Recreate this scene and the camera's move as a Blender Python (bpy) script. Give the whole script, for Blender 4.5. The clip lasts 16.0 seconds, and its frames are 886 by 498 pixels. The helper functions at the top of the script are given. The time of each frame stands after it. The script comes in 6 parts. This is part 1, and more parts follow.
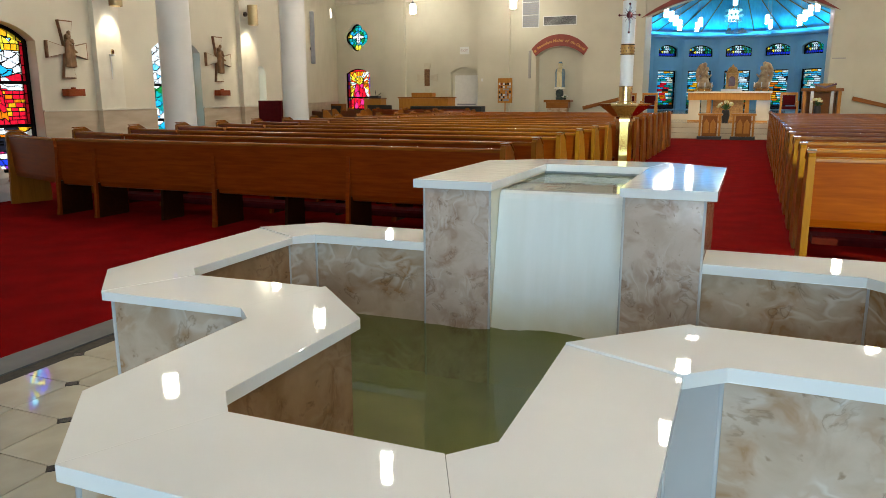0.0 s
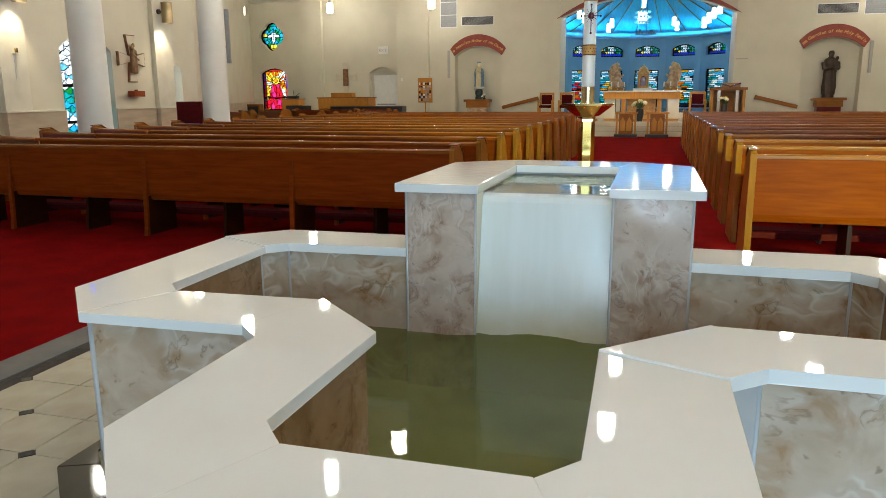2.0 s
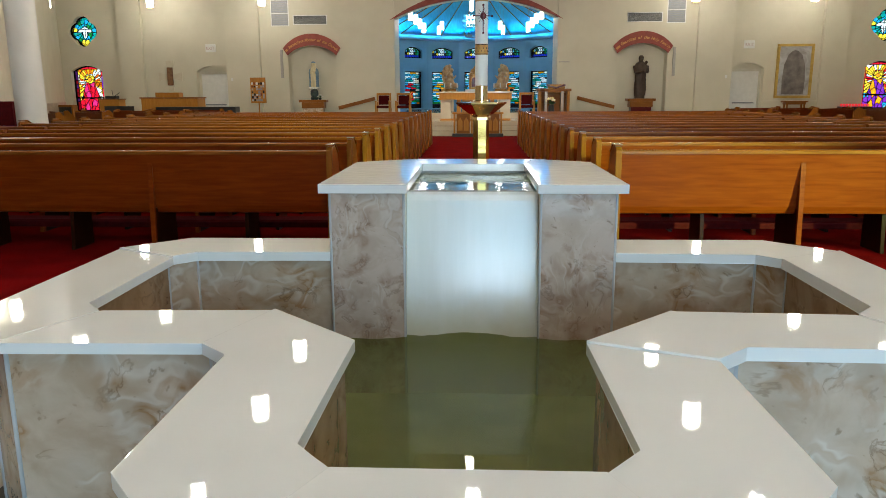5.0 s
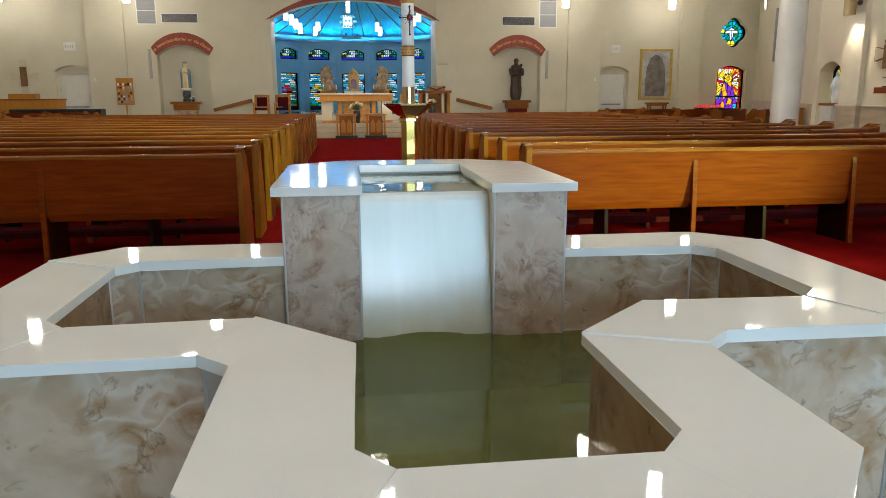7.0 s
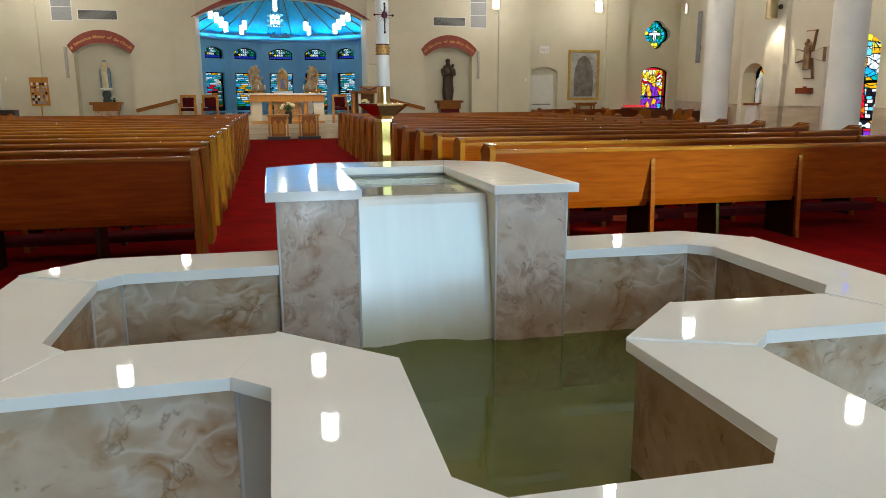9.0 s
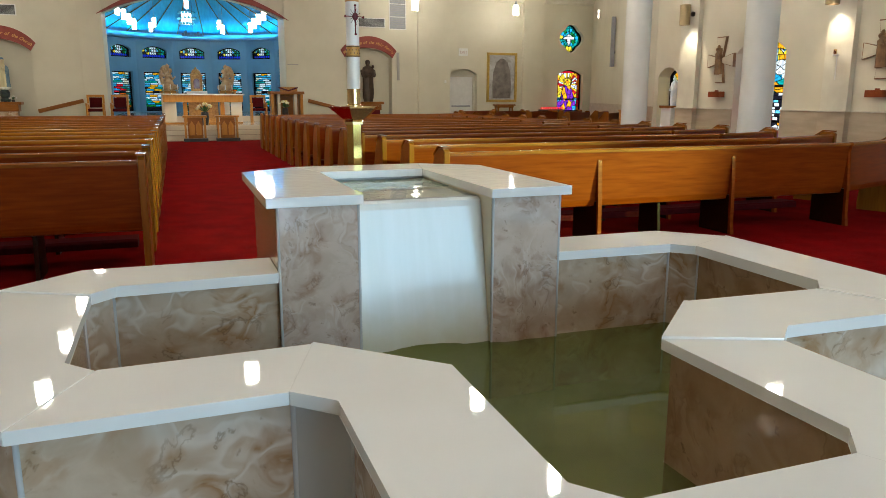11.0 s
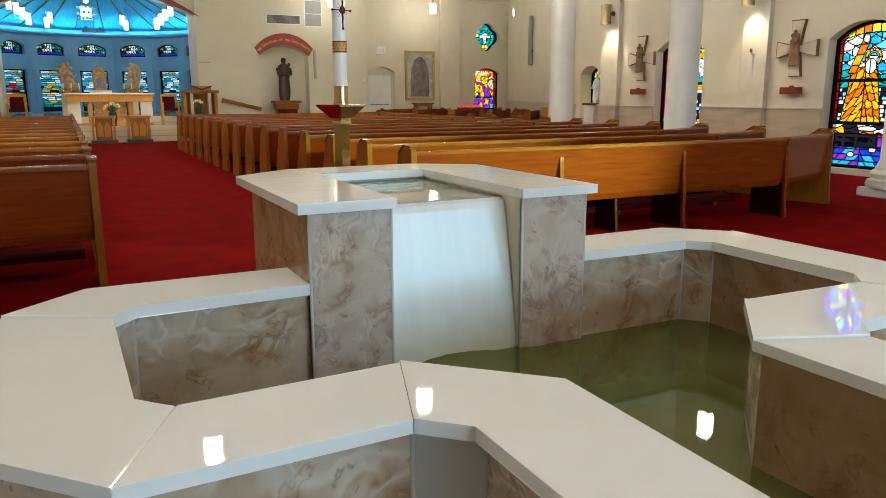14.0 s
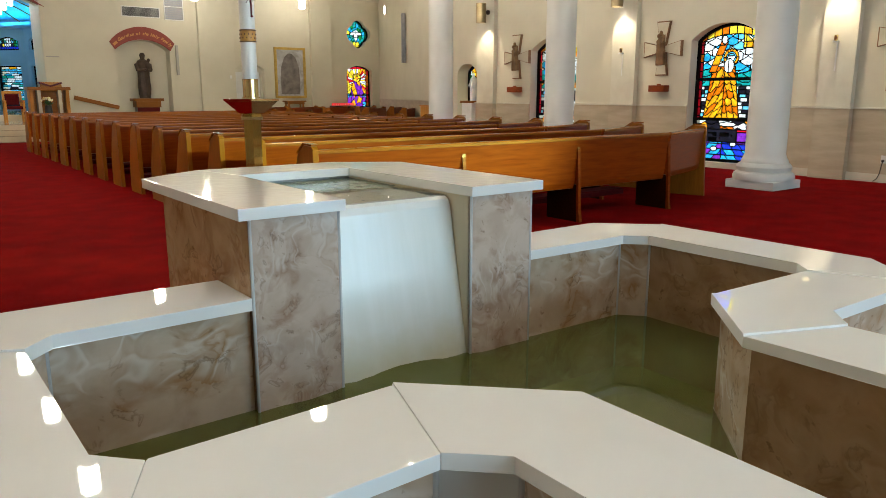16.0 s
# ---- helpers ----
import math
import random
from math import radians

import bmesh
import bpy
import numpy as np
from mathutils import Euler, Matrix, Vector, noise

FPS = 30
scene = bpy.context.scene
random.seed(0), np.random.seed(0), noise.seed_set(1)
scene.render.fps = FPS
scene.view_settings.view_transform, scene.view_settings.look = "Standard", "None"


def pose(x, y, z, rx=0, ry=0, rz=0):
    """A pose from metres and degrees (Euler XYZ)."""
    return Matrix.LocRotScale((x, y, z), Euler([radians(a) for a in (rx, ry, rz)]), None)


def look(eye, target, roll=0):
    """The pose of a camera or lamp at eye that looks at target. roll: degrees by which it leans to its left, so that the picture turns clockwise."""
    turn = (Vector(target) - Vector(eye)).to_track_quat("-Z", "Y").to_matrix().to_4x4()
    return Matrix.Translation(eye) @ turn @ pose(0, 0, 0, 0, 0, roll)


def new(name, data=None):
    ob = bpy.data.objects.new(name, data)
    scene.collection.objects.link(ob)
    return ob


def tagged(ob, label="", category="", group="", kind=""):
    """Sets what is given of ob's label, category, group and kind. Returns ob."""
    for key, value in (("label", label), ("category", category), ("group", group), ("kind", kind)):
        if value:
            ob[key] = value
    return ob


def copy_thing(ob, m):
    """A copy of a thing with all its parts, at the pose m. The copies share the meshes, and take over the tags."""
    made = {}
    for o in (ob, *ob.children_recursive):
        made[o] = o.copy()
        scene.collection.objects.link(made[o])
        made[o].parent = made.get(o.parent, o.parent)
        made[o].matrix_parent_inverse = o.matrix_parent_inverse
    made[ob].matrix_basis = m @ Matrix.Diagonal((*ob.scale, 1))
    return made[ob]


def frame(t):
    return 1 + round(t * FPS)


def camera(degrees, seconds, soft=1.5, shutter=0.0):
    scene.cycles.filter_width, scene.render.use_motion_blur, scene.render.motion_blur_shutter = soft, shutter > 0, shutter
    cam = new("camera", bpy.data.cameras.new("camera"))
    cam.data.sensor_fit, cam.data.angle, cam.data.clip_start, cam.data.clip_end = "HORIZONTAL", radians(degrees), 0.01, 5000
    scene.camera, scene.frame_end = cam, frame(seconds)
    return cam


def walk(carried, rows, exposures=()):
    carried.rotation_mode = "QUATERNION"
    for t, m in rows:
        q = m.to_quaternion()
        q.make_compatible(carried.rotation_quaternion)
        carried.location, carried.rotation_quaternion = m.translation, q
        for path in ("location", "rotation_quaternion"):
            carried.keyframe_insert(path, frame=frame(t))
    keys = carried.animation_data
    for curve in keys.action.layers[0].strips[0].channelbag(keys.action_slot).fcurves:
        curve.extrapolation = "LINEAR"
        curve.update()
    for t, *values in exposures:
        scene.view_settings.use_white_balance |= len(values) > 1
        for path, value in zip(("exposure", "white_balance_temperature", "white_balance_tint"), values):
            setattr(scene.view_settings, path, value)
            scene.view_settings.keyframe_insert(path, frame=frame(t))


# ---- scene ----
cam = camera(62.2, 16.0, soft=0.65)
PATH = [
    (0, (0.77, 0.014, 1.375), (0.022, 1.823, 0.966), -0.2),
    (0.5, (0.676, 0.03, 1.372), (-0.038, 1.853, 0.963), -0.3),
    (1, (0.601, 0.028, 1.382), (-0.072, 1.866, 0.973), -0.3),
    (1.5, (0.527, 0.012, 1.383), (-0.088, 1.87, 0.974), -0.4),
    (2, (0.446, -0.004, 1.384), (-0.088, 1.879, 0.973), -0.4),
    (2.5, (0.366, -0.034, 1.388), (-0.076, 1.873, 0.975), -0.4),
    (3, (0.297, -0.062, 1.388), (-0.062, 1.861, 0.973), -0.3),
    (3.5, (0.239, -0.052, 1.376), (-0.057, 1.882, 0.959), -0.3),
    (6, (-0.164, -0.007, 1.372), (-0.081, 1.949, 0.963), -0.2),
    (6.5, (-0.253, -0.018, 1.372), (-0.08, 1.933, 0.964), -0.2),
    (7, (-0.335, -0.02, 1.37), (-0.089, 1.922, 0.962), -0.2),
    (7.5, (-0.395, 0.021, 1.36), (-0.099, 1.956, 0.948), -0.2),
    (8, (-0.466, 0.07, 1.359), (-0.128, 1.997, 0.946), -0.1),
    (8.5, (-0.545, 0.115, 1.363), (-0.163, 2.035, 0.951), -0.1),
    (9, (-0.634, 0.141, 1.368), (-0.194, 2.049, 0.96), -0.2),
    (9.5, (-0.732, 0.161, 1.374), (-0.219, 2.051, 0.969), -0.2),
    (10, (-0.833, 0.173, 1.382), (-0.249, 2.043, 0.978), -0.1),
    (12.5, (-1.135, 0.448, 1.367), (-0.425, 2.273, 0.96), 0.1),
    (13, (-1.201, 0.502, 1.364), (-0.463, 2.315, 0.958), 0.0),
    (13.5, (-1.289, 0.539, 1.368), (-0.492, 2.328, 0.961), -0.0),
    (14, (-1.381, 0.584, 1.373), (-0.497, 2.331, 0.964), -0.1),
    (14.5, (-1.456, 0.645, 1.374), (-0.474, 2.338, 0.962), -0.1),
    (15, (-1.495, 0.725, 1.366), (-0.426, 2.364, 0.952), -0.2),
    (15.5, (-1.514, 0.825, 1.356), (-0.38, 2.419, 0.942), -0.1),
    (16, (-1.535, 0.918, 1.349), (-0.356, 2.48, 0.936), -0.0),
]
walk(cam, [(t, look(eye, target, roll)) for t, eye, target, roll in PATH],
     [(0, 0.25, 6450, 10), (8, 0.08, 6350, 10), (16, 0.24, 6600, 10)])

# ---- world and daylight ----
world = bpy.data.worlds.new("sky")
scene.world = world
world.use_nodes = True
wn = world.node_tree.nodes
sky = wn.new("ShaderNodeTexSky")
sky.sky_type = 'NISHITA'
sky.sun_disc = False
sky.sun_elevation = radians(40)
sky.sun_rotation = radians(200)
wn["Background"].inputs["Strength"].default_value = 0.12
world.node_tree.links.new(sky.outputs[0], wn["Background"].inputs["Color"])


def lamp(name, kind, m, power, colour, size=0.1, size_y=None, spot=None, blend=0.5):
    d = bpy.data.lights.new(name, kind)
    d.energy, d.color = power, colour
    if kind == 'AREA':
        d.size = size
        if size_y:
            d.shape, d.size_y = 'RECTANGLE', size_y
    else:
        d.shadow_soft_size = size
    if spot:
        d.spot_size, d.spot_blend = radians(spot), blend
    ob = new(name, d)
    ob.matrix_world = m
    return ob


# daylight through the glazed entrance behind
lamp("entrance_daylight", 'AREA', look((3.3, -7.9, 2.35), (2.6, 0, 1.8)), 500, (0.40, 0.74, 1.0), 7.3, 3.5)
lamp("entrance_daylight", 'AREA', look((0.35, -7.8, 1.9), (0.2, 0, 1.6)), 60, (0.75, 0.88, 1.0), 1.2, 1.5)

# added fill light, out of view, that turns the backmost east pew golden
PEW_FILL = ((10.42, -1.68, 3.04), (2.5, 6.3, 0.90))
lamp("pew_spot_light", 'SPOT', look(*PEW_FILL), 20000, (0.62, 1.0, 0.30), 0.06, spot=17, blend=1.0)

# unseen fill light under the ceiling, added to brighten the altar
ALTAR_FILLS = [((0.0, 23.5, 7.05), (0.0, 28.6, 1.2), 1500, 40)]
for eye, aim, watts, cone in ALTAR_FILLS:
    lamp("flood_light", 'SPOT', look(eye, aim), watts, (1.0, 0.90, 0.72), 0.08, spot=cone, blend=1.0)

# ---- materials ----


def mat(name, colour, rough=0.5, metal=0.0, colour2=None, scale=8.0, detail=4.0, bump=0.0, bump_scale=60.0, spec=0.5, coat=0.0, stretch=(1, 1, 1), mix=(0.35, 0.65), rough_var=0.0, warp=0.0, vary=0.0, space="Object"):
    m = bpy.data.materials.new(name)
    m.use_nodes = True
    n, l = m.node_tree.nodes, m.node_tree.links
    p = n["Principled BSDF"]
    p.inputs["Roughness"].default_value = rough
    p.inputs["Metallic"].default_value = metal
    p.inputs["Specular IOR Level"].default_value = spec
    p.inputs["Coat Weight"].default_value = coat
    p.inputs["Coat Roughness"].default_value = 0.06
    p.inputs["Base Color"].default_value = (*colour, 1)
    co = n.new("ShaderNodeTexCoord")
    mp = n.new("ShaderNodeMapping")
    mp.inputs["Scale"].default_value = stretch
    l.new(co.outputs[space], mp.inputs["Vector"])
    last = None
    if colour2:
        t = n.new("ShaderNodeTexNoise")
        t.inputs["Scale"].default_value, t.inputs["Detail"].default_value = scale, detail
        t.inputs["Distortion"].default_value = warp
        l.new(mp.outputs[0], t.inputs["Vector"])
        r = n.new("ShaderNodeValToRGB")
        r.color_ramp.elements[0].position, r.color_ramp.elements[1].position = mix
        r.color_ramp.elements[0].color, r.color_ramp.elements[1].color = (*colour, 1), (*colour2, 1)
        l.new(t.outputs["Fac"], r.inputs["Fac"])
        last = r.outputs[0]
        if rough_var:
            q = n.new("ShaderNodeMapRange")
            q.inputs["To Min"].default_value, q.inputs["To Max"].default_value = rough - rough_var, rough + rough_var
            l.new(t.outputs["Fac"], q.inputs["Value"])
            l.new(q.outputs[0], p.inputs["Roughness"])
    if vary:
        oi = n.new("ShaderNodeObjectInfo")
        q = n.new("ShaderNodeMapRange")
        q.inputs["To Min"].default_value, q.inputs["To Max"].default_value = 1 - vary, 1 + vary
        l.new(oi.outputs["Random"], q.inputs["Value"])
        h = n.new("ShaderNodeHueSaturation")
        l.new(q.outputs[0], h.inputs["Value"])
        if last:
            l.new(last, h.inputs["Color"])
        else:
            h.inputs["Color"].default_value = (*colour, 1)
        last = h.outputs[0]
    if last:
        l.new(last, p.inputs["Base Color"])
    if bump:
        t2 = n.new("ShaderNodeTexNoise")
        t2.inputs["Scale"].default_value, t2.inputs["Detail"].default_value = bump_scale, 3
        l.new(mp.outputs[0], t2.inputs["Vector"])
        b = n.new("ShaderNodeBump")
        b.inputs["Strength"].default_value, b.inputs["Distance"].default_value = bump, 0.004
        l.new(t2.outputs["Fac"], b.inputs["Height"])
        l.new(b.outputs[0], p.inputs["Normal"])
    return m


def swirl(name, ground, shade, pale, brown, amount=1.0, size=1.25, along=(1.0, 1.0, 1.9)):
    """Cultured marble: calm cloudy ground, soft brown clouds, folded pale veins and thin dark ones, different on each panel."""
    m = mat(name, ground, 0.17, coat=0.15)
    n, l = m.node_tree.nodes, m.node_tree.links
    p = n["Principled BSDF"]
    co = n.new("ShaderNodeTexCoord")
    oi = n.new("ShaderNodeObjectInfo")
    ad = n.new("ShaderNodeVectorMath")
    ad.operation = 'MULTIPLY_ADD'
    ad.inputs[1].default_value = (7.0, 5.0, 3.0)
    l.new(oi.outputs["Random"], ad.inputs[0])
    sc = n.new("ShaderNodeVectorMath")
    sc.operation = 'SCALE'
    sc.inputs["Scale"].default_value = size
    l.new(co.outputs["Object"], sc.inputs[0])
    l.new(sc.outputs[0], ad.inputs[2])

    def field(vec, sc, detail):
        w = n.new("ShaderNodeTexNoise")
        w.inputs["Scale"].default_value, w.inputs["Detail"].default_value, w.inputs["Roughness"].default_value = sc, detail, 0.5
        l.new(vec, w.inputs["Vector"])
        return w

    def bend(vec, sc, by):
        """The place pushed about by a smooth field, so that what follows folds."""
        w = field(vec, sc, 1.0)
        k = n.new("ShaderNodeVectorMath")
        k.operation = 'MULTIPLY_ADD'
        k.inputs[1].default_value = (by, by, by)
        l.new(w.outputs["Color"], k.inputs[0])
        l.new(vec, k.inputs[2])
        return k.outputs[0]

    def shifted(vec, d):
        k = n.new("ShaderNodeVectorMath")
        k.inputs[1].default_value = (d, d * 0.7, d * 1.3)
        l.new(vec, k.inputs[0])
        return k.outputs[0]

    def ramp(w, stops):
        r = n.new("ShaderNodeValToRGB")
        r.color_ramp.interpolation = 'EASE'
        e = r.color_ramp.elements
        e[0].position, e[0].color = stops[0][0], (*[stops[0][1]] * 3, 1)
        e[1].position, e[1].color = stops[-1][0], (*[stops[-1][1]] * 3, 1)
        for pos, c in stops[1:-1]:
            e.new(pos).color = (c, c, c, 1)
        l.new(w.outputs["Fac"], r.inputs["Fac"])
        return r.outputs[0]

    def blend(a, b, fac):
        mx = n.new("ShaderNodeMix")
        mx.data_type = 'RGBA'
        if isinstance(a, tuple):
            mx.inputs["A"].default_value = (*a, 1)
        else:
            l.new(a, mx.inputs["A"])
        mx.inputs["B"].default_value = (*b, 1)
        l.new(fac, mx.inputs["Factor"])
        return mx.outputs["Result"]

    def times(a, b):
        k = n.new("ShaderNodeMath")
        k.operation = 'MULTIPLY'
        l.new(a, k.inputs[0])
        l.new(b, k.inputs[1])
        return k.outputs[0]
    one = bend(ad.outputs[0], 3.5, 0.26)
    two = bend(one, 9.0, 0.085)
    flow = n.new("ShaderNodeVectorMath")
    flow.operation = 'MULTIPLY'
    flow.inputs[1].default_value = along
    l.new(two, flow.inputs[0])
    q = amount
    patch = ramp(field(shifted(ad.outputs[0], 3.1), 3.2, 1.0), [(0.47, 0.0), (0.60, 1.0)])
    patch2 = ramp(field(shifted(ad.outputs[0], 7.7), 3.6, 1.0), [(0.40, 0.0), (0.56, 1.0)])
    c = blend(ground, shade, ramp(field(one, 6.0, 6.0), [(0.36, 0.0), (0.66, 1.0)]))
    c = blend(c, brown, times(patch2, ramp(field(shifted(two, 2.0), 6.0, 4.0), [(0.45, 0.0), (0.55, 0.45 * q), (0.63, 0.9 * q), (0.66, 0.35 * q), (0.76, 0.0)])))
    c = blend(c, pale, times(patch, ramp(field(shifted(flow.outputs[0], 5.0), 3.0, 1.6), [(0.34, 0.0), (0.42, 0.45 * q), (0.46, 0.10), (0.50, 0.0), (0.545, 0.55 * q), (0.575, 0.15), (0.66, 0.0)])))
    c = blend(c, tuple(0.45 * k for k in brown), times(patch2, ramp(field(shifted(two, 9.0), 7.5, 5.0), [(0.575, 0.0), (0.61, 0.5 * q), (0.63, 0.1), (0.68, 0.0)])))
    c = blend(c, tuple(0.55 * k for k in brown), ramp(field(shifted(one, 1.3), 18.0, 3.0), [(0.64, 0.0), (0.76, 0.6)]))
    l.new(c, p.inputs["Base Color"])
    return m


def wood(name, dark, light, rough=0.32, along=(1, 12, 12), scale=3.0, coat=0.25):
    return mat(name, dark, rough, colour2=light, scale=scale, detail=5, stretch=along, mix=(0.25, 0.78), bump=0.06, bump_scale=30, coat=coat, spec=0.12, rough_var=0.06, warp=0.4, vary=0.08)


def glow(name, colour, strength):
    m = bpy.data.materials.new(name)
    m.use_nodes = True
    n, l = m.node_tree.nodes, m.node_tree.links
    n.remove(n["Principled BSDF"])
    e = n.new("ShaderNodeEmission")
    e.inputs["Color"].default_value, e.inputs["Strength"].default_value = (*colour, 1), strength
    l.new(e.outputs[0], n["Material Output"].inputs["Surface"])
    return m


def stained(name, colour):
    """Coloured glass: tinted light passes, with a faint streak and a glossy face."""
    m = bpy.data.materials.new(name)
    m.use_nodes = True
    n, l = m.node_tree.nodes, m.node_tree.links
    n.remove(n["Principled BSDF"])
    tr = n.new("ShaderNodeBsdfTransparent")
    gl = n.new("ShaderNodeBsdfGlossy")
    gl.inputs["Roughness"].default_value = 0.15
    co = n.new("ShaderNodeTexCoord")
    ns = n.new("ShaderNodeTexNoise")
    ns.inputs["Scale"].default_value, ns.inputs["Detail"].default_value, ns.inputs["Distortion"].default_value = 9, 3, 1.5
    l.new(co.outputs["Object"], ns.inputs["Vector"])
    rp = n.new("ShaderNodeValToRGB")
    rp.color_ramp.elements[0].position, rp.color_ramp.elements[1].position = 0.3, 0.7
    rp.color_ramp.elements[0].color = (*[c * 0.55 for c in colour], 1)
    rp.color_ramp.elements[1].color = (*colour, 1)
    l.new(ns.outputs["Fac"], rp.inputs["Fac"])
    l.new(rp.outputs[0], tr.inputs["Color"])
    mx = n.new("ShaderNodeMixShader")
    mx.inputs["Fac"].default_value = 0.02
    l.new(tr.outputs[0], mx.inputs[1])
    l.new(gl.outputs[0], mx.inputs[2])
    l.new(mx.outputs[0], n["Material Output"].inputs["Surface"])
    return m


def water_mat(name, colour, fac=0.55, ripple=0.15, scale=9.0):
    """Still water: a tinted see-through body under a glossy, slightly rippled face."""
    m = bpy.data.materials.new(name)
    m.use_nodes = True
    n, l = m.node_tree.nodes, m.node_tree.links
    n.remove(n["Principled BSDF"])
    tr = n.new("ShaderNodeBsdfTransparent")
    tr.inputs["Color"].default_value = (*colour, 1)
    df = n.new("ShaderNodeBsdfDiffuse")
    df.inputs["Color"].default_value = (*[c * 0.8 for c in colour], 1)
    gl = n.new("ShaderNodeBsdfGlossy")
    gl.inputs["Roughness"].default_value = 0.03
    fr = n.new("ShaderNodeFresnel")
    fr.inputs["IOR"].default_value = 1.33
    co = n.new("ShaderNodeTexCoord")
    ns = n.new("ShaderNodeTexNoise")
    ns.inputs["Scale"].default_value, ns.inputs["Detail"].default_value = scale, 2
    l.new(co.outputs["Object"], ns.inputs["Vector"])
    b = n.new("ShaderNodeBump")
    b.inputs["Strength"].default_value, b.inputs["Distance"].default_value = ripple, 0.01
    l.new(ns.outputs["Fac"], b.inputs["Height"])
    l.new(b.outputs[0], gl.inputs["Normal"])
    l.new(b.outputs[0], fr.inputs["Normal"])
    a = n.new("ShaderNodeMixShader")
    a.inputs["Fac"].default_value = fac
    l.new(tr.outputs[0], a.inputs[1])
    l.new(df.outputs[0], a.inputs[2])
    c = n.new("ShaderNodeMixShader")
    l.new(fr.outputs[0], c.inputs["Fac"])
    l.new(a.outputs[0], c.inputs[1])
    l.new(gl.outputs[0], c.inputs[2])
    l.new(c.outputs[0], n["Material Output"].inputs["Surface"])
    return m


def water_line(m, z0, z1, tint):
    """A ragged lime stain that thins out from z0 up to z1."""
    n, l = m.node_tree.nodes, m.node_tree.links
    base = n["Principled BSDF"].inputs["Base Color"]
    old = base.links[0].from_socket
    co, sep, ns = n.new("ShaderNodeTexCoord"), n.new("ShaderNodeSeparateXYZ"), n.new("ShaderNodeTexNoise")
    ns.inputs["Scale"].default_value, ns.inputs["Detail"].default_value = 9, 5
    l.new(co.outputs["Object"], ns.inputs["Vector"])
    l.new(co.outputs["Object"], sep.inputs[0])
    ad = n.new("ShaderNodeMath")
    ad.operation = 'MULTIPLY_ADD'
    ad.inputs[1].default_value = 0.16
    l.new(ns.outputs["Fac"], ad.inputs[0])
    l.new(sep.outputs["Z"], ad.inputs[2])
    q = n.new("ShaderNodeMapRange")
    q.inputs["From Min"].default_value, q.inputs["From Max"].default_value = z0 + 0.08, z1 + 0.08
    q.inputs["To Min"].default_value, q.inputs["To Max"].default_value = 0.75, 0.0
    l.new(ad.outputs[0], q.inputs["Value"])
    mx = n.new("ShaderNodeMix")
    mx.data_type = 'RGBA'
    l.new(q.outputs[0], mx.inputs["Factor"])
    l.new(old, mx.inputs["A"])
    mx.inputs["B"].default_value = (*tint, 1)
    l.new(mx.outputs["Result"], base)


M_WALL = mat("painted_wall", (0.60, 0.56, 0.438), 0.7, colour2=(0.64, 0.60, 0.475), scale=1.2, bump=0.15, bump_scale=120)
M_DADO = mat("stone_dado", (0.42, 0.345, 0.235), 0.45, colour2=(0.52, 0.44, 0.315), scale=1.5, stretch=(1, 1, 5), detail=6)
M_TRIMW = mat("cream_trim", (0.655, 0.625, 0.515), 0.45, colour2=(0.60, 0.565, 0.46), scale=4)
M_CARPET = mat("red_carpet", (0.16, 0.0023, 0.0026), 1.0, colour2=(0.225, 0.0032, 0.0036), scale=3, bump=0.6, bump_scale=260, spec=0.03)
M_TILE = mat("cream_tile", (0.52, 0.475, 0.37), 0.035, colour2=(0.45, 0.40, 0.30), scale=5, detail=6, vary=0.06, rough_var=0.012)
M_GROUT = mat("grout", (0.03, 0.024, 0.018), 0.9, colour2=(0.05, 0.04, 0.03), scale=30)
M_DOT = mat("black_inset", (0.015, 0.014, 0.016), 0.2, colour2=(0.03, 0.03, 0.03), scale=20)
M_STRIP = mat("grey_threshold", (0.07, 0.075, 0.08), 0.35, colour2=(0.11, 0.11, 0.11), scale=6)
M_SLAB = mat("white_solid_surface", (0.865, 0.87, 0.85), 0.03, colour2=(0.825, 0.82, 0.79), scale=2, detail=5)
M_TOPSLAB = mat("wet_white_slab", (0.865, 0.87, 0.85), 0.05, colour2=(0.825, 0.82, 0.79), scale=2, detail=5, bump=0.22, bump_scale=16)
M_MARBLE = swirl("swirled_marble", (0.595, 0.465, 0.355), (0.485, 0.36, 0.255), (0.80, 0.75, 0.68), (0.38, 0.21, 0.095))
M_MARBLE3 = swirl("faint_swirled_marble", (0.60, 0.475, 0.395), (0.51, 0.39, 0.31), (0.74, 0.67, 0.61), (0.33, 0.19, 0.12), 0.75, 2.0, (1.9, 1.9, 0.8))
# amber copy for the tower's sides, their shade put into the colour
M_MARBLE4 = swirl("amber_shaded_marble", (0.52, 0.34, 0.19), (0.42, 0.26, 0.135), (0.60, 0.45, 0.30), (0.27, 0.13, 0.055), 0.7)
# browner copy of the marble, darkened as shade for faces turned from the entrance
M_MARBLE2 = swirl("brown_shaded_marble", (0.41, 0.26, 0.145), (0.33, 0.20, 0.105), (0.49, 0.365, 0.24), (0.19, 0.09, 0.04), 0.55)
M_PALE = mat("pale_grey_trim", (0.55, 0.55, 0.55), 0.25, colour2=(0.50, 0.50, 0.50), scale=3)
M_CHEEK = mat("cream_cheek_panel", (0.80, 0.73, 0.55), 0.3, colour2=(0.74, 0.64, 0.44), scale=4, stretch=(1, 1, 0.4), detail=5)
M_SLIDE = mat("white_wet_slide", (0.84, 0.86, 0.83), 0.16, colour2=(0.80, 0.82, 0.78), scale=3, stretch=(6, 1, 0.7), bump=0.12, bump_scale=7)
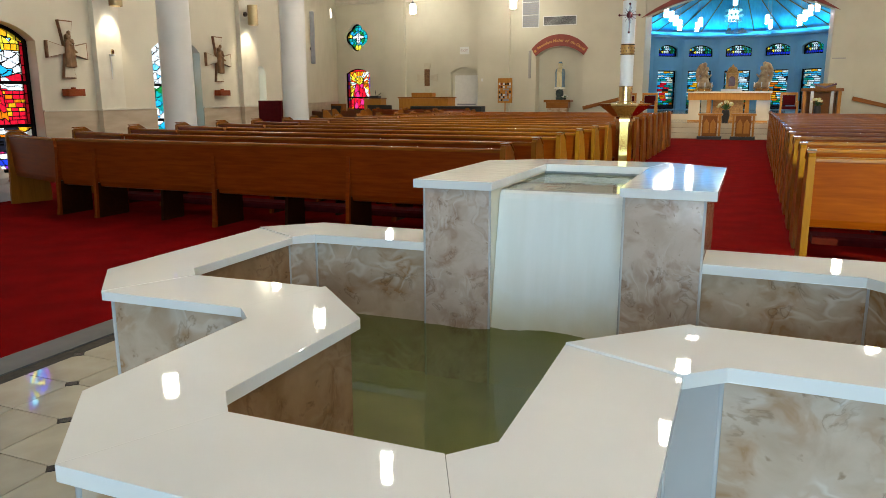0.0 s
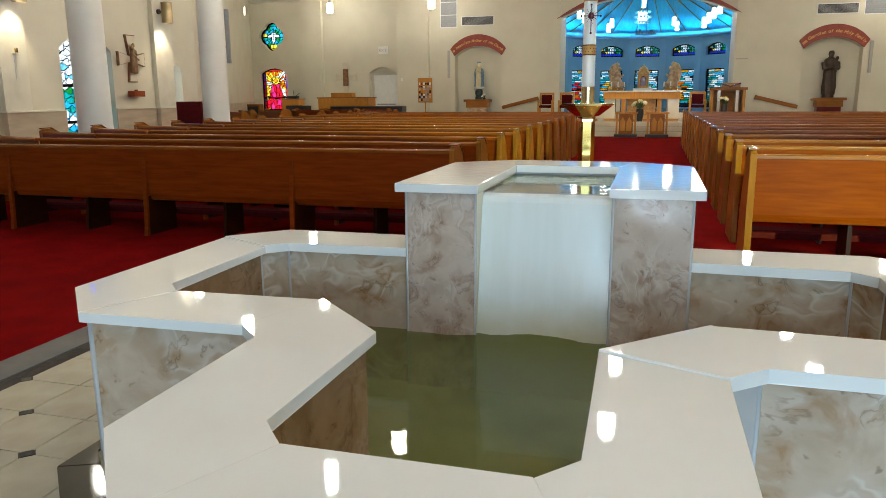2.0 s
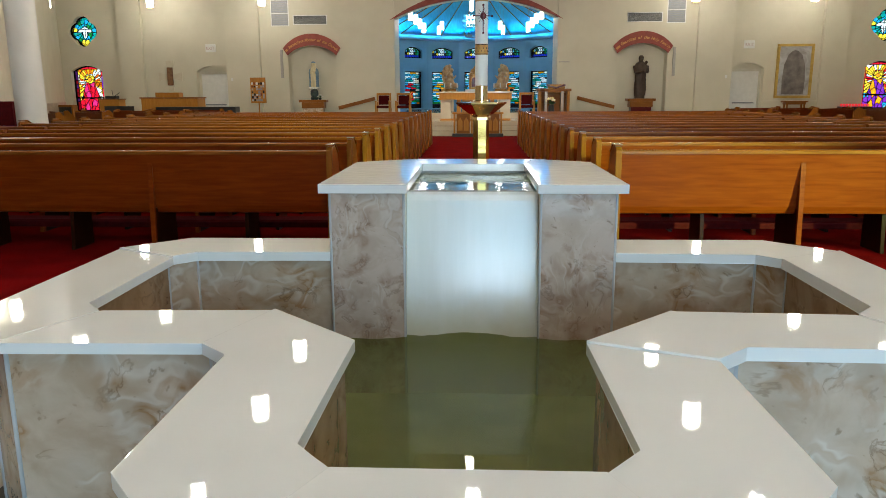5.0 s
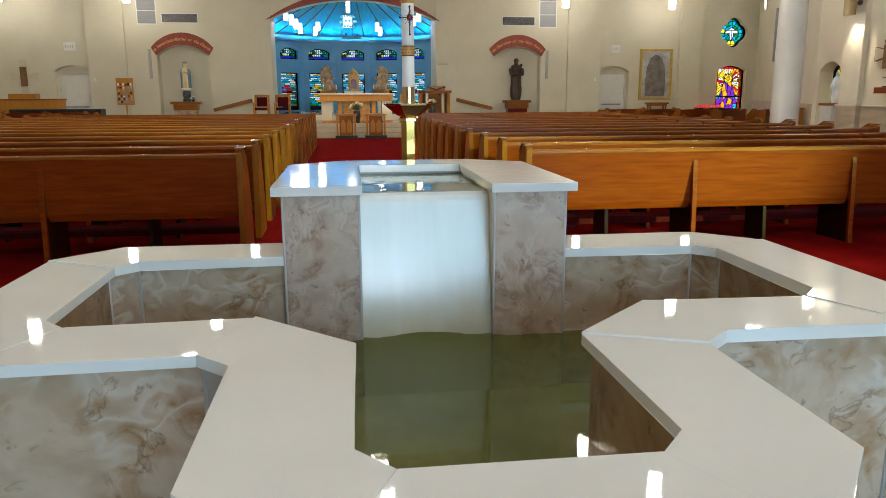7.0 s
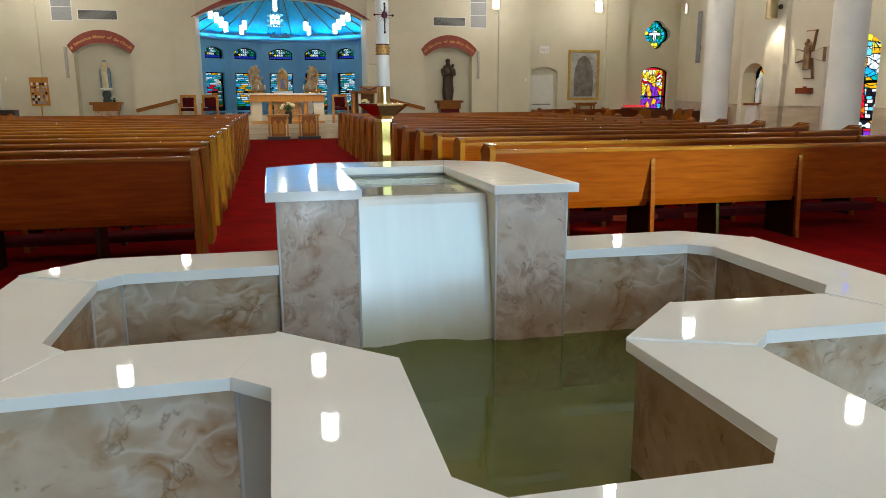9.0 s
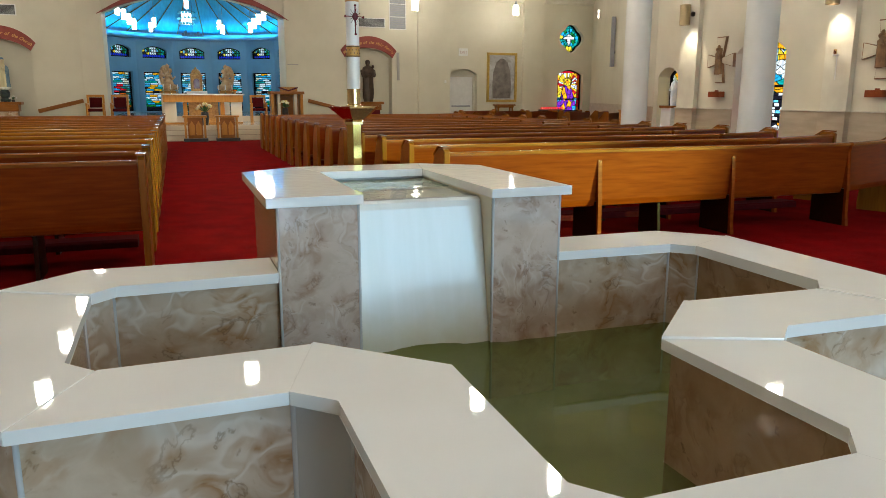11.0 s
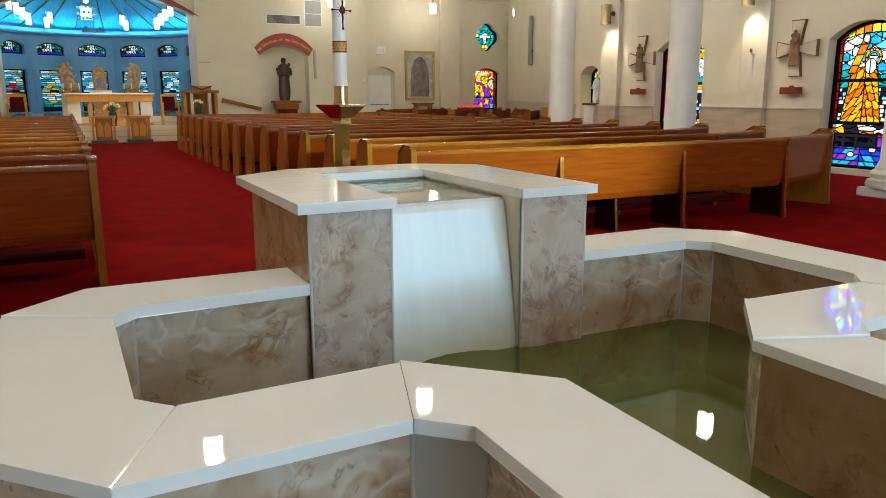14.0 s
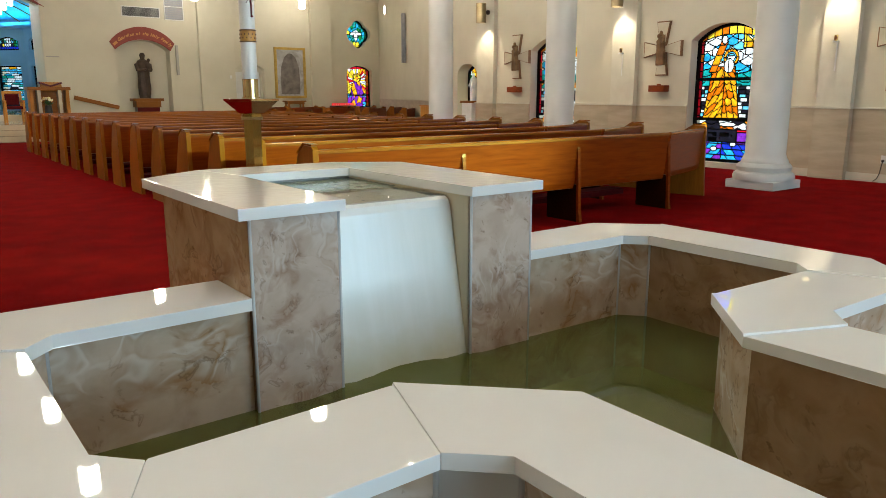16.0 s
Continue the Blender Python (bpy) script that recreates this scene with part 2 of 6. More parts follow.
water_line(M_SLIDE, 0.27, 0.47, (0.62, 0.57, 0.36))
M_POOL = mat("pool_lining", (0.58, 0.56, 0.30), 0.5, colour2=(0.32, 0.33, 0.15), scale=2.2, detail=3)
M_WATER = water_mat("pool_water", (0.45, 0.49, 0.16), 0.28, 0.06, 5)
M_WATER2 = water_mat("bowl_water", (0.76, 0.87, 0.68), 0.55, 0.22, 16)
M_FILM = water_mat("water_film", (0.97, 0.985, 0.95), 0.04, 0.14, 14)
M_PEW = wood("pew_oak", (0.145, 0.0195, 0.0016), (0.235, 0.043, 0.003), coat=0.0)
M_RAIL = mat("polished_oak_rail", (0.20, 0.054, 0.006), 0.22, colour2=(0.28, 0.085, 0.010), scale=3, stretch=(1, 12, 12), spec=0.45, warp=0.4, vary=0.08)
M_PEWEND = wood("pew_end_oak", (0.20, 0.060, 0.006), (0.285, 0.098, 0.010), along=(12, 12, 1), coat=0.0)
# pew oak with the shade under the seats put into its colour
M_PEWSHADE = wood("pew_oak_shaded", (0.018, 0.004, 0.001), (0.032, 0.007, 0.002), coat=0.0)
M_OAK = wood("light_oak", (0.38, 0.155, 0.025), (0.50, 0.225, 0.045), along=(8, 8, 1), coat=0.0)
M_OAKD = wood("brown_oak", (0.21, 0.075, 0.015), (0.30, 0.115, 0.025), along=(1, 8, 8), coat=0.0)
M_COLUMN = mat("white_column", (0.62, 0.61, 0.57), 0.45, colour2=(0.57, 0.56, 0.52), scale=2)
M_RED = mat("terracotta_arch", (0.27, 0.045, 0.026), 0.55, colour2=(0.22, 0.033, 0.02), scale=6)
M_GOLD = mat("brass", (0.80, 0.61, 0.30), 0.17, 1.0, colour2=(0.70, 0.51, 0.22), scale=5)
M_POST = mat("mirror_brass", (0.60, 0.42, 0.14), 0.10, 1.0, colour2=(0.50, 0.33, 0.09), scale=5)
M_GILT = mat("gilt", (0.62, 0.34, 0.09), 0.4, 0.15, colour2=(0.42, 0.19, 0.045), scale=14)
M_BLACK = mat("black_frame", (0.012, 0.012, 0.013), 0.4, colour2=(0.02, 0.02, 0.02), scale=9)
M_LEAD = mat("lead_came", (0.004, 0.004, 0.004), 0.9, colour2=(0.006, 0.006, 0.006), scale=9, spec=0.05)
M_SHELF = wood("reddish_wood", (0.20, 0.040, 0.012), (0.28, 0.065, 0.02), along=(8, 8, 8), coat=0.0)
M_MAT = mat("polished_black_stone", (0.012, 0.011, 0.011), 0.05, colour2=(0.024, 0.021, 0.02), scale=9)
M_GREY = mat("grey_speaker", (0.26, 0.27, 0.30), 0.5, colour2=(0.22, 0.23, 0.26), scale=12)
M_SLIM = mat("pale_grey_speaker", (0.42, 0.40, 0.36), 0.5, colour2=(0.38, 0.36, 0.32), scale=12)
M_VENT = mat("vent_metal", (0.30, 0.30, 0.29), 0.5, colour2=(0.24, 0.24, 0.23), scale=9)
M_BLUE = mat("blue_wall", (0.112, 0.27, 0.395), 0.6, colour2=(0.096, 0.235, 0.35), scale=1.5)
# ceiling boards coloured blue to carry the wash of the cove light
M_CEILB = mat("blue_lit_ceiling", (0.03, 0.29, 0.50), 0.45, colour2=(0.02, 0.22, 0.41), scale=2, stretch=(6, 1, 1))
M_CEIL = mat("ceiling_paint", (0.66, 0.61, 0.52), 0.8, colour2=(0.62, 0.57, 0.48), scale=1)
M_STONE = mat("cream_marble", (0.62, 0.55, 0.42), 0.09, colour2=(0.54, 0.46, 0.34), scale=1.5, detail=6)
M_REDFAB = mat("red_upholstery", (0.075, 0.004, 0.005), 0.9, colour2=(0.055, 0.003, 0.004), scale=20, spec=0.1)
M_DARKRED = mat("dark_red_lacquer", (0.12, 0.01, 0.015), 0.2, colour2=(0.09, 0.008, 0.01), scale=5)
M_WAX = mat("candle_wax", (0.82, 0.80, 0.76), 0.35, colour2=(0.78, 0.76, 0.71), scale=5)
M_WHITE = mat("white_plastic", (0.75, 0.75, 0.72), 0.4, colour2=(0.70, 0.70, 0.67), scale=6)
M_BRONZE = mat("dark_bronze", (0.07, 0.042, 0.026), 0.45, 0.3, colour2=(0.04, 0.024, 0.015), scale=10)
M_STATUE = mat("painted_plaster", (0.70, 0.62, 0.38), 0.5, colour2=(0.56, 0.48, 0.28), scale=4, stretch=(3, 3, 0.6))
M_STATUEW = mat("white_plaster", (0.74, 0.76, 0.78), 0.5, colour2=(0.45, 0.56, 0.68), scale=5)
M_CARVED = mat("carved_wood", (0.26, 0.13, 0.05), 0.5, colour2=(0.16, 0.07, 0.03), scale=12, bump=0.4, bump_scale=25)
M_RELIEF = mat("tan_carved_wood", (0.25, 0.135, 0.05), 0.5, colour2=(0.15, 0.075, 0.027), scale=9, bump=0.4, bump_scale=25)
M_CARVED2 = mat("carved_gilt_wood", (0.62, 0.42, 0.22), 0.5, 0.0, colour2=(0.38, 0.21, 0.10), scale=7, bump=0.4)
M_CROSS = mat("cross_board", (0.62, 0.56, 0.43), 0.5, colour2=(0.56, 0.50, 0.37), scale=6)
M_LEAF = mat("leaf", (0.03, 0.09, 0.02), 0.5, colour2=(0.06, 0.14, 0.03), scale=20)
M_PETAL = mat("petal", (0.75, 0.62, 0.12), 0.6, colour2=(0.80, 0.75, 0.55), scale=9)
M_PETALW = mat("white_petal", (0.80, 0.80, 0.74), 0.6, colour2=(0.72, 0.72, 0.62), scale=9)
M_PICT = mat("icon_panel", (0.36, 0.35, 0.34), 0.25, colour2=(0.52, 0.53, 0.55), scale=3, warp=1.0, coat=0.6)
M_LAMP = glow("pendant_glow", (1.0, 0.97, 0.90), 22.0)
M_LAMPN = glow("nave_pendant_glow", (1.0, 0.94, 0.80), 66.0)
M_LAMPS = glow("slim_pendant_glow", (1.0, 0.95, 0.84), 105.0)
M_LED = glow("blue_cove_glow", (0.05, 0.62, 1.0), 36.0)
M_SKYCARD = glow("daylight_backdrop", (0.88, 0.95, 1.0), 1.7)
M_SKYHIGH = glow("high_bright_sky_backdrop", (0.80, 0.92, 1.0), 7.0)
M_SKYDIM = glow("shaded_daylight_backdrop", (0.75, 0.90, 1.0), 0.95)
GLASS = {k: stained(k + "_glass", c) for k, c in {
    "red": (0.72, 0.008, 0.03), "orange": (0.78, 0.19, 0.004), "gold": (0.90, 0.42, 0.012), "yellow": (0.95, 0.74, 0.05),
    "white": (0.88, 0.93, 0.95), "sky": (0.16, 0.60, 0.85), "blue": (0.015, 0.05, 0.62), "teal": (0.006, 0.36, 0.34),
    "green": (0.012, 0.26, 0.05), "purple": (0.22, 0.03, 0.46), "black": (0.012, 0.012, 0.02), "cyan": (0.02, 0.42, 0.72), "pink": (0.75, 0.03, 0.20)}.items()}

# ---- building tools ----


def grid(bm, pts, faces):
    vs = [bm.verts.new(p) for p in pts]
    for f in faces:
        try:
            bm.faces.new([vs[i] for i in f])
        except ValueError:
            pass
    return vs


def box(bm, x0, x1, y0, y1, z0, z1, m=None, bevel=0.0):
    pts = [Vector((x, y, z)) for x in (x0, x1) for y in (y0, y1) for z in (z0, z1)]
    if m:
        pts = [m @ p for p in pts]
    vs = grid(bm, pts, [(0, 1, 3, 2), (4, 6, 7, 5), (0, 4, 5, 1), (2, 3, 7, 6), (0, 2, 6, 4), (1, 5, 7, 3)])
    if bevel:
        es = {e for v in vs for e in v.link_edges}
        bmesh.ops.bevel(bm, geom=list(es), offset=bevel, segments=2, affect='EDGES', profile=0.7)
    return bm


def prism(bm, poly, a, b, plane="xy", m=None, bevel=0.0):
    """A polygon, pushed from a to b along the axis across its plane."""
    def at(p, h):
        v = Vector({"xy": (p[0], p[1], h), "xz": (p[0], h, p[1]), "yz": (h, p[0], p[1])}[plane])
        return m @ v if m else v
    lo = [bm.verts.new(at(p, a)) for p in poly]
    hi = [bm.verts.new(at(p, b)) for p in poly]
    n = len(poly)
    fs = [bm.faces.new(lo[::-1]), bm.faces.new(hi)]
    for i in range(n):
        fs.append(bm.faces.new((lo[i], lo[(i + 1) % n], hi[(i + 1) % n], hi[i])))
    if bevel:
        bmesh.ops.bevel(bm, geom=list({e for f in fs for e in f.edges}), offset=bevel, segments=2, affect='EDGES', profile=0.7)
    return bm


def lathe(bm, prof, c=(0, 0, 0), n=24, sx=1.0, sy=1.0):
    rings = []
    for r, z in prof:
        rings.append([bm.verts.new((c[0] + sx * r * math.cos(2 * math.pi * i / n), c[1] + sy * r * math.sin(2 * math.pi * i / n), c[2] + z)) for i in range(n)])
    for a, b in zip(rings, rings[1:]):
        for i in range(n):
            f = bm.faces.new((a[i], a[(i + 1) % n], b[(i + 1) % n], b[i]))
            f.smooth = True
    bm.faces.new(rings[0][::-1])
    bm.faces.new(rings[-1])
    return bm


def tube(bm, p, q, r, n=10, r2=None):
    p, q = Vector(p), Vector(q)
    d = (q - p).to_track_quat('Z', 'Y').to_matrix().to_4x4()
    L = (q - p).length
    r2 = r if r2 is None else r2
    a = [bm.verts.new(p + d @ Vector((r * math.cos(2 * math.pi * i / n), r * math.sin(2 * math.pi * i / n), 0))) for i in range(n)]
    b = [bm.verts.new(p + d @ Vector((r2 * math.cos(2 * math.pi * i / n), r2 * math.sin(2 * math.pi * i / n), L))) for i in range(n)]
    for i in range(n):
        f = bm.faces.new((a[i], a[(i + 1) % n], b[(i + 1) % n], b[i]))
        f.smooth = True
    bm.faces.new(a[::-1])
    bm.faces.new(b)
    return bm


def blob(bm, c, r, seed=0, sub=2, rough=0.15):
    m = Matrix.Translation(c) @ Matrix.Diagonal((*(r if hasattr(r, "__len__") else (r, r, r)), 1))
    g = bmesh.ops.create_icosphere(bm, subdivisions=sub, radius=1.0)
    for v in g["verts"]:
        k = 1 + rough * noise.noise(v.co * 1.7 + Vector((seed, seed * 2.3, 0)))
        v.co = m @ (v.co * k)
        for f in v.link_faces:
            f.smooth = True
    return bm


def draped(bm, prof, fold, folds, n=36, flat=0.74):
    """A standing robed form: a turned shape with folds that run down from its shoulders."""
    rings = []
    for k, (r, z) in enumerate(prof):
        w = fold if 0.10 < z < 1.0 else 0.3 * fold if z < 1.25 else 0.0
        ring = []
        for i in range(n):
            a = 2 * math.pi * i / n
            q = r * (1 + w * math.sin(folds * a + 0.9 * math.sin(2.2 * z)) + 0.4 * w * math.sin(17 * a + 3 * z))
            ring.append(bm.verts.new((q * math.cos(a), flat * q * math.sin(a), z)))
        rings.append(ring)
    for a, b in zip(rings, rings[1:]):
        for i in range(n):
            bm.faces.new((a[i], a[(i + 1) % n], b[(i + 1) % n], b[i]))
    bm.faces.new(rings[0][::-1])
    bm.faces.new(rings[-1])
    return bm


def fuse(ob, voxel):
    """Melts the overlapping forms of a sculpture into one skin."""
    mod = ob.modifiers.new("fuse", 'REMESH')
    mod.mode, mod.voxel_size, mod.use_smooth_shade = 'VOXEL', voxel, True
    skin = bpy.data.meshes.new_from_object(ob.evaluated_get(bpy.context.evaluated_depsgraph_get()))
    old = list(ob.data.materials)
    ob.modifiers.clear()
    ob.data = skin
    skin.materials.clear()
    for m in old:
        skin.materials.append(m)
    return ob


def mesh_of(bm, name, material):
    bmesh.ops.recalc_face_normals(bm, faces=bm.faces)
    for e in bm.edges:
        if len(e.link_faces) == 2 and e.calc_face_angle(0.0) > 0.6:
            e.smooth = False
    d = bpy.data.meshes.new(name)
    bm.to_mesh(d)
    bm.free()
    for x in (material if isinstance(material, (list, tuple)) else [material]):
        d.materials.append(x)
    return d


def thing(name, bm, material, label="", category="", group="", kind=""):
    """A top-level thing that is one mesh."""
    return tagged(new(name, mesh_of(bm, name, material)), label, category, group, kind)


def root(name, at, label, category, group="", rz=0.0):
    ob = new(name)
    ob.matrix_basis = pose(*at, 0, 0, rz)
    return tagged(ob, label, category, group)


def part(name, bm, material, parent, label=""):
    ob = new(name, mesh_of(bm, name, material))
    ob.parent = parent
    return tagged(ob, label)


def NB():
    return bmesh.new()


def inset(poly, d):
    """A closed polygon moved to its left by d."""
    out, n = [], len(poly)
    for i in range(n):
        p, q, r = Vector(poly[i - 1]), Vector(poly[i]), Vector(poly[(i + 1) % n])
        a, b = (q - p).normalized(), (r - q).normalized()
        na, nb = Vector((-a.y, a.x)), Vector((-b.y, b.x))
        k = (na + nb)
        out.append(tuple(q + k * (d / max(0.3, 1 + na.dot(nb)))))
    return out

# ---- the large structure ----
HALF, FAR, TALL = 10.78, 30.0, 7.4


def arch_pts(s0, s1, zs, zt, n=12):
    """A segmental arch from (s0, zs) over the crown zt to (s1, zs)."""
    w, r = (s1 - s0) / 2, zt - zs
    if r <= 0.001:
        return [(s0, zs), (s1, zs)]
    R = (w * w + r * r) / (2 * r)
    a = math.asin(min(1, w / R))
    return [((s0 + s1) / 2 + R * math.sin(-a + 2 * a * i / n), zt - R + R * math.cos(-a + 2 * a * i / n)) for i in range(n + 1)]


def arch_z(s, w, zs, zt):
    r = zt - zs
    if r <= 0.001:
        return zs
    R = (w * w / 4 + r * r) / (2 * r)
    return zt - R + math.sqrt(max(0, R * R - s * s))


def foil(r, n=40):
    """A quatrefoil outline round the origin."""
    out = []
    for i in range(n):
        a = 2 * math.pi * i / n
        out.append((r * (0.80 + 0.20 * abs(math.cos(2 * a))) * math.cos(a), r * (0.80 + 0.20 * abs(math.cos(2 * a))) * math.sin(a)))
    return out


def wall_frame(p0, p1, outward):
    """Local s along the wall, d outward, z up."""
    d = (Vector((*p1, 0)) - Vector((*p0, 0))).normalized()
    n = Vector((-d.y, d.x, 0)) * outward
    return Matrix(((d.x, n.x, 0, p0[0]), (d.y, n.y, 0, p0[1]), (0, 0, 1, 0), (0, 0, 0, 1)))


def wall(name, p0, p1, outward, openings, material, height=TALL, thick=0.45, label=""):
    """A wall from p0 to p1; openings (s0, s1, z0, spring, crown[, quatrefoil centre, radius]) go through it."""
    m = wall_frame(p0, p1, outward)
    L = (Vector(p1) - Vector(p0)).length
    bm, s = NB(), 0.0
    for o in sorted(openings):
        s0, s1, z0, zs, zt = o[:5]
        if s0 > s:
            box(bm, s, s0, 0, thick, 0, height, m)
        if z0 > 0:
            box(bm, s0, s1, 0, thick, 0, z0, m)
        arc = arch_pts(s0, s1, zs, zt)
        if len(o) > 5:
            zc, r, sc = o[5], o[6], (s0 + s1) / 2
            zm = (zt + zc - r) / 2
            prism(bm, [(s0, zm)] + arc + [(s1, zm)], 0, thick, "xz", m)
            q = foil(r)
            left = [(x + sc, z + zc) for x, z in q if x <= 1e-6]
            left.sort(key=lambda p: math.atan2(p[1] - zc, -(p[0] - sc)))
            right = [(2 * sc - x, z) for x, z in left]
            prism(bm, [(s0, zm), (sc, zm)] + left + [(sc, height), (s0, height)], 0, thick, "xz", m)
            prism(bm, [(s1, zm), (sc, zm)] + right + [(sc, height), (s1, height)], 0, thick, "xz", m)
        else:
            prism(bm, [(s0, height)] + arc + [(s1, height)], 0, thick, "xz", m)
        s = s1
    if L > s:
        box(bm, s, L, 0, thick, 0, height, m)
    return thing(name, bm, material, label or "cream painted plaster wall", "wall", kind="structure")


# floor: carpet everywhere, a tiled bay round the font, stone before the chancel
bm = NB()
box(bm, -19, 19, -9, 25.0, -0.3, 0.0)
thing("floor", bm, M_CARPET, "deep red carpet over the whole nave", "carpet", kind="structure")
bm = NB()
box(bm, -19, 19, 25.0, 46, -0.3, 0.0)
thing("floor_stone", bm, M_STONE, "polished cream stone floor before the chancel", "floor", kind="structure")

# side walls, 0 at y = -8
WIN = {1: [(8.10, 9.50), (12.38, 13.82)], -1: [(8.10, 9.50), (12.22, 13.68)]}
for side, nm in ((-1, "wall_west"), (1, "wall_east")):
    ops = [(a + 8, b + 8, 0.10, 2.33, 2.61, 3.85, 0.58) for a, b in WIN[side]] + [((15.80 if side > 0 else 15.70) + 8, (16.60 if side > 0 else 16.12) + 8, 0.10, 1.90, 2.12)]
    wall(nm, (side * HALF, -8), (side * HALF, 16.75), -side, ops, M_WALL)
    wall(nm + "_splay", (side * HALF, 16.75), (side * 16.8, FAR), -side, [], M_WALL)
wall("wall_south", (-HALF - 0.45, -8), (HALF + 0.45, -8), -1, [(HALF + 0.45 - 0.4, HALF + 0.45 + 7.0, 0.0, 4.20, 4.21)], M_WALL)

FW = [(-16.45, -15.15), (15.10, 16.40)]
ops = [(-3.20, 3.20, 0, 4.30, 5.02)]
ops += [(c - 0.965, c + 0.965, 0.0, 2.95, 3.30) for c in (-6.525, 6.525)]
ops += [(c - 0.63, c + 0.63, 0.0, 2.33, 2.55) for c in (-10.62, 10.62)]
ops += [(a, b, 0.45, 2.36, 2.58, 3.92, 0.60) for a, b in FW]
wall("wall_north", (-16.8, FAR), (16.8, FAR), 1, [(o[0] + 16.8, o[1] + 16.8, *o[2:]) for o in ops], M_WALL, thick=0.5)

# backs of the niches and door recesses
for c, hw, h in ((-6.525, 1.1, 3.4), (6.525, 1.1, 3.4), (-10.62, 0.75, 2.7), (10.62, 0.75, 2.7)):
    bm = NB()
    box(bm, c - hw, c + hw, FAR + 0.5, FAR + 0.6, 0, h)
    thing("wall_recess", bm, M_WALL, "plain back of a wall recess", "wall", kind="structure")

# ceiling
bm = NB()
box(bm, -19, 19, -9, FAR + 0.5, TALL, TALL + 0.2)
thing("ceiling", bm, M_CEIL, "plain cream ceiling of the nave", "ceiling", kind="structure")

# pilasters, dado, cap mould and skirting
# the first pair is unseen; on the east it carries the added pew fill
PIL = [(-1.95, -1.4), (2.35, 2.9), (6.45, 7.0), (10.70, 11.30), (15.02, 15.66)]
for side in (-1, 1):
    for a, b in PIL:
        bm = NB()
        box(bm, side * (HALF - 0.12), side * (HALF - 0.001), a, b, 1.15, TALL - 0.01, bevel=0.008)
        thing("pilaster", bm, M_TRIMW, "cream painted pilaster on the side wall", "pilaster", kind="structure")
        bm = NB()
        box(bm, side * (HALF - 0.14), side * (HALF - 0.001), a - 0.01, b + 0.01, 0, 1.12, bevel=0.006)
        thing("pilaster_dado", bm, M_DADO, "beige stone facing at the foot of a pilaster", "dado", kind="structure")
        bm = NB()
        box(bm, side * (HALF - 0.165), side * (HALF - 0.001), a - 0.03, b + 0.03, 1.12, 1.15, bevel=0.006)
        thing("trim", bm, M_TRIMW, "cream moulding on the dado", "trim", kind="structure")
    edges = [-8, -1.96, -1.39, 2.34, 2.91, 6.44, 7.01, 8.10, 9.50, 10.69, 11.31, *WIN[side][1], 15.01, 15.67, 15.80 if side > 0 else 15.69]
    for a, b in zip(edges[::2], edges[1::2]):
        bm = NB()
        box(bm, side * (HALF - 0.025), side * (HALF - 0.001), a, b, 0, 1.12)
        thing("dado", bm, M_DADO, "beige stone dado along the side wall", "dado", kind="structure")
        bm = NB()
        box(bm, side * (HALF - 0.05), side * (HALF - 0.001), a, b, 1.12, 1.145, bevel=0.005)
        box(bm, side * (HALF - 0.04), side * (HALF - 0.026), a, b, 0, 0.13, bevel=0.004)
        thing("baseboard", bm, M_TRIMW, "cream dado cap and skirting board", "trim", kind="structure")
    # splayed wall
    m = wall_frame((side * HALF, 16.75), (side * 16.8, FAR), -side)
    L = (Vector((side * 16.8, FAR)) - Vector((side * HALF, 16.75))).length
    bm = NB()
    box(bm, 0.06, L - 0.06, -0.05, -0.001, 1.12, 1.145, m)
    box(bm, 0.06, L - 0.06, -0.025, -0.001, 0, 1.12, m)
    thing("dado", bm, M_DADO, "beige dado on the splayed wall", "dado", kind="structure")
    for a, b in ((8.58, 9.95), (13.33, 14.29)):
        bm = NB()
        box(bm, *sorted((side * a, side * b)), FAR - 0.18, FAR - 0.001, 0, TALL - 0.01, bevel=0.008)
        thing("pilaster", bm, M_WALL, "broad cream pilaster on the far wall", "pilaster", kind="structure")
    bm = NB()
    box(bm, *sorted((side * 3.202, side * 3.98)), FAR - 0.12, FAR - 0.001, 0, TALL - 0.01, bevel=0.008)
    thing("pilaster", bm, M_WALL, "cream pier beside the chancel opening", "pilaster", kind="structure")
    for a, b, z in ((14.30, 16.75, 5.33), (9.96, 13.32, 5.33)):
        bm = NB()
        box(bm, *sorted((side * a, side * b)), FAR - 0.14, FAR - 0.001, z, z + 0.10, bevel=0.01)
        box(bm, *sorted((side * a, side * b)), FAR - 0.22, FAR - 0.001, z + 0.10, z + 0.20, bevel=0.01)
        thing("cornice", bm, M_TRIMW, "cream cornice high on the far wall", "trim", kind="structure")
    for a, b in ((11.27, 13.32), (14.30, 15.08)):
        bm = NB()
        box(bm, *sorted((side * a, side * b)), FAR - 0.03, FAR - 0.001, 1.06, 1.10, bevel=0.005)
        thing("trim", bm, M_TRIMW, "thin cream rail on the far wall", "trim", kind="structure")

    bm = NB()
    box(bm, *sorted((side * 3.201, side * 4.30)), FAR + 0.501, 31.75, 0, TALL - 0.01)
    thing("wall_jamb", bm, M_WALL, "deep cream jamb of the chancel opening", "wall", kind="structure")

# red arch over the chancel opening
arc_in, arc_out = arch_pts(-3.20, 3.20, 4.30, 5.02, 24), arch_pts(-3.36, 3.36, 4.24, 5.30, 24)
bm = NB()
prism(bm, arc_in + arc_out[::-1], FAR - 0.20, FAR + 0.3, "xz")
thing("arch_moulding", bm, M_RED, "terracotta red arch band over the chancel opening", "arch", kind="structure")

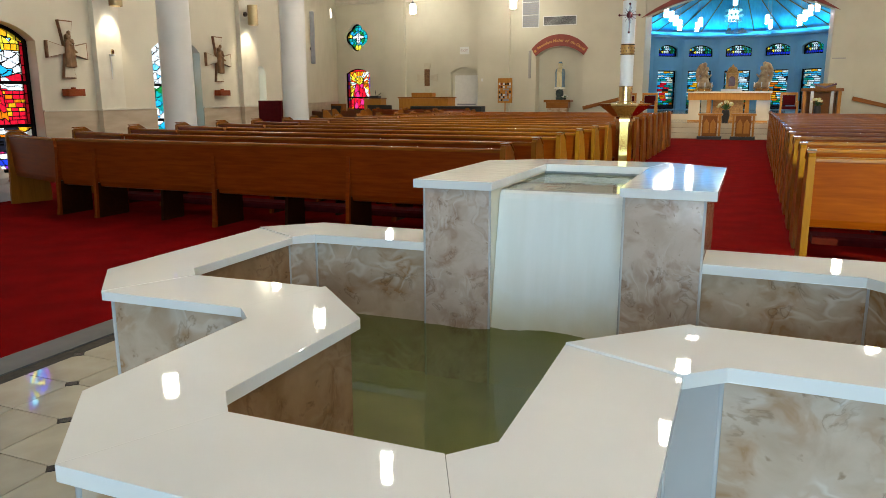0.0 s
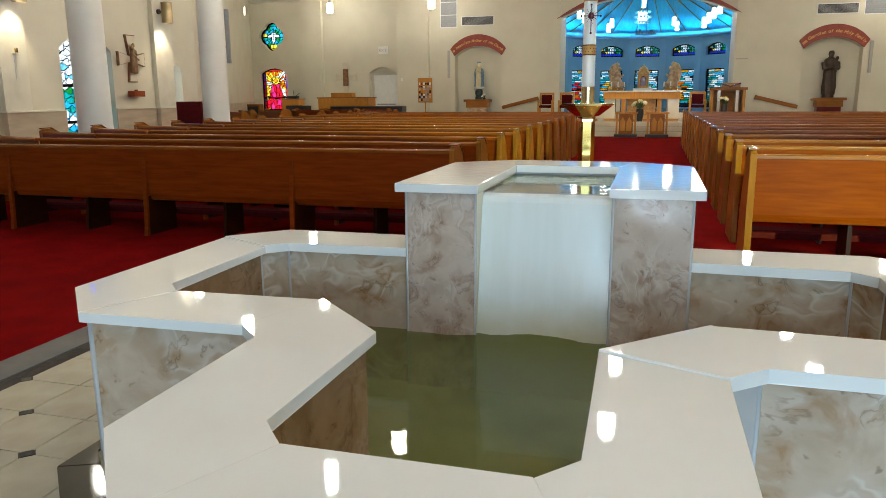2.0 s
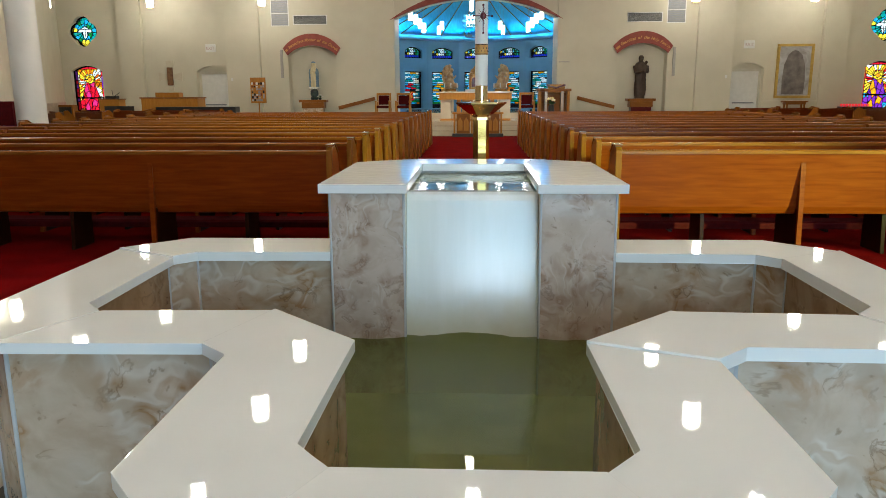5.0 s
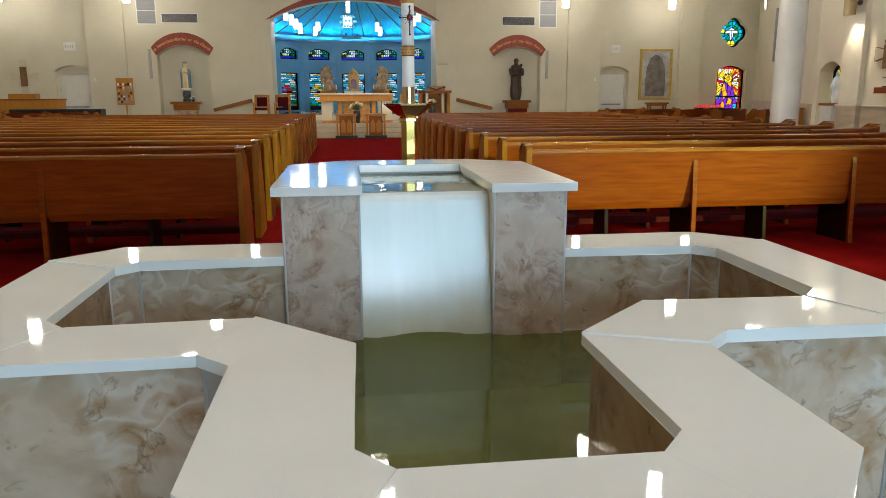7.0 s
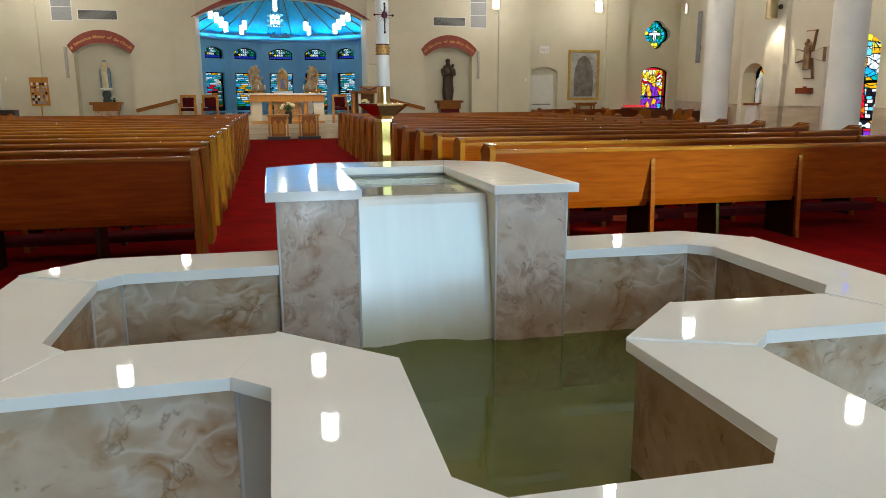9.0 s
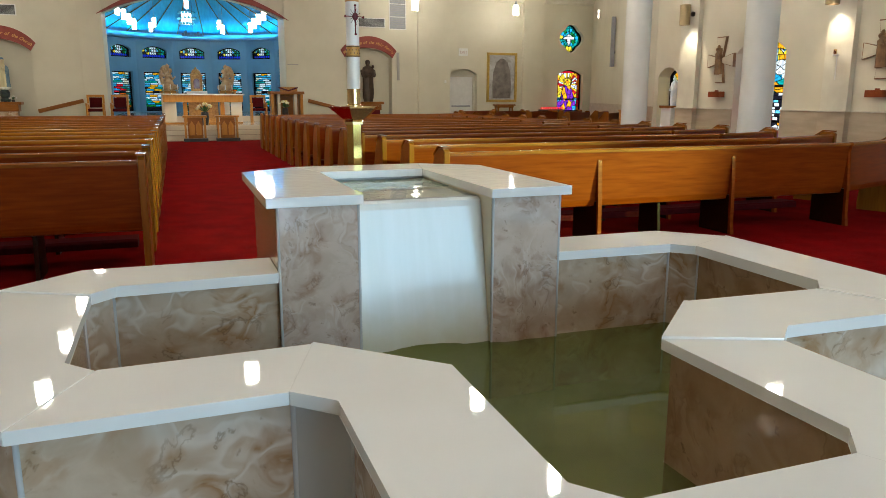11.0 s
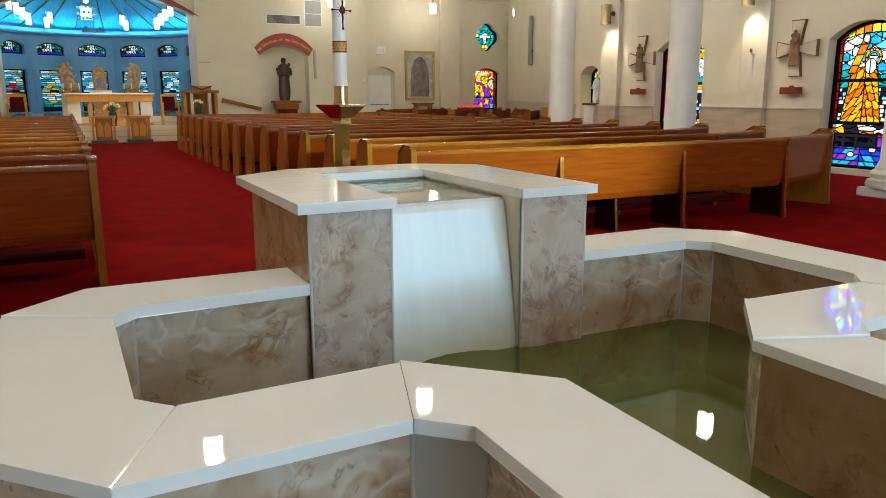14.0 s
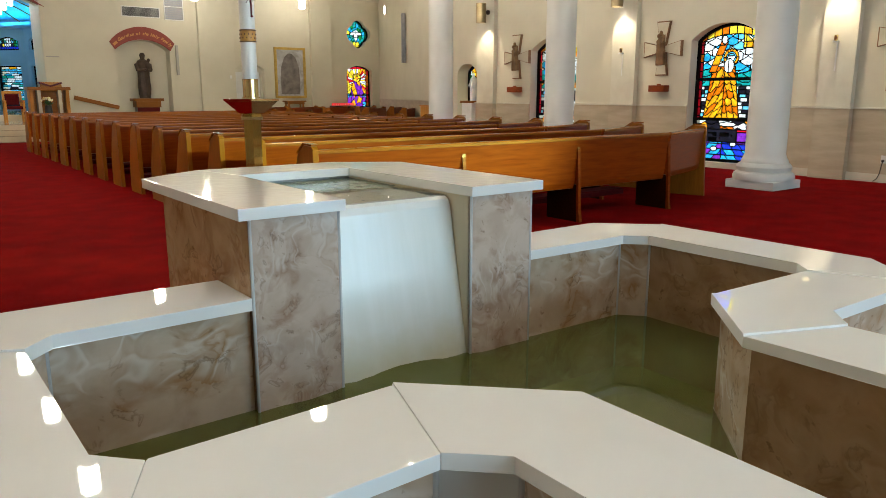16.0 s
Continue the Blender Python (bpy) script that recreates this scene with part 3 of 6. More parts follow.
# chancel: steps, apse with facets, ceiling cone, cove
for y, z, hw in ((25.3, 0.15, 5.0), (25.7, 0.30, 4.7), (26.1, 0.45, 4.4)):
    bm = NB()
    box(bm, -hw, hw, y, 29.82, z - 0.15 + 0.001, z, bevel=0.006)
    thing("chancel_step", bm, M_STONE, "polished cream stone step up to the altar", "step", kind="structure")
bm = NB()
box(bm, -3.18, 3.18, 29.84, 38.9, 0.001, 0.66, bevel=0.006)
thing("upper_platform", bm, M_STONE, "raised cream stone platform behind the altar", "step", kind="structure")
APC, APR, STEP = 34.7, 4.30, radians(23)
fac = 2 * APR * math.tan(STEP / 2)
APSE = []
for k in range(-4, 5):
    a = k * STEP
    c = Vector((APR * math.sin(a), APC + APR * math.cos(a)))
    t = Vector((math.cos(a), -math.sin(a)))
    p0, p1 = c - t * fac / 2, c + t * fac / 2
    hw = 0.58
    m = wall_frame(p0, p1, 1)
    bm = NB()
    s0, s1 = fac / 2 - hw, fac / 2 + hw
    for a0, a1, z0, z1 in ((0, s0, 0, 4.3), (s1, fac, 0, 4.3), (s0, s1, 0, 0.70), (s0, s1, 2.52, 3.16)):
        box(bm, a0, a1, 0, 0.3, z0, z1, m)
    prism(bm, [(s0, 4.3)] + arch_pts(s0, s1, 3.52, 3.71) + [(s1, 4.3)], 0, 0.3, "xz", m)
    thing("apse_wall", bm, M_BLUE, "blue painted facet of the apse wall", "wall", kind="structure")
    APSE.append(m @ Matrix.Translation((fac / 2, 0, 0)))
for side in (-1, 1):
    bm = NB()
    box(bm, *sorted((side * 4.30, side * 4.6)), FAR + 0.5, APC, 0, 4.3)
    thing("apse_wall", bm, M_BLUE, "blue painted side wall of the chancel", "wall", kind="structure")
bm = NB()
rim = [Vector((-4.7, FAR + 0.45, 4.3))] + [Vector((4.75 * math.sin(-math.pi / 2 + math.pi * i / 24), APC + 4.75 * math.cos(-math.pi / 2 + math.pi * i / 24), 4.3)) for i in range(25)] + [Vector((4.7, FAR + 0.45, 4.3))]
apex, front = bm.verts.new((0, 34.7, 6.5)), bm.verts.new((0, FAR + 0.45, 6.5))
rv = [bm.verts.new(v) for v in rim]
for a, b in zip(rv[1:-1], rv[2:-1]):
    bm.faces.new((a, b, apex))
bm.faces.new((rv[0], rv[1], apex, front))
bm.faces.new((rv[-2], rv[-1], front, apex))
thing("ceiling_chancel", bm, M_CEILB, "boarded chancel ceiling with the blue cove light put into its colour", "ceiling", kind="structure")
for i in range(0, 27, 2):
    bm = NB()
    a = rim[i]
    tube(bm, a + Vector((0, 0, -0.02)), Vector((0, 34.7 if 0 < i < 26 else FAR + 0.5, 6.44)), 0.025, 6)
    thing("ceiling_rib", bm, M_OAKD, "slim rib running up the chancel ceiling", "rib", kind="structure")
bm = NB()
n = 40
for i in range(n):
    a0, a1 = -math.pi / 2 + math.pi * i / n, -math.pi / 2 + math.pi * (i + 1) / n
    for r0, r1, z0, z1 in ((4.02, 4.30, 4.02, 4.07), (4.02, 4.05, 4.07, 4.13)):
        pts = [Vector((r * math.sin(a), APC + r * math.cos(a), z)) for a in (a0, a1) for r in (r0, r1) for z in (z0, z1)]
        grid(bm, pts, [(0, 1, 3, 2), (4, 6, 7, 5), (0, 4, 5, 1), (2, 3, 7, 6), (0, 2, 6, 4), (1, 5, 7, 3)])
thing("cove_ledge", bm, M_BLUE, "blue ledge that hides the cove light", "cove", kind="structure")
bm = NB()
for i in range(n):
    if i % 5 == 4:
        continue
    a0, a1 = -math.pi / 2 + math.pi * i / n, -math.pi / 2 + math.pi * (i + 1) / n
    pts = [Vector((r * math.sin(a), APC + r * math.cos(a), 4.085)) for a in (a0, a1) for r in (4.08, 4.22)]
    grid(bm, pts, [(0, 1, 3, 2)])
tagged(thing("cove_light", bm, M_LED, "blue strip light along the apse cove", "light"), kind="stuff")

# outside the windows: bright hazy day
for side in (-1, 1):
    bm = NB()
    box(bm, *sorted((side * 12.6, side * 12.65)), 7.2, 19.5, -0.5, 3.0)
    thing("backdrop", bm, M_SKYCARD, "bright daylight outside the side windows", "backdrop", kind="structure")
    bm = NB()
    box(bm, *sorted((side * 12.0, side * 12.05)), 7.2, 15.5, 3.05, 4.9)
    thing("backdrop", bm, M_SKYHIGH, "bright high sky outside the round windows", "backdrop", kind="structure")
    bm = NB()
    box(bm, *sorted((side * 14.6, side * 17.0)), FAR + 1.6, FAR + 1.65, 0, 5.2)
    thing("backdrop", bm, M_SKYCARD, "bright daylight outside the transept windows", "backdrop", kind="structure")
bm = NB()
box(bm, -12.05, -12.0, 15.55, 17.2, -0.2, 2.6)
thing("backdrop", bm, M_SKYHIGH, "bright sky outside the narrow west window", "backdrop", kind="structure")
for m in APSE:
    bm = NB()
    box(bm, -0.95, 0.95, 1.0, 1.05, 0.3, 4.2, m)
    thing("backdrop", bm, M_SKYDIM, "bright daylight outside the apse windows", "backdrop", kind="structure")

# columns of the nave
bm = NB()
prof = [(0.42, 0.12), (0.43, 0.17), (0.41, 0.22), (0.36, 0.245), (0.37, 0.27), (0.385, 0.31), (0.36, 0.35), (0.325, 0.37), (0.325, 0.40), (0.305, 0.43), (0.28, 0.5), (0.27, TALL - 0.45), (0.33, TALL - 0.36), (0.36, TALL - 0.25), (0.40, TALL - 0.14)]
col = root("column", (8.77, 6.72, 0), "round cream column with a moulded base", "column", "columns along the nave")
part("shaft", lathe(bm, prof, n=40), M_COLUMN, col)
bm = NB()
box(bm, -0.375, 0.375, -0.375, 0.375, 0, 0.12, bevel=0.012)
part("plinth", bm, M_COLUMN, col)
bm = NB()
box(bm, -0.42, 0.42, -0.42, 0.42, TALL - 0.14, TALL, bevel=0.012)
part("capital", bm, M_COLUMN, col)
for x, y in ((8.77, 10.92), (8.77, 14.65), (-8.77, 6.72), (-8.77, 10.68), (-8.77, 14.4), (8.77, 2.7), (-8.77, 2.7)):
    copy_thing(col, pose(x, y, 0))

# ---- stained glass ----


def wins(s, n):
    """A fixed random source for a piece of glass."""
    return random.Random("%s %s" % (s, n))


def cells(u, v, across, up, tag, scallop=0.0, lean=0.0, wave=0.0):
    """Which piece of a staggered bed the point (u, v) lies in; scalloped beds have arched tops."""
    r = v * up + wave * math.sin(7.0 * u + 3.0 * v)
    k = u * across + lean * v * across
    if scallop:
        r += scallop * (abs(math.sin(math.pi * (k + 0.5 * (math.floor(r) % 2)))) - 1.0)
    row = math.floor(r)
    k += 0.5 * (row % 2) + 0.35 * math.sin(row * 2.3)
    return (tag, row, math.floor(k))


def oval(u, v, cu, cv, ru, rv):
    return math.hypot((u - cu) / ru, (v - cv) / rv)


def figure_glass(robe=("gold", "gold", "orange"), sky=("white", "white", "white", "sky", "cyan"), hills=("green", "teal", "teal"), blocks=("white", "black", "white", "black", "sky"), edge=("red", "red", "red", "orange"), low=("blue", "cyan", "blue", "cyan", "purple")):
    """A draped shape with a ring behind its top, clouds, hills, chequered blocks, a coloured base."""
    def label(u, v):
        def pick(c, names):
            return c, wins(c, len(names)).choice(names)
        if v > 0.935 - 0.16 * (u - 0.5) ** 2 * 1.4:
            return pick(("arch", math.floor(u * 9)), ("gold", "yellow", "gold", "orange"))
        if v > 0.30 and not 0.075 < u < 0.925:
            return pick(("edge", math.floor(v * 15), u > 0.5), edge)
        if v < 0.14:
            if oval(u, v, 0.62, 0.125, 0.05, 0.018) < 1 or oval(u, v, 0.33, 0.085, 0.05, 0.018) < 1:
                return ("top", u > 0.5), "white"
            return pick(cells(u, v, 7.0, 24, "base", 0.0, 1.6 if u > 0.45 else -1.6), low)
        if v < 0.235:
            if u > 0.66:
                return pick(cells(u, v, 5, 14, "plain"), ("red", "red", "purple"))
            for zz, a, b in ((0.205, 0.12, 0.58), (0.188, 0.30, 0.60), (0.165, 0.10, 0.42), (0.150, 0.14, 0.36)):
                if abs(v - zz) < 0.0035 and a < u < b and math.floor(u * 22) % 4:
                    return ("line", zz, math.floor(u * 22)), "yellow"
            return ("panel", 0), "black"
        if v < 0.31:
            if oval(u, v, 0.52, 0.272, 0.13, 0.018) < 1:
                return ("foot", 0), "white"
            return pick(cells(u, v, 5, 26, "path", 0.5, 0.5), ("orange", "black", "gold", "black", "white"))
        d = math.hypot((u - 0.50) * 1.38, (v - 0.765) * 2.46)
        if oval(u, v, 0.475, 0.705, 0.075, 0.052) < 1:
            return ("beard", u > 0.47), "white"
        if d < 0.075:
            return ("face", v > 0.775), "white" if v < 0.775 else "sky"
        if 0.105 < d < 0.155:
            return ("ring", math.floor(math.atan2(v - 0.765, u - 0.5) * 1.6)), "gold"
        if d <= 0.105:
            return ("inner", 0), "sky"
        if oval(u, v, 0.385, 0.895, 0.045, 0.03) < 1:
            return ("palm", 0), "white"
        if abs((u - 0.27) - (v - 0.72) * 0.72) < 0.055 and 0.66 < v < 0.885:
            return pick(("sleeve", math.floor(v * 14)), robe)
        if 0.31 <= v < 0.70 and abs(u - 0.40) < 0.17 + 0.28 * min(0.40, 0.70 - v):
            return pick(cells(u + 0.05 * math.sin(9 * v), v, 10.5, 19, "robe", 0.3, -0.8 if u < 0.42 else 0.7, 0.8), robe)
        if v < 0.555:
            return pick(cells(u, v, 9.5, 34, "block"), blocks)
        if v < 0.665 + 0.02 * math.sin(8 * u):
            return pick(cells(u, v, 3.0, 22, "hill", 0.6, 0.0, 0.6), hills)
        if 0.67 < u < 0.925 and 0.83 < v < 0.885 + 0.045 * abs(math.sin(12.0 * u)):
            return pick(cells(u, v, 11, 16, "town"), ("yellow", "gold", "yellow"))
        return pick(cells(u, v, 4.0, 27, "sky", 0.8), sky)
    return label


def bed_glass(colour, across, up, scallop=0.0, lean=0.0):
    """Pieces in a staggered bed; colour(u, v, random) says what each one is."""
    def label(u, v):
        c = cells(u, v, across, up, "bed", scallop, lean)
        return c, colour((c[2] + 0.5 - 0.5 * (c[1] % 2)) / across, (c[1] + 0.5) / up, wins(c, across))
    return label


def ray_glass(robe, rays, edge, base):
    """A draped shape in the middle of rays, coloured margins."""
    def label(u, v):
        if not 0.10 < u < 0.90 or v > 0.955:
            c = ("edge", math.floor(v * 12), u > 0.5)
            return c, wins(c, 1).choice(edge)
        d = math.hypot((u - 0.5) * 1.25, (v - 0.76) * 2.1)
        if d < 0.085:
            return ("face", 0), "gold"
        if d < 0.17:
            return ("ring", math.floor(math.atan2(v - 0.76, u - 0.5) * 1.3)), "yellow"
        if abs(u - 0.5) < (0.15 + 0.5 * max(0.0, 0.68 - v) if v > 0.42 else 0.23) and v < 0.70:
            c = cells(u, v, 6, 7, "robe", 0.0, 0.5 if u < 0.5 else -0.5, 0.7)
            return c, wins(c, 2).choice(robe)
        a = math.atan2((v - 0.70) * 2.1, (u - 0.5) * 1.25)
        if v > 0.44:
            c = ("ray", math.floor(a * 5.1), math.floor(d * 4.5))
            return c, wins(c, 3).choice(rays)
        c = cells(u, v, 5, 12, "base", 0.6)
        return c, wins(c, 4).choice(base)
    return label


def foil_glass(u, v):
    """A pale bird shape in a four-lobed field of teal, yellow at the lobes' ends."""
    a, r = math.atan2(v - 0.5, u - 0.5), math.hypot(u - 0.5, v - 0.5)
    if oval(u, v, 0.5, 0.48, 0.07, 0.22) < 1 or oval(u, v + 0.35 * abs(u - 0.5), 0.5, 0.60, 0.24, 0.075) < 1:
        return ("bird", math.floor(v * 5), u > 0.5), "white"
    c = ("field", math.floor((a + 0.4) * 2.55), math.floor(r * 7.5))
    if r > 0.37 and abs(math.sin(2 * a)) < 0.45:
        return c, "yellow" if wins(c, 1).random() < 0.7 else "green"
    return c, wins(c, 2).choice(("teal", "cyan", "teal", "green", "teal"))


def blue_foil(u, v):
    """A yellow six-rayed flower in a blue field."""
    a, r = math.atan2(v - 0.5, u - 0.5), math.hypot(u - 0.5, v - 0.5)
    if r < 0.27 and abs(math.sin(3 * a)) < 0.42 and r > 0.03:
        return ("petal", math.floor((a + 0.5) * 0.955)), "yellow"
    c = ("field", math.floor(a * 2.2 + 0.5), math.floor(r * 6))
    return c, wins(c, 3).choice(("blue", "cyan", "sky", "blue", "blue", "purple") if r < 0.36 else ("cyan", "blue", "purple", "yellow"))


def window(name, m, w, z0, zs, zt, glass, cell, bars=(), loose=False, flip=False, label="", depth=0.24, foil_r=0.0, heavy=False):
    """A stained-glass window in the wall frame m (s across from its middle, d outward): black frame, leads, pieces of glass."""
    win = root(name, (0, 0, 0), label or "stained-glass window in a black metal frame", "window")
    win["kind"] = "structure"
    win.matrix_basis = m
    fr = 0.05
    bm = NB()
    if foil_r:
        q0, q1 = foil(foil_r + 0.01), foil(foil_r - 0.05)
        for i in range(len(q0)):
            j = (i + 1) % len(q0)
            prism(bm, [(q0[i][0], q0[i][1] + z0), (q0[j][0], q0[j][1] + z0), (q1[j][0], q1[j][1] + z0), (q1[i][0], q1[i][1] + z0)], depth - 0.03, depth + 0.03, "xz")
    else:
        box(bm, -w / 2, -w / 2 + fr, depth - 0.03, depth + 0.03, z0, zs)
        box(bm, w / 2 - fr, w / 2, depth - 0.03, depth + 0.03, z0, zs)
        box(bm, -w / 2 + fr, w / 2 - fr, depth - 0.03, depth + 0.03, z0, z0 + fr)
        a, b = arch_pts(-w / 2, w / 2, zs, zt), arch_pts(-w / 2 + fr, w / 2 - fr, min(zs - 0.01, zt - fr - 0.005), zt - fr)
        for i in range(len(a) - 1):
            prism(bm, [a[i], a[i + 1], b[i + 1], b[i]], depth - 0.03, depth + 0.03, "xz")
        for z in bars:
            box(bm, -w / 2 + fr, w / 2 - fr, depth - 0.035, depth + 0.035, z - 0.028, z + 0.028)
    part("window_frame", bm, M_LEAD, win, "black metal frame")
    zb, ztop = (z0 - foil_r, z0 + foil_r) if foil_r else (z0 + fr * 0.6, zt - fr * 0.6)
    x0, x1 = (-foil_r, foil_r) if foil_r else (-w / 2 + fr * 0.6, w / 2 - fr * 0.6)
    nu, nv = max(4, round((x1 - x0) / cell)), max(4, round((ztop - zb) / cell))
    dx, dz = (x1 - x0) / nu, (ztop - zb) / nv
    lobe = foil_r - 0.02
    field, tint = [], {}
    for j in range(nv):
        row = []
        for i in range(nu):
            u, v = (i + 0.5) / nu, (j + 0.5) / nv
            x, z = x0 + dx * (i + 0.5), zb + dz * (j + 0.5)
            if foil_r:
                a = math.atan2(z - z0, x)
                inside = math.hypot(x, z - z0) < lobe * (0.80 + 0.20 * abs(math.cos(2 * a)))
            else:
                inside = z < arch_z(x, w - fr, zs - 0.01, zt - fr * 0.5)
            if not inside:
                row.append(None)
                continue
            c, col_name = glass(1 - u if flip else u, v)
            tint.setdefault(c, col_name)
            row.append(c)
        field.append(row)

    def strips(test):
        """Runs of equal cells, merged upward where they match: (key, i0, i1, j0, j1)."""
        live, done = {}, []
        for j in range(nv + 1):
            now = {}
            if j < nv:
                i = 0
                while i < nu:
                    key, k = test(i, j), i
                    while k < nu and test(k, j) == key:
                        k += 1
                    if key is not None:
                        now[(key, i, k)] = live.pop((key, i, k), j)
                    i = k
            done += [(key, i, k, start, j) for (key, i, k), start in live.items()]
            live = now
        return done

    def is_lead(i, j):
        c = field[j][i]
        if c is None:
            return None
        if heavy and ((i and field[j][i - 1] not in (c, None)) or (j and field[j - 1][i] not in (c, None))):
            return True
        return True if (i + 1 < nu and field[j][i + 1] != c) or (j + 1 < nv and field[j + 1][i] != c) else None

    def sheet(bm, i0, i1, j0, j1, d):
        grid(bm, [Vector((x0 + dx * a, d, zb + dz * b)) for a, b in ((i0, j0), (i1, j0), (i1, j1), (i0, j1))], [(0, 1, 2, 3)])
    lead = NB()
    for key, i0, i1, j0, j1 in strips(is_lead):
        sheet(lead, i0, i1, j0, j1, depth - 0.004)
    part("leading", lead, M_LEAD, win, "black lead lines")
    panes = {}
    for c, i0, i1, j0, j1 in strips(lambda i, j: field[j][i]):
        panes.setdefault(c if loose else tint[c], (tint[c], NB()))
        sheet(panes[c if loose else tint[c]][1], i0, i1, j0, j1, depth)
    for key, (col_name, bm) in panes.items():
        if loose:
            part("pane", bm, GLASS[col_name], win)
        else:
            part("panes", bm, GLASS[col_name], win, col_name + " glass pieces")["kind"] = "stuff"
    return win


def water_scene(u, v, rnd):
    if v > 0.56:
        return rnd.choice(("white", "white", "white", "sky"))
    if v > 0.47:
        return rnd.choice(("teal", "green"))
    if v > 0.16:
        return rnd.choice(("cyan", "teal", "sky", "white", "cyan"))
    return rnd.choice(("gold", "orange", "yellow", "black"))


def lunette_scene(u, v, rnd):
    if v < 0.2:
        return "blue"
    if abs(u - 0.5) < 0.10 and v > 0.35:
        return "white"
    return rnd.choice(("green", "teal", "green", "black", "sky", "teal", "green", "yellow"))


def at_wall(p0, p1, outward, s):
    return wall_frame(p0, p1, outward) @ Matrix.Translation((s, 0, 0))


EAST = [figure_glass(), figure_glass(("red", "red", "orange"), hills=("green", "gold", "teal"))]
WEST = [figure_glass(("red", "red", "orange"), edge=("red",), blocks=("gold", "red", "red", "orange", "red"), hills=("red", "white", "red"), low=("pink", "blue", "white", "purple")), bed_glass(water_scene, 5, 26, 0.7)]
YELLOW = bed_glass(lambda u, v, r: r.choice(("yellow", "gold", "white", "white", "green") if v > 0.3 else ("purple", "sky", "white")), 5, 20, 0.5)
PALE = bed_glass(lambda u, v, r: r.choice(("white", "white", "sky", "white")) if v > 0.2 else "pink", 1.5, 8)
k = 1
for side in (-1, 1):
    for i, (a, b) in enumerate(WIN[side]):
        m = at_wall((side * HALF, -8), (side * HALF, 16.75), -side, (a + b) / 2 + 8)
        near = side > 0 and i == 0
        window("window_%d" % k, m, b - a - 0.002, 0.10, 2.33, 2.61, (EAST if side > 0 else WEST)[i], 0.011 if near else 0.016, (0.885, 1.62), near, side > 0,
               "tall arched stained-glass window in gold, red and pale blue" if side > 0 else "tall arched stained-glass window in red, gold and white", heavy=near)
        k += 1
        window("window_%d" % k, m, 1.16, 3.85, 0, 0, blue_foil, 0.02, foil_r=0.57, label="quatrefoil stained-glass window in blue with a yellow flower")
        k += 1
    m = at_wall((side * HALF, -8), (side * HALF, 16.75), -side, (16.2 if side > 0 else 15.91) + 8)
    window("window_%d" % k, m, 0.798 if side > 0 else 0.418, 0.10, 1.90, 2.12, YELLOW if side > 0 else PALE, 0.02, (0.9,), depth=0.38 if side > 0 else 0.42, label="narrow stained-glass window in yellow and white")
    k += 1
RED_RAYS = ray_glass(("red", "pink", "red"), ("yellow", "white", "gold", "white", "orange"), ("red", "purple", "red"), ("yellow", "white", "orange", "red"))
GOLD_RAYS = ray_glass(("purple", "gold", "purple"), ("yellow", "gold", "yellow", "red", "white"), ("red", "orange", "red"), ("cyan", "sky", "cyan", "purple"))
for i, (a, b) in enumerate(FW):
    m = at_wall((-16.8, FAR), (16.8, FAR), 1, (a + b) / 2 + 16.8)
    window("window_%d" % k, m, b - a - 0.002, 0.45, 2.36, 2.58, RED_RAYS if i == 0 else GOLD_RAYS, 0.022, (1.30, 0.78), label="arched stained-glass window in red and gold" if i == 0 else "arched stained-glass window in yellow, purple and blue")
    k += 1
    window("window_%d" % k, m, 1.2, 3.92, 0, 0, foil_glass, 0.024, foil_r=0.59, label="quatrefoil stained-glass window in teal and white")
    k += 1
ROBES = (("orange", "gold"), ("white", "sky"), ("red", "orange"), ("gold", "white"), ("white", "cyan"))


def apse_scene(robe):
    """Pale sky in beds over a draped middle and a dark green foot."""
    def colour(u, v, rnd):
        if v > 0.93:
            return rnd.choice(("gold", "orange", "white"))
        if abs(u - 0.45) < 0.18 and 0.22 < v < 0.70:
            return rnd.choice(robe)
        if v < 0.12:
            return "black"
        if v < 0.24:
            return rnd.choice(("green", "teal", "orange", "cyan"))
        return rnd.choice(("cyan", "sky", "white", "white", "sky", "cyan", "teal", "black"))
    return colour


for i, m in enumerate(APSE):
    scene_glass = bed_glass(apse_scene(ROBES[i % 5]), 3.0, 19, 0.12)
    window("window_%d" % k, m, 1.158, 0.70, 2.515, 2.52, scene_glass, 0.026, (1.55,), depth=0.15, label="stained-glass window in blue and gold in the apse")
    k += 1
    window("window_%d" % k, m, 1.158, 3.16, 3.52, 3.71, bed_glass(lunette_scene, 10, 4, 0.4), 0.026, depth=0.15, label="low arched green stained-glass window in the apse")
    k += 1

# ---- the font ----
INNER = [(0.262, 1.25), (0.345, 1.34), (0.330, 1.985), (0.632, 2.280), (1.225, 2.262), (1.302, 2.340), (1.305, 3.062), (1.228, 3.148), (0.629, 3.160)]
OUTER = [(0.417, 0.926), (0.667, 1.215), (0.662, 1.850), (0.765, 1.945), (1.371, 1.930), (1.625, 2.200), (1.625, 3.222), (1.368, 3.475), (0.629, 3.475)]
RIM, SLAB = 0.687, 0.040
WATER = 0.286


font = root("baptismal_font", (0, 0, 0), "cross-shaped marble baptismal font with white slab rim", "font")
mirror = lambda p: (-p[0], p[1])
ring_in = INNER + [mirror(p) for p in INNER[::-1]]
ring_out = OUTER + [mirror(p) for p in OUTER[::-1]]


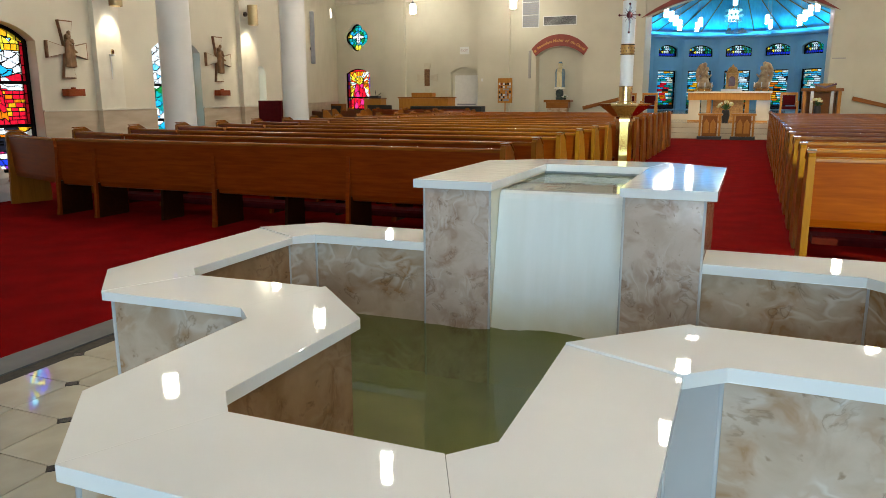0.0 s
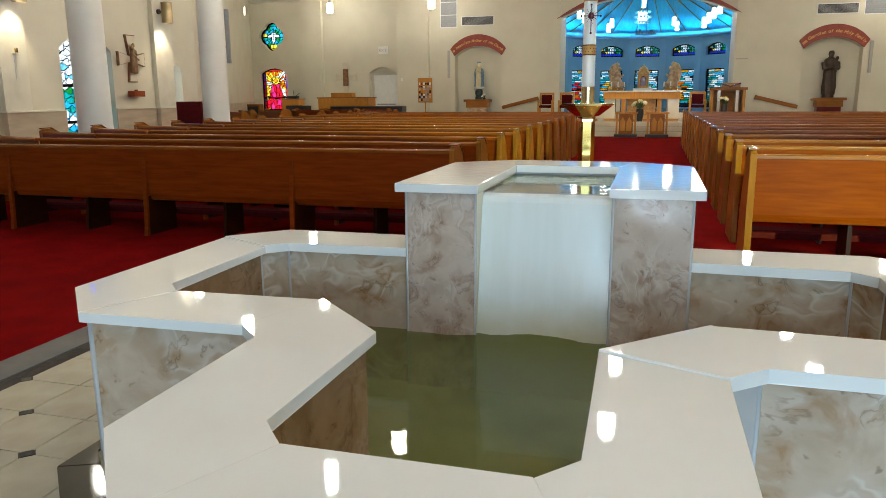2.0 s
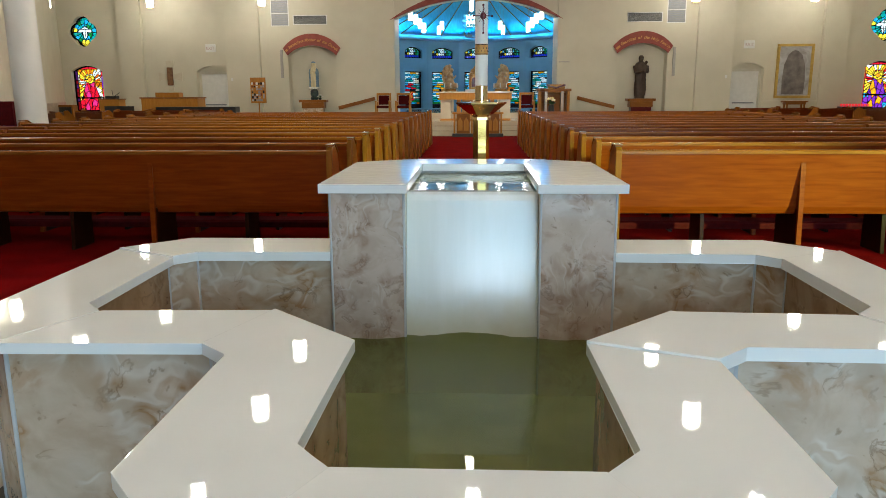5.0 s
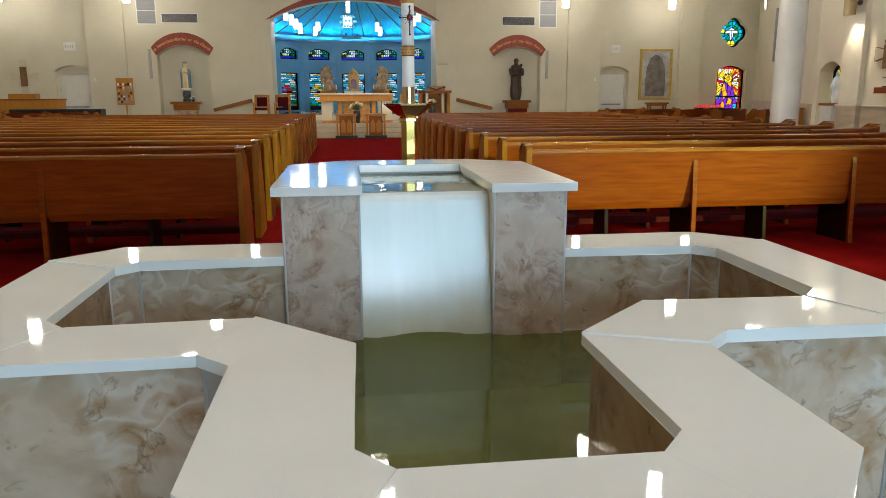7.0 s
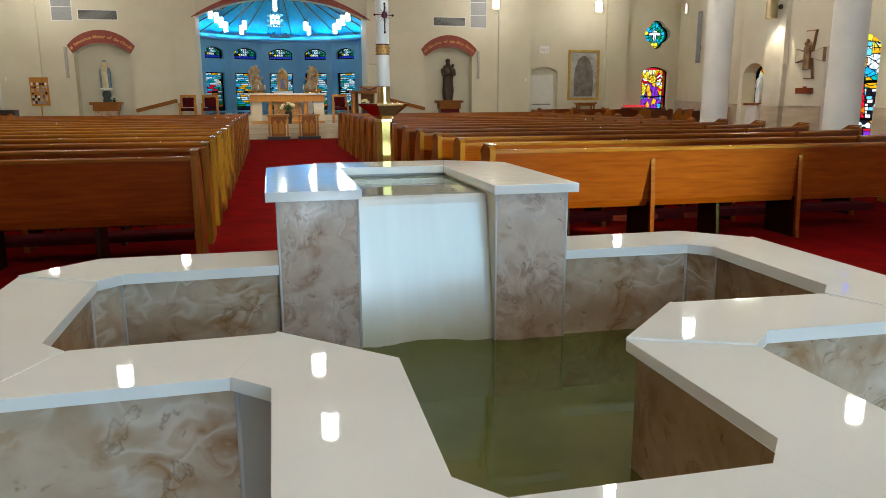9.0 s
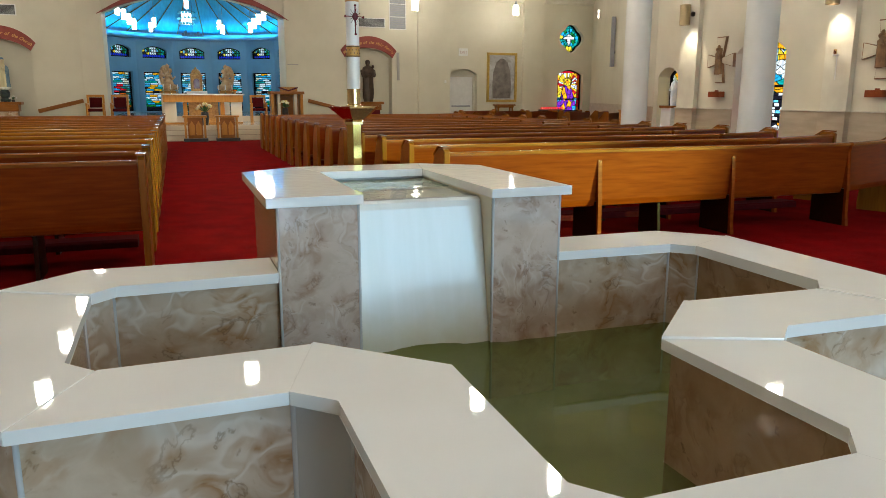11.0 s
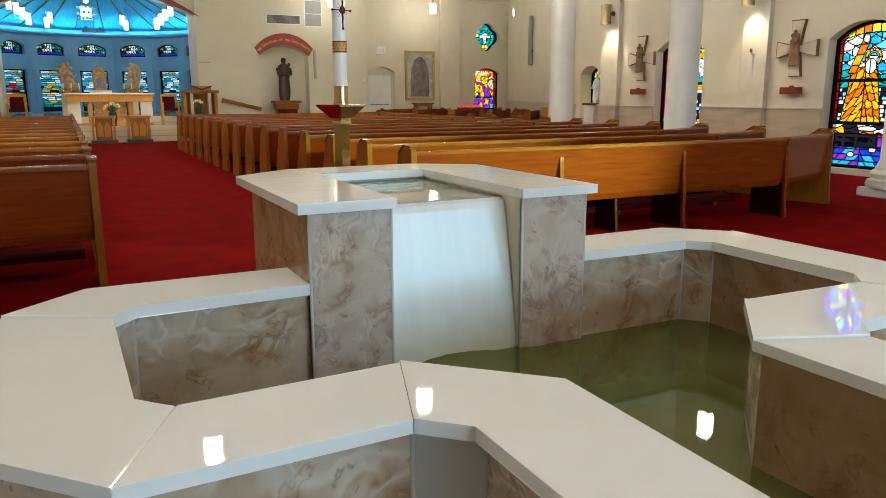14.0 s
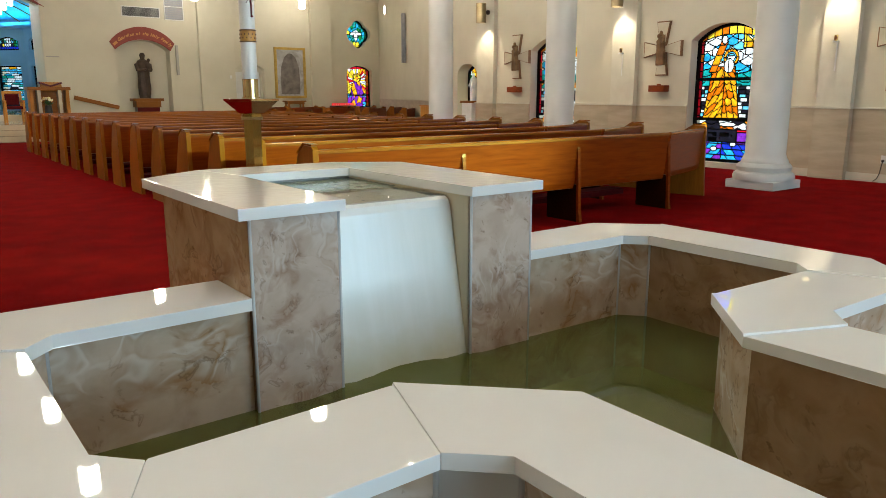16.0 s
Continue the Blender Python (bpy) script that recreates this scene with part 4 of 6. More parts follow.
def slab(inner, outer, lift):
    """A rim slab between its pool edge and its outer edge, a little proud of its neighbours or below them."""
    bm = NB()
    q = list(inner) + list(outer)[::-1]
    area = sum(q[i][0] * q[(i + 1) % len(q)][1] - q[(i + 1) % len(q)][0] * q[i][1] for i in range(len(q)))
    q = inset(q if area > 0 else q[::-1], 0.0004)
    prism(bm, q, RIM - SLAB, RIM + lift, bevel=0.0025)
    part("rim_slab", bm, M_SLAB, font, "glossy white rim slab")


def past(p, q, d):
    """A point d beyond q on the way from p."""
    v = (Vector(q) - Vector(p)).normalized()
    return tuple(Vector(q) + v * d)


# rim slabs: each butts against the next at a slightly stepped joint, and the corner pieces overshoot a little
I, O = INNER, OUTER
tip = [past(I[2], I[3], 0.020), past(I[4], I[3], -0.026)]
tip5 = [past(I[3], I[4], -0.012), past(I[5], I[4], 0.008)]
end6, end7 = past(O[5], O[6], 0.008), past(O[8], O[7], 0.010)
for side in (1, -1):
    turn = (lambda ps: ps) if side > 0 else (lambda ps: [mirror(p) for p in ps])
    cuts = [([I[0], I[1], I[2]], [O[0], O[1], O[2]], -0.0055),
            ([I[2]] + tip + tip5, [O[2], O[3], O[4]], 0.001),
            ([tip5[1], I[5], I[6]], [O[4], O[5], end6], 0.0055),
            ([I[6], I[7], I[8]], [end6, end7, past(O[8], O[7], -0.03), O[8]], 0.0015)]
    if side < 0:
        cuts[0:3] = [([I[0], I[1], I[2], tip[0]], O[:4], -0.0035), ([tip[0], tip[1]] + tip5, [O[3], O[4]], -0.006), ([tip5[1], I[5], I[6]], [O[4], O[5], end6], -0.0045)]
    for inner, outer, lift in cuts:
        slab(turn(inner), turn(outer), lift)
slab([I[0], mirror(I[0])], [O[0], mirror(O[0])], -0.003)
# walls under the rim, one panel an edge
wo, wi = inset(ring_out, 0.035), inset(ring_in, -0.03)


def panels(poly, side, thick, z0, z1, pick, name, skip=()):
    n = len(poly)
    for i in range(n):
        if i in skip:
            continue
        p, q = Vector(poly[i]), Vector(poly[(i + 1) % n])
        d = (q - p).normalized()
        nn = Vector((-d.y, d.x)) * side
        bm = NB()
        prism(bm, [tuple(p), tuple(q), tuple(q + nn * thick), tuple(p + nn * thick)], z0, z1)
        part(name, bm, pick((q - p).length, i), font)


panels(wo, 1, 0.03, 0.012, RIM - SLAB - 0.001, lambda L, i: M_PALE if L < 0.20 else M_MARBLE, "outer_panel", skip=(8,))
# inner faces turned sideways or back get the marble with shade in its colour
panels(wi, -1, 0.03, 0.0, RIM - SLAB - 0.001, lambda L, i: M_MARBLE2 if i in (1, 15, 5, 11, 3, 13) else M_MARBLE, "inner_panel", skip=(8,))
# pale corner beads
for p in wo[:8] + wo[10:]:
    bm = NB()
    tube(bm, (p[0], p[1], 0.013), (p[0], p[1], RIM - SLAB - 0.002), 0.007, 8)
    part("corner_bead", bm, M_PALE, font, "pale corner bead")
bm = NB()
prism(bm, inset(ring_in, -0.055), -0.02, 0.02)
part("pool_floor", bm, M_POOL, font, "olive pool floor")
for p in wi[6:8] + wi[10:12]:
    bm = NB()
    tube(bm, (p[0], p[1], 0.021), (p[0], p[1], RIM - SLAB - 0.002), 0.006, 8)
    part("corner_bead", bm, M_PALE, font, "pale corner bead")
# the water: flat, but swelling where the spill runs in
edge = inset(ring_in, -0.028)
bm = NB()
ny, nx, y_in, y_out = 16, 64, 2.86, 3.188
flat = edge[:9] + [(0.62, y_out), (0.62, y_in), (-0.62, y_in), (-0.62, y_out)] + edge[9:]
bm.faces.new([bm.verts.new((*p, WATER)) for p in flat])
rows = []
for j in range(ny + 1):
    y = y_in + (y_out - y_in) * j / ny
    rows.append([])
    for i in range(nx + 1):
        x = -0.62 + 1.24 * i / nx
        k = (j / ny) ** 2 * min(1.0, (0.62 - abs(x)) / 0.25)
        swell = 0.020 * math.exp(-((x + 0.06) / 0.20) ** 2) + 0.014 * noise.noise(Vector((x * 7.0, y * 5.0, 1.3))) + 0.006 * noise.noise(Vector((x * 19.0, y * 16.0, 4.1)))
        rows[-1].append(bm.verts.new((x, y, WATER + k * swell)))
for a, b in zip(rows, rows[1:]):
    for i in range(nx):
        bm.faces.new((a[i], a[i + 1], b[i + 1], b[i])).smooth = True
pool = part("water", bm, M_WATER, font, "still greenish water")
bm = NB()
bm.from_mesh(pool.data)
for f in bm.faces:
    if f.normal.z < 0:
        f.normal_flip()
bm.to_mesh(pool.data)
bm.free()

# tower with the upper bowl
TZ = 0.993
body = [(-0.625, 3.172), (-0.302, 3.172), (-0.302, 4.14), (0.302, 4.14), (0.302, 3.172), (0.625, 3.172), (0.625, 4.075), (0.33, 4.32), (-0.33, 4.32), (-0.625, 4.075)]
bm = NB()
prism(bm, inset(body, 0.012), 0.0, TZ - SLAB - 0.001)
part("tower_core", bm, M_PALE, font, "pale tower core")
fp = [((-0.627, 3.160), (-0.300, 3.160)), ((0.300, 3.160), (0.627, 3.160)), ((0.627, 3.162), (0.627, 4.075)), ((0.627, 4.075), (0.332, 4.32)), ((0.332, 4.32), (-0.332, 4.32)), ((-0.332, 4.32), (-0.627, 4.075)), ((-0.627, 4.075), (-0.627, 3.162)),
      ((-0.300, 3.175), (-0.300, 4.13)), ((0.300, 4.13), (0.300, 3.175))]
for i, (p, q) in enumerate(fp):
    p, q = Vector(p), Vector(q)
    d = (q - p).normalized()
    nn = Vector((-d.y, d.x))
    bm = NB()
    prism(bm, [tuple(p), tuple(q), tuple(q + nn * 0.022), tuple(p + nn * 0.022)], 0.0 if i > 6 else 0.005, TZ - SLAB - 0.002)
    # side faces 2 and 6 use the marble with painted shade
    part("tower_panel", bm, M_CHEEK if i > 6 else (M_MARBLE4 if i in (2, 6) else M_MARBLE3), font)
for x in (-0.626, -0.300, 0.300, 0.626):
    bm = NB()
    tube(bm, (x, 3.162, 0.02), (x, 3.162, TZ - SLAB - 0.002), 0.006, 8)
    part("corner_bead", bm, M_PALE, font, "pale corner bead")
left = [(-0.672, 3.135), (-0.283, 3.135), (-0.283, 4.10), (-0.36, 4.435), (-0.672, 4.215)]
mid = [(-0.283, 4.10), (0.283, 4.10), (0.36, 4.435), (-0.36, 4.435)]
for q in (left, [mirror(p) for p in left[::-1]], mid):
    bm = NB()
    prism(bm, inset(q, 0.0005), TZ - SLAB, TZ, bevel=0.003)
    part("tower_slab", bm, M_TOPSLAB, font, "glossy white top slab")
# the slide: a sloping white sheet from the lip down into the pool
prof = [(3.172, 0.02), (3.172, 0.20)] + [(3.172 + 0.128 * (i / 10) ** 1.1, 0.20 + 0.70 * i / 10) for i in range(1, 11)] + [(3.312, 0.926), (3.332, 0.937), (3.66, 0.936), (3.70, 0.926), (3.705, 0.84), (3.705, 0.02)]
bm = NB()
prism(bm, prof, -0.2985, 0.2985, "yz")
part("slide", bm, M_SLIDE, font, "wet white spill slide")
bm = NB()
box(bm, -0.298, 0.298, 3.707, 4.128, 0.80, 0.845)
part("bowl_floor", bm, M_SLAB, font)
bm = NB()
grid(bm, [(-0.298, 3.69, 0.9415), (0.298, 3.69, 0.9415), (0.298, 4.128, 0.9415), (-0.298, 4.128, 0.9415)], [(0, 1, 2, 3)])
part("bowl_water", bm, M_WATER2, font, "clear greenish moving water")
bm = NB()
grid(bm, [(-0.298 + 0.0994 * (i % 7), 3.34 + 0.0583 * (i // 7), 0.9415 + 0.0012 * math.sin(i * 2.4)) for i in range(49)],
     [(7 * r + c, 7 * r + c + 1, 7 * r + c + 8, 7 * r + c + 7) for r in range(6) for c in range(6)])
for f in bm.faces:
    f.smooth = True
part("water_film", bm, M_FILM, font, "thin water film running over the white sill")

# ---- tiled bay ----
T = 0.316
bm = NB()
box(bm, -2.60, 2.60, -3.0, 4.75, 0.0005, 0.008)
tiles = thing("floor_tiles", bm, M_GROUT, "cream floor tiles with small black insets", "floor", kind="structure")
bm = NB()
for x0, x1, y0, y1 in ((-2.83, -2.605, -3.0, 4.97), (2.605, 2.83, -3.0, 4.97), (-2.60, 2.60, 4.755, 4.97)):
    box(bm, x0, x1, y0, y1, 0.0005, 0.014, bevel=0.003)
thing("threshold", bm, M_STRIP, "grey stone threshold between tiles and carpet", "trim", kind="structure")
ox, oy = -2.495, 2.745
g, cut = 0.0034, 0.036


def tile_mesh(flip):
    h = T / 2 - g
    c = cut
    if flip:
        p = [(-h, -h), (h - c, -h), (h, -h + c), (h, h), (-h + c, h), (-h, h - c)]
    else:
        p = [(-h + c, -h), (h, -h), (h, h - c), (h - c, h), (-h, h), (-h, -h + c)]
    b = NB()
    prism(b, p, 0.008, 0.013)
    return mesh_of(b, "tile", M_TILE)


TM = [tile_mesh(False), tile_mesh(True)]
b = NB()
prism(b, [(cut - 0.004, 0), (0, cut - 0.004), (-cut + 0.004, 0), (0, -cut + 0.004)], 0.008, 0.013)
DM = mesh_of(b, "inset", M_DOT)
for i in range(-1, 17):
    for j in range(-16, 7):
        cx, cy = ox + (i + 0.5) * T, oy + (j + 0.5) * T
        if abs(cx) > 2.6 - T / 2 + 0.08 or cy > 4.6 or cy < -2.8:
            continue
        if abs(cx) < 0.35 and 1.5 < cy < 4.0 or abs(cx) < 1.2 and 2.3 < cy < 3.0:
            continue
        ob = new("tile", TM[(i + j) % 2])
        ob.location = (cx, cy, 0)
        ob.parent = tiles
for i in range(-1, 18):
    for j in range(-16, 7):
        x, y = ox + i * T, oy + j * T
        if (i + j) % 2 == 0 and abs(x) < 2.57 and -2.8 < y < 4.6 and not (abs(x) < 0.5 and 1.2 < y < 4.3):
            ob = new("inset", DM)
            ob.location = (x, y, 0)
            ob.parent = tiles

# ---- pews ----


def pew(name, x_in, ribs, x_joint, side, kneeler, label, group):
    """A pew with its back towards -y; x_in is the aisle end, beyond x_joint a wing bends forward."""
    p = root(name, (0, 0, 0), label, "pew", group)
    x0, x1 = sorted((side * x_in, side * x_joint))
    turn = Matrix.Translation((side * x_joint, 0, 0)) @ Matrix.Rotation(side * radians(18), 4, 'Z')
    wl = 1.42

    def run(name, prof, a, b, material, mtx=None, label=""):
        bm = NB()
        prism(bm, prof, a, b, "yz")
        ob = part(name, bm, material, p, label)
        if mtx:
            ob.matrix_basis = mtx
    back = [(-0.035, 0.885), (0.0, 0.885), (0.055, 0.40), (0.105, 0.36), (0.085, 0.345), (0.02, 0.36), (0.0, 0.42)]
    rail = [(-0.048, 0.872), (-0.048, 0.896), (-0.036, 0.906), (0.0, 0.906), (0.012, 0.896), (0.012, 0.872)]
    seat = [(0.04, 0.415), (0.05, 0.44), (0.51, 0.46), (0.54, 0.445), (0.53, 0.42)]
    w0, w1 = (0.01, wl) if side > 0 else (-wl, -0.01)
    for a, b, mt in ((x0 + 0.02, x1 - 0.02, None), (w0 + 0.02, w1 - 0.03, turn)):
        run("backrest", back, a, b, M_PEW, mt)
        run("top_rail", rail, a, b, M_RAIL, mt, "rounded oak top rail")
        run("seat", seat, a, b, M_PEW, mt)
    end = [(-0.085, 0.0), (0.42, 0.0), (0.43, 0.10), (0.40, 0.42), (0.315, 0.62), (0.25, 0.78), (0.215, 0.865), (0.10, 0.94), (-0.025, 0.935), (-0.055, 0.91), (-0.062, 0.45)]
    cap = [(-0.045, 0.9395), (0.102, 0.9445), (0.218, 0.869), (0.226, 0.879), (0.105, 0.958), (-0.045, 0.953)]
    for nm, x, mt in (("end_panel", side * x_in, None), ("end_panel", w1 if side > 0 else w0, turn)):
        bm = NB()
        prism(bm, end, x - 0.026, x + 0.026, "yz", mt, bevel=0.006)
        panel = part(nm, bm, M_PEWEND, p)
        bm = NB()
        prism(bm, cap, x - 0.034, x + 0.034, "yz", mt)
        part("end_cap", bm, M_RAIL, panel, "worn oak capping")
    fin = [(-0.031, 0.80), (-0.036, 0.77), (-0.062, 0.42), (-0.075, 0.12), (-0.095, 0.0), (-0.05, 0.0), (-0.03, 0.40), (-0.012, 0.43)]
    foot = [(-0.049, 0.0), (0.40, 0.0), (0.40, 0.40), (0.07, 0.41), (-0.028, 0.40)]
    # supports take the near-black oak that carries the under-seat shade
    for x in list(ribs) + [x_joint]:
        run("rib", fin, side * x - 0.02, side * x + 0.02, M_PEW)
        run("support", foot, side * x - 0.018, side * x + 0.018, M_PEWSHADE)
    # half supports under the seat between the ribs
    for a, b in zip([x_in] + list(ribs), list(ribs)):
        run("seat_bracket", [(0.06, 0.0), (0.40, 0.0), (0.40, 0.41), (0.10, 0.41)], side * (a + b) / 2 - 0.016, side * (a + b) / 2 + 0.016, M_PEWSHADE)
    if kneeler:
        run("kneeler", [(-0.50, 0.13), (-0.50, 0.18), (-0.48, 0.20), (-0.26, 0.20), (-0.24, 0.18), (-0.24, 0.13)], x0 + 0.1, x1 - 0.1, M_REDFAB, None, "red padded kneeler")
    return p


PITCH = 1.03
RIB_E, RIB_W = (2.77, 4.33), (2.83, 4.46, 6.15)
base_e = pew("pew", 1.225, RIB_E, 5.88, 1, False, "varnished oak pew with bent outer wing, backmost row", "pews of the nave")
base_w = pew("pew", 1.245, RIB_W, 6.74, -1, False, "varnished oak pew with bent outer wing, backmost row", "pews of the nave")
base_e.matrix_basis = pose(0, 6.33, 0)
base_w.matrix_basis = pose(0, 6.33, 0)
row_e = pew("pew", 1.225, RIB_E, 5.88, 1, True, "varnished oak pew with red padded kneeler behind", "pews of the nave")
row_w = pew("pew", 1.245, RIB_W, 6.74, -1, True, "varnished oak pew with red padded kneeler behind", "pews of the nave")
row_e.matrix_basis = pose(0, 6.33 + PITCH, 0)
row_w.matrix_basis = pose(0, 6.33 + PITCH, 0)
for i in range(2, 15):
    copy_thing(row_e, pose(0, 6.33 + PITCH * i, 0))
    copy_thing(row_w, pose(0, 6.33 + PITCH * i, 0))


def short_pew(x, y, rz, length):
    p = root("short_pew", (x, y, 0), "short oak pew turned towards the altar", "pew", "pews of the transepts", rz)
    h = length / 2
    for nm, prof, a, b, mm in (("backrest", [(-0.035, 0.885), (0.0, 0.885), (0.055, 0.40), (0.0, 0.40)], -h, h, M_PEW), ("seat", [(0.04, 0.415), (0.05, 0.44), (0.48, 0.46), (0.48, 0.42)], -h, h, M_PEW)):
        bm = NB()
        prism(bm, prof, a, b, "yz")
        part(nm, bm, mm, p)
    for x2 in (-h, h):
        bm = NB()
        prism(bm, [(-0.085, 0.0), (0.47, 0.0), (0.49, 0.58), (0.30, 0.655), (0.115, 0.905), (0.085, 0.935), (-0.035, 0.92), (-0.06, 0.45)], x2 - 0.026, x2 + 0.026, "yz", None, 0.006)
        part("end_panel", bm, M_PEWEND, p)
    return p


for s in (-1, 1):
    for r in range(5):
        for c in range(2):
            short_pew(s * (8.6 + r * 1.0 + c * 1.1), 23.6 - r * 0.55 + c * 2.4, s * (34 + r * 3), 2.2)

# ---- candle stand behind the font ----
cs = root("candle_stand", (0.048, 4.705, 0), "polished brass candle stand with a six-sided dish", "candle stand")


def six(r, z, turn=-52.3):
    return [(r * math.cos(radians(turn + 60 * i)), r * math.sin(radians(turn + 60 * i)), z) for i in range(6)]


def hexagon(bm, rings):
    """Six-sided rings joined into one solid."""
    vs = [bm.verts.new(p) for r in rings for p in six(*r)]
    bm.faces.new(vs[:6][::-1])
    bm.faces.new(vs[-6:])
    for k in range(len(rings) - 1):
        for i in range(6):
            bm.faces.new((vs[k * 6 + i], vs[k * 6 + (i + 1) % 6], vs[k * 6 + 6 + (i + 1) % 6], vs[k * 6 + 6 + i]))
    return bm


part("foot", hexagon(NB(), [(0.19, 0.0), (0.19, 0.03), (0.11, 0.05), (0.06, 0.11)]), M_GOLD, cs)
part("post", hexagon(NB(), [(0.050, 0.11), (0.050, 1.215)]), M_POST, cs, "polished brass post")
part("collar", hexagon(NB(), [(0.064, 1.216), (0.064, 1.232), (0.054, 1.245)]), M_GOLD, cs)
part("dish", hexagon(NB(), [(0.054, 1.246), (0.075, 1.250), (0.155, 1.312)]), M_GOLD, cs, "six-sided brass dish mirroring the carpet")
part("dish_rim", hexagon(NB(), [(0.160, 1.313), (0.162, 1.324), (0.145, 1.325)]), M_GOLD, cs, "brass dish rim")
bm = NB()
lathe(bm, [(0.047, 1.326), (0.047, 1.332), (0.040, 1.336), (0.040, 1.424), (0.043, 1.426)], n=28)
part("socket", bm, M_GOLD, cs)
cd = root("paschal_candle", (0.048, 4.705, 1.427), "tall white paschal candle with a gold band", "candle")
bm = NB()
lathe(bm, [(0.039, 0.0), (0.039, 1.05), (0.036, 1.06)], n=28)
part("wax", bm, M_WAX, cd)
for z0, z1 in ((0.185, 0.250), (0.50, 0.56)):
    bm = NB()
    lathe(bm, [(0.0395, z0), (0.041, z0 + 0.004), (0.041, z1 - 0.004), (0.0395, z1)], n=28)
    bnd = part("band", bm, M_GILT, cd, "gold patterned band")
bm = NB()
for z in (0.187, 0.243):
    lathe(bm, [(0.0415, z), (0.043, z + 0.001), (0.043, z + 0.004), (0.0415, z + 0.005)], n=28)
for i in range(12):
    for j in range(2):
        blob(bm, (0.041 * math.cos(radians(30 * i + 15 * j)), 0.041 * math.sin(radians(30 * i + 15 * j)), 0.207 + 0.018 * j), (0.003, 0.003, 0.005), i, 1)
part("band_relief", bm, M_BRONZE, cd.children[1], "dark edging and studs on the band")
bm = NB()
face = Matrix.Rotation(radians(12), 4, 'Z')
box(bm, -0.003, 0.003, -0.045, -0.0385, 0.32, 0.475, face)
for z in (0.315, 0.478):
    blob(bm, face @ Vector((0, -0.044, z)), 0.008, 3, 1)
blob(bm, face @ Vector((0, -0.041, 0.415)), (0.018, 0.007, 0.022), 2, 2)
for i in range(14):
    a = 2 * math.pi * i / 14
    k = 0.8 if i % 2 else 0.6
    e = Vector((0.050 * k * math.cos(a), -0.040 + 0.010 * abs(math.cos(a)), 0.415 + 0.060 * k * math.sin(a)))
    tube(bm, face @ Vector((0, -0.042, 0.415)), face @ e, 0.0012, 5)
for s in (-1, 1):
    tube(bm, face @ Vector((0, -0.042, 0.415)), face @ Vector((s * 0.058, -0.030, 0.415)), 0.003, 6)
    blob(bm, face @ Vector((s * 0.058, -0.030, 0.415)), 0.008, 3, 1)
part("relief", bm, M_DARKRED, cd, "dark red cross relief with rays")

# ---- wall things ----


def station(x, y, rz, label):
    """A cross-shaped board with a carved relief and a small shelf below."""
    st = root("wall_cross", (x, y, 2.2), label, "cross", "crosses along the walls", rz)
    for pts in ([(-0.06, 0.05), (0.06, 0.05), (0.15, 0.52), (-0.15, 0.52)], [(-0.06, -0.05), (0.06, -0.05), (0.13, -0.50), (-0.13, -0.50)],
                [(0.05, -0.06), (0.05, 0.06), (0.43, 0.15), (0.43, -0.15)], [(-0.05, -0.06), (-0.05, 0.06), (-0.43, 0.15), (-0.43, -0.15)]):
        a = sum(pts[i][0] * pts[(i + 1) % 4][1] - pts[(i + 1) % 4][0] * pts[i][1] for i in range(4))
        bm = NB()
        prism(bm, pts if a > 0 else pts[::-1], -0.068, -0.002, "xz", bevel=0.004)
        arm = part("arm", bm, M_CARVED, st, "brown wooden arm")
        mid = [sum(p[k] for p in pts) / 4 for k in (0, 1)]
        face = [(mid[0] + 0.90 * (p[0] - mid[0]), mid[1] + 0.90 * (p[1] - mid[1])) for p in pts]
        bm = NB()
        prism(bm, face if a > 0 else face[::-1], -0.073, -0.0685, "xz")
        part("face_panel", bm, M_CROSS, arm, "cream painted face")
    bm = NB()
    r2 = random.Random(int(y * 10))
    box(bm, -0.075, 0.075, -0.10, -0.0735, -0.30, 0.27, bevel=0.02)
    for dx, h, w in ((-0.05, 0.24, 0.055), (0.055, 0.16, 0.05), (0.0, 0.30, 0.045)):
        tube(bm, (dx + r2.uniform(-0.02, 0.02), -0.105, -0.30), (dx, -0.12, h - 0.07), w, 9, w * 0.75)
        blob(bm, (dx, -0.125, h), (0.036, 0.036, 0.046), 3, 2)
        tube(bm, (dx - 0.04, -0.125, h - 0.10), (dx + 0.075, -0.155, h - 0.15 - r2.uniform(0, 0.06)), 0.024, 8, 0.018)
    for i in range(9):
        x = r2.uniform(-0.075, 0.075)
        tube(bm, (x, -0.135, -0.31), (x * 0.7 + r2.uniform(-0.02, 0.02), -0.14, r2.uniform(-0.12, 0.06)), 0.017, 6, 0.008)
    fuse(part("relief", bm, M_RELIEF, st, "carved brown wooden relief"), 0.011)
    return st


def shelf(x, y, rz):
    sh = root("wall_shelf", (x, y, 1.39), "small reddish wooden shelf with a block on it", "shelf", "shelves under the wall crosses", rz)
    bm = NB()
    box(bm, -0.18, 0.18, -0.17, -0.001, 0, 0.125, bevel=0.008)
    part("board", bm, M_SHELF, sh)
    bm = NB()
    box(bm, -0.03, 0.03, -0.11, -0.05, 0.111, 0.155, bevel=0.006)
    part("peg", bm, M_SHELF, sh)
    return sh


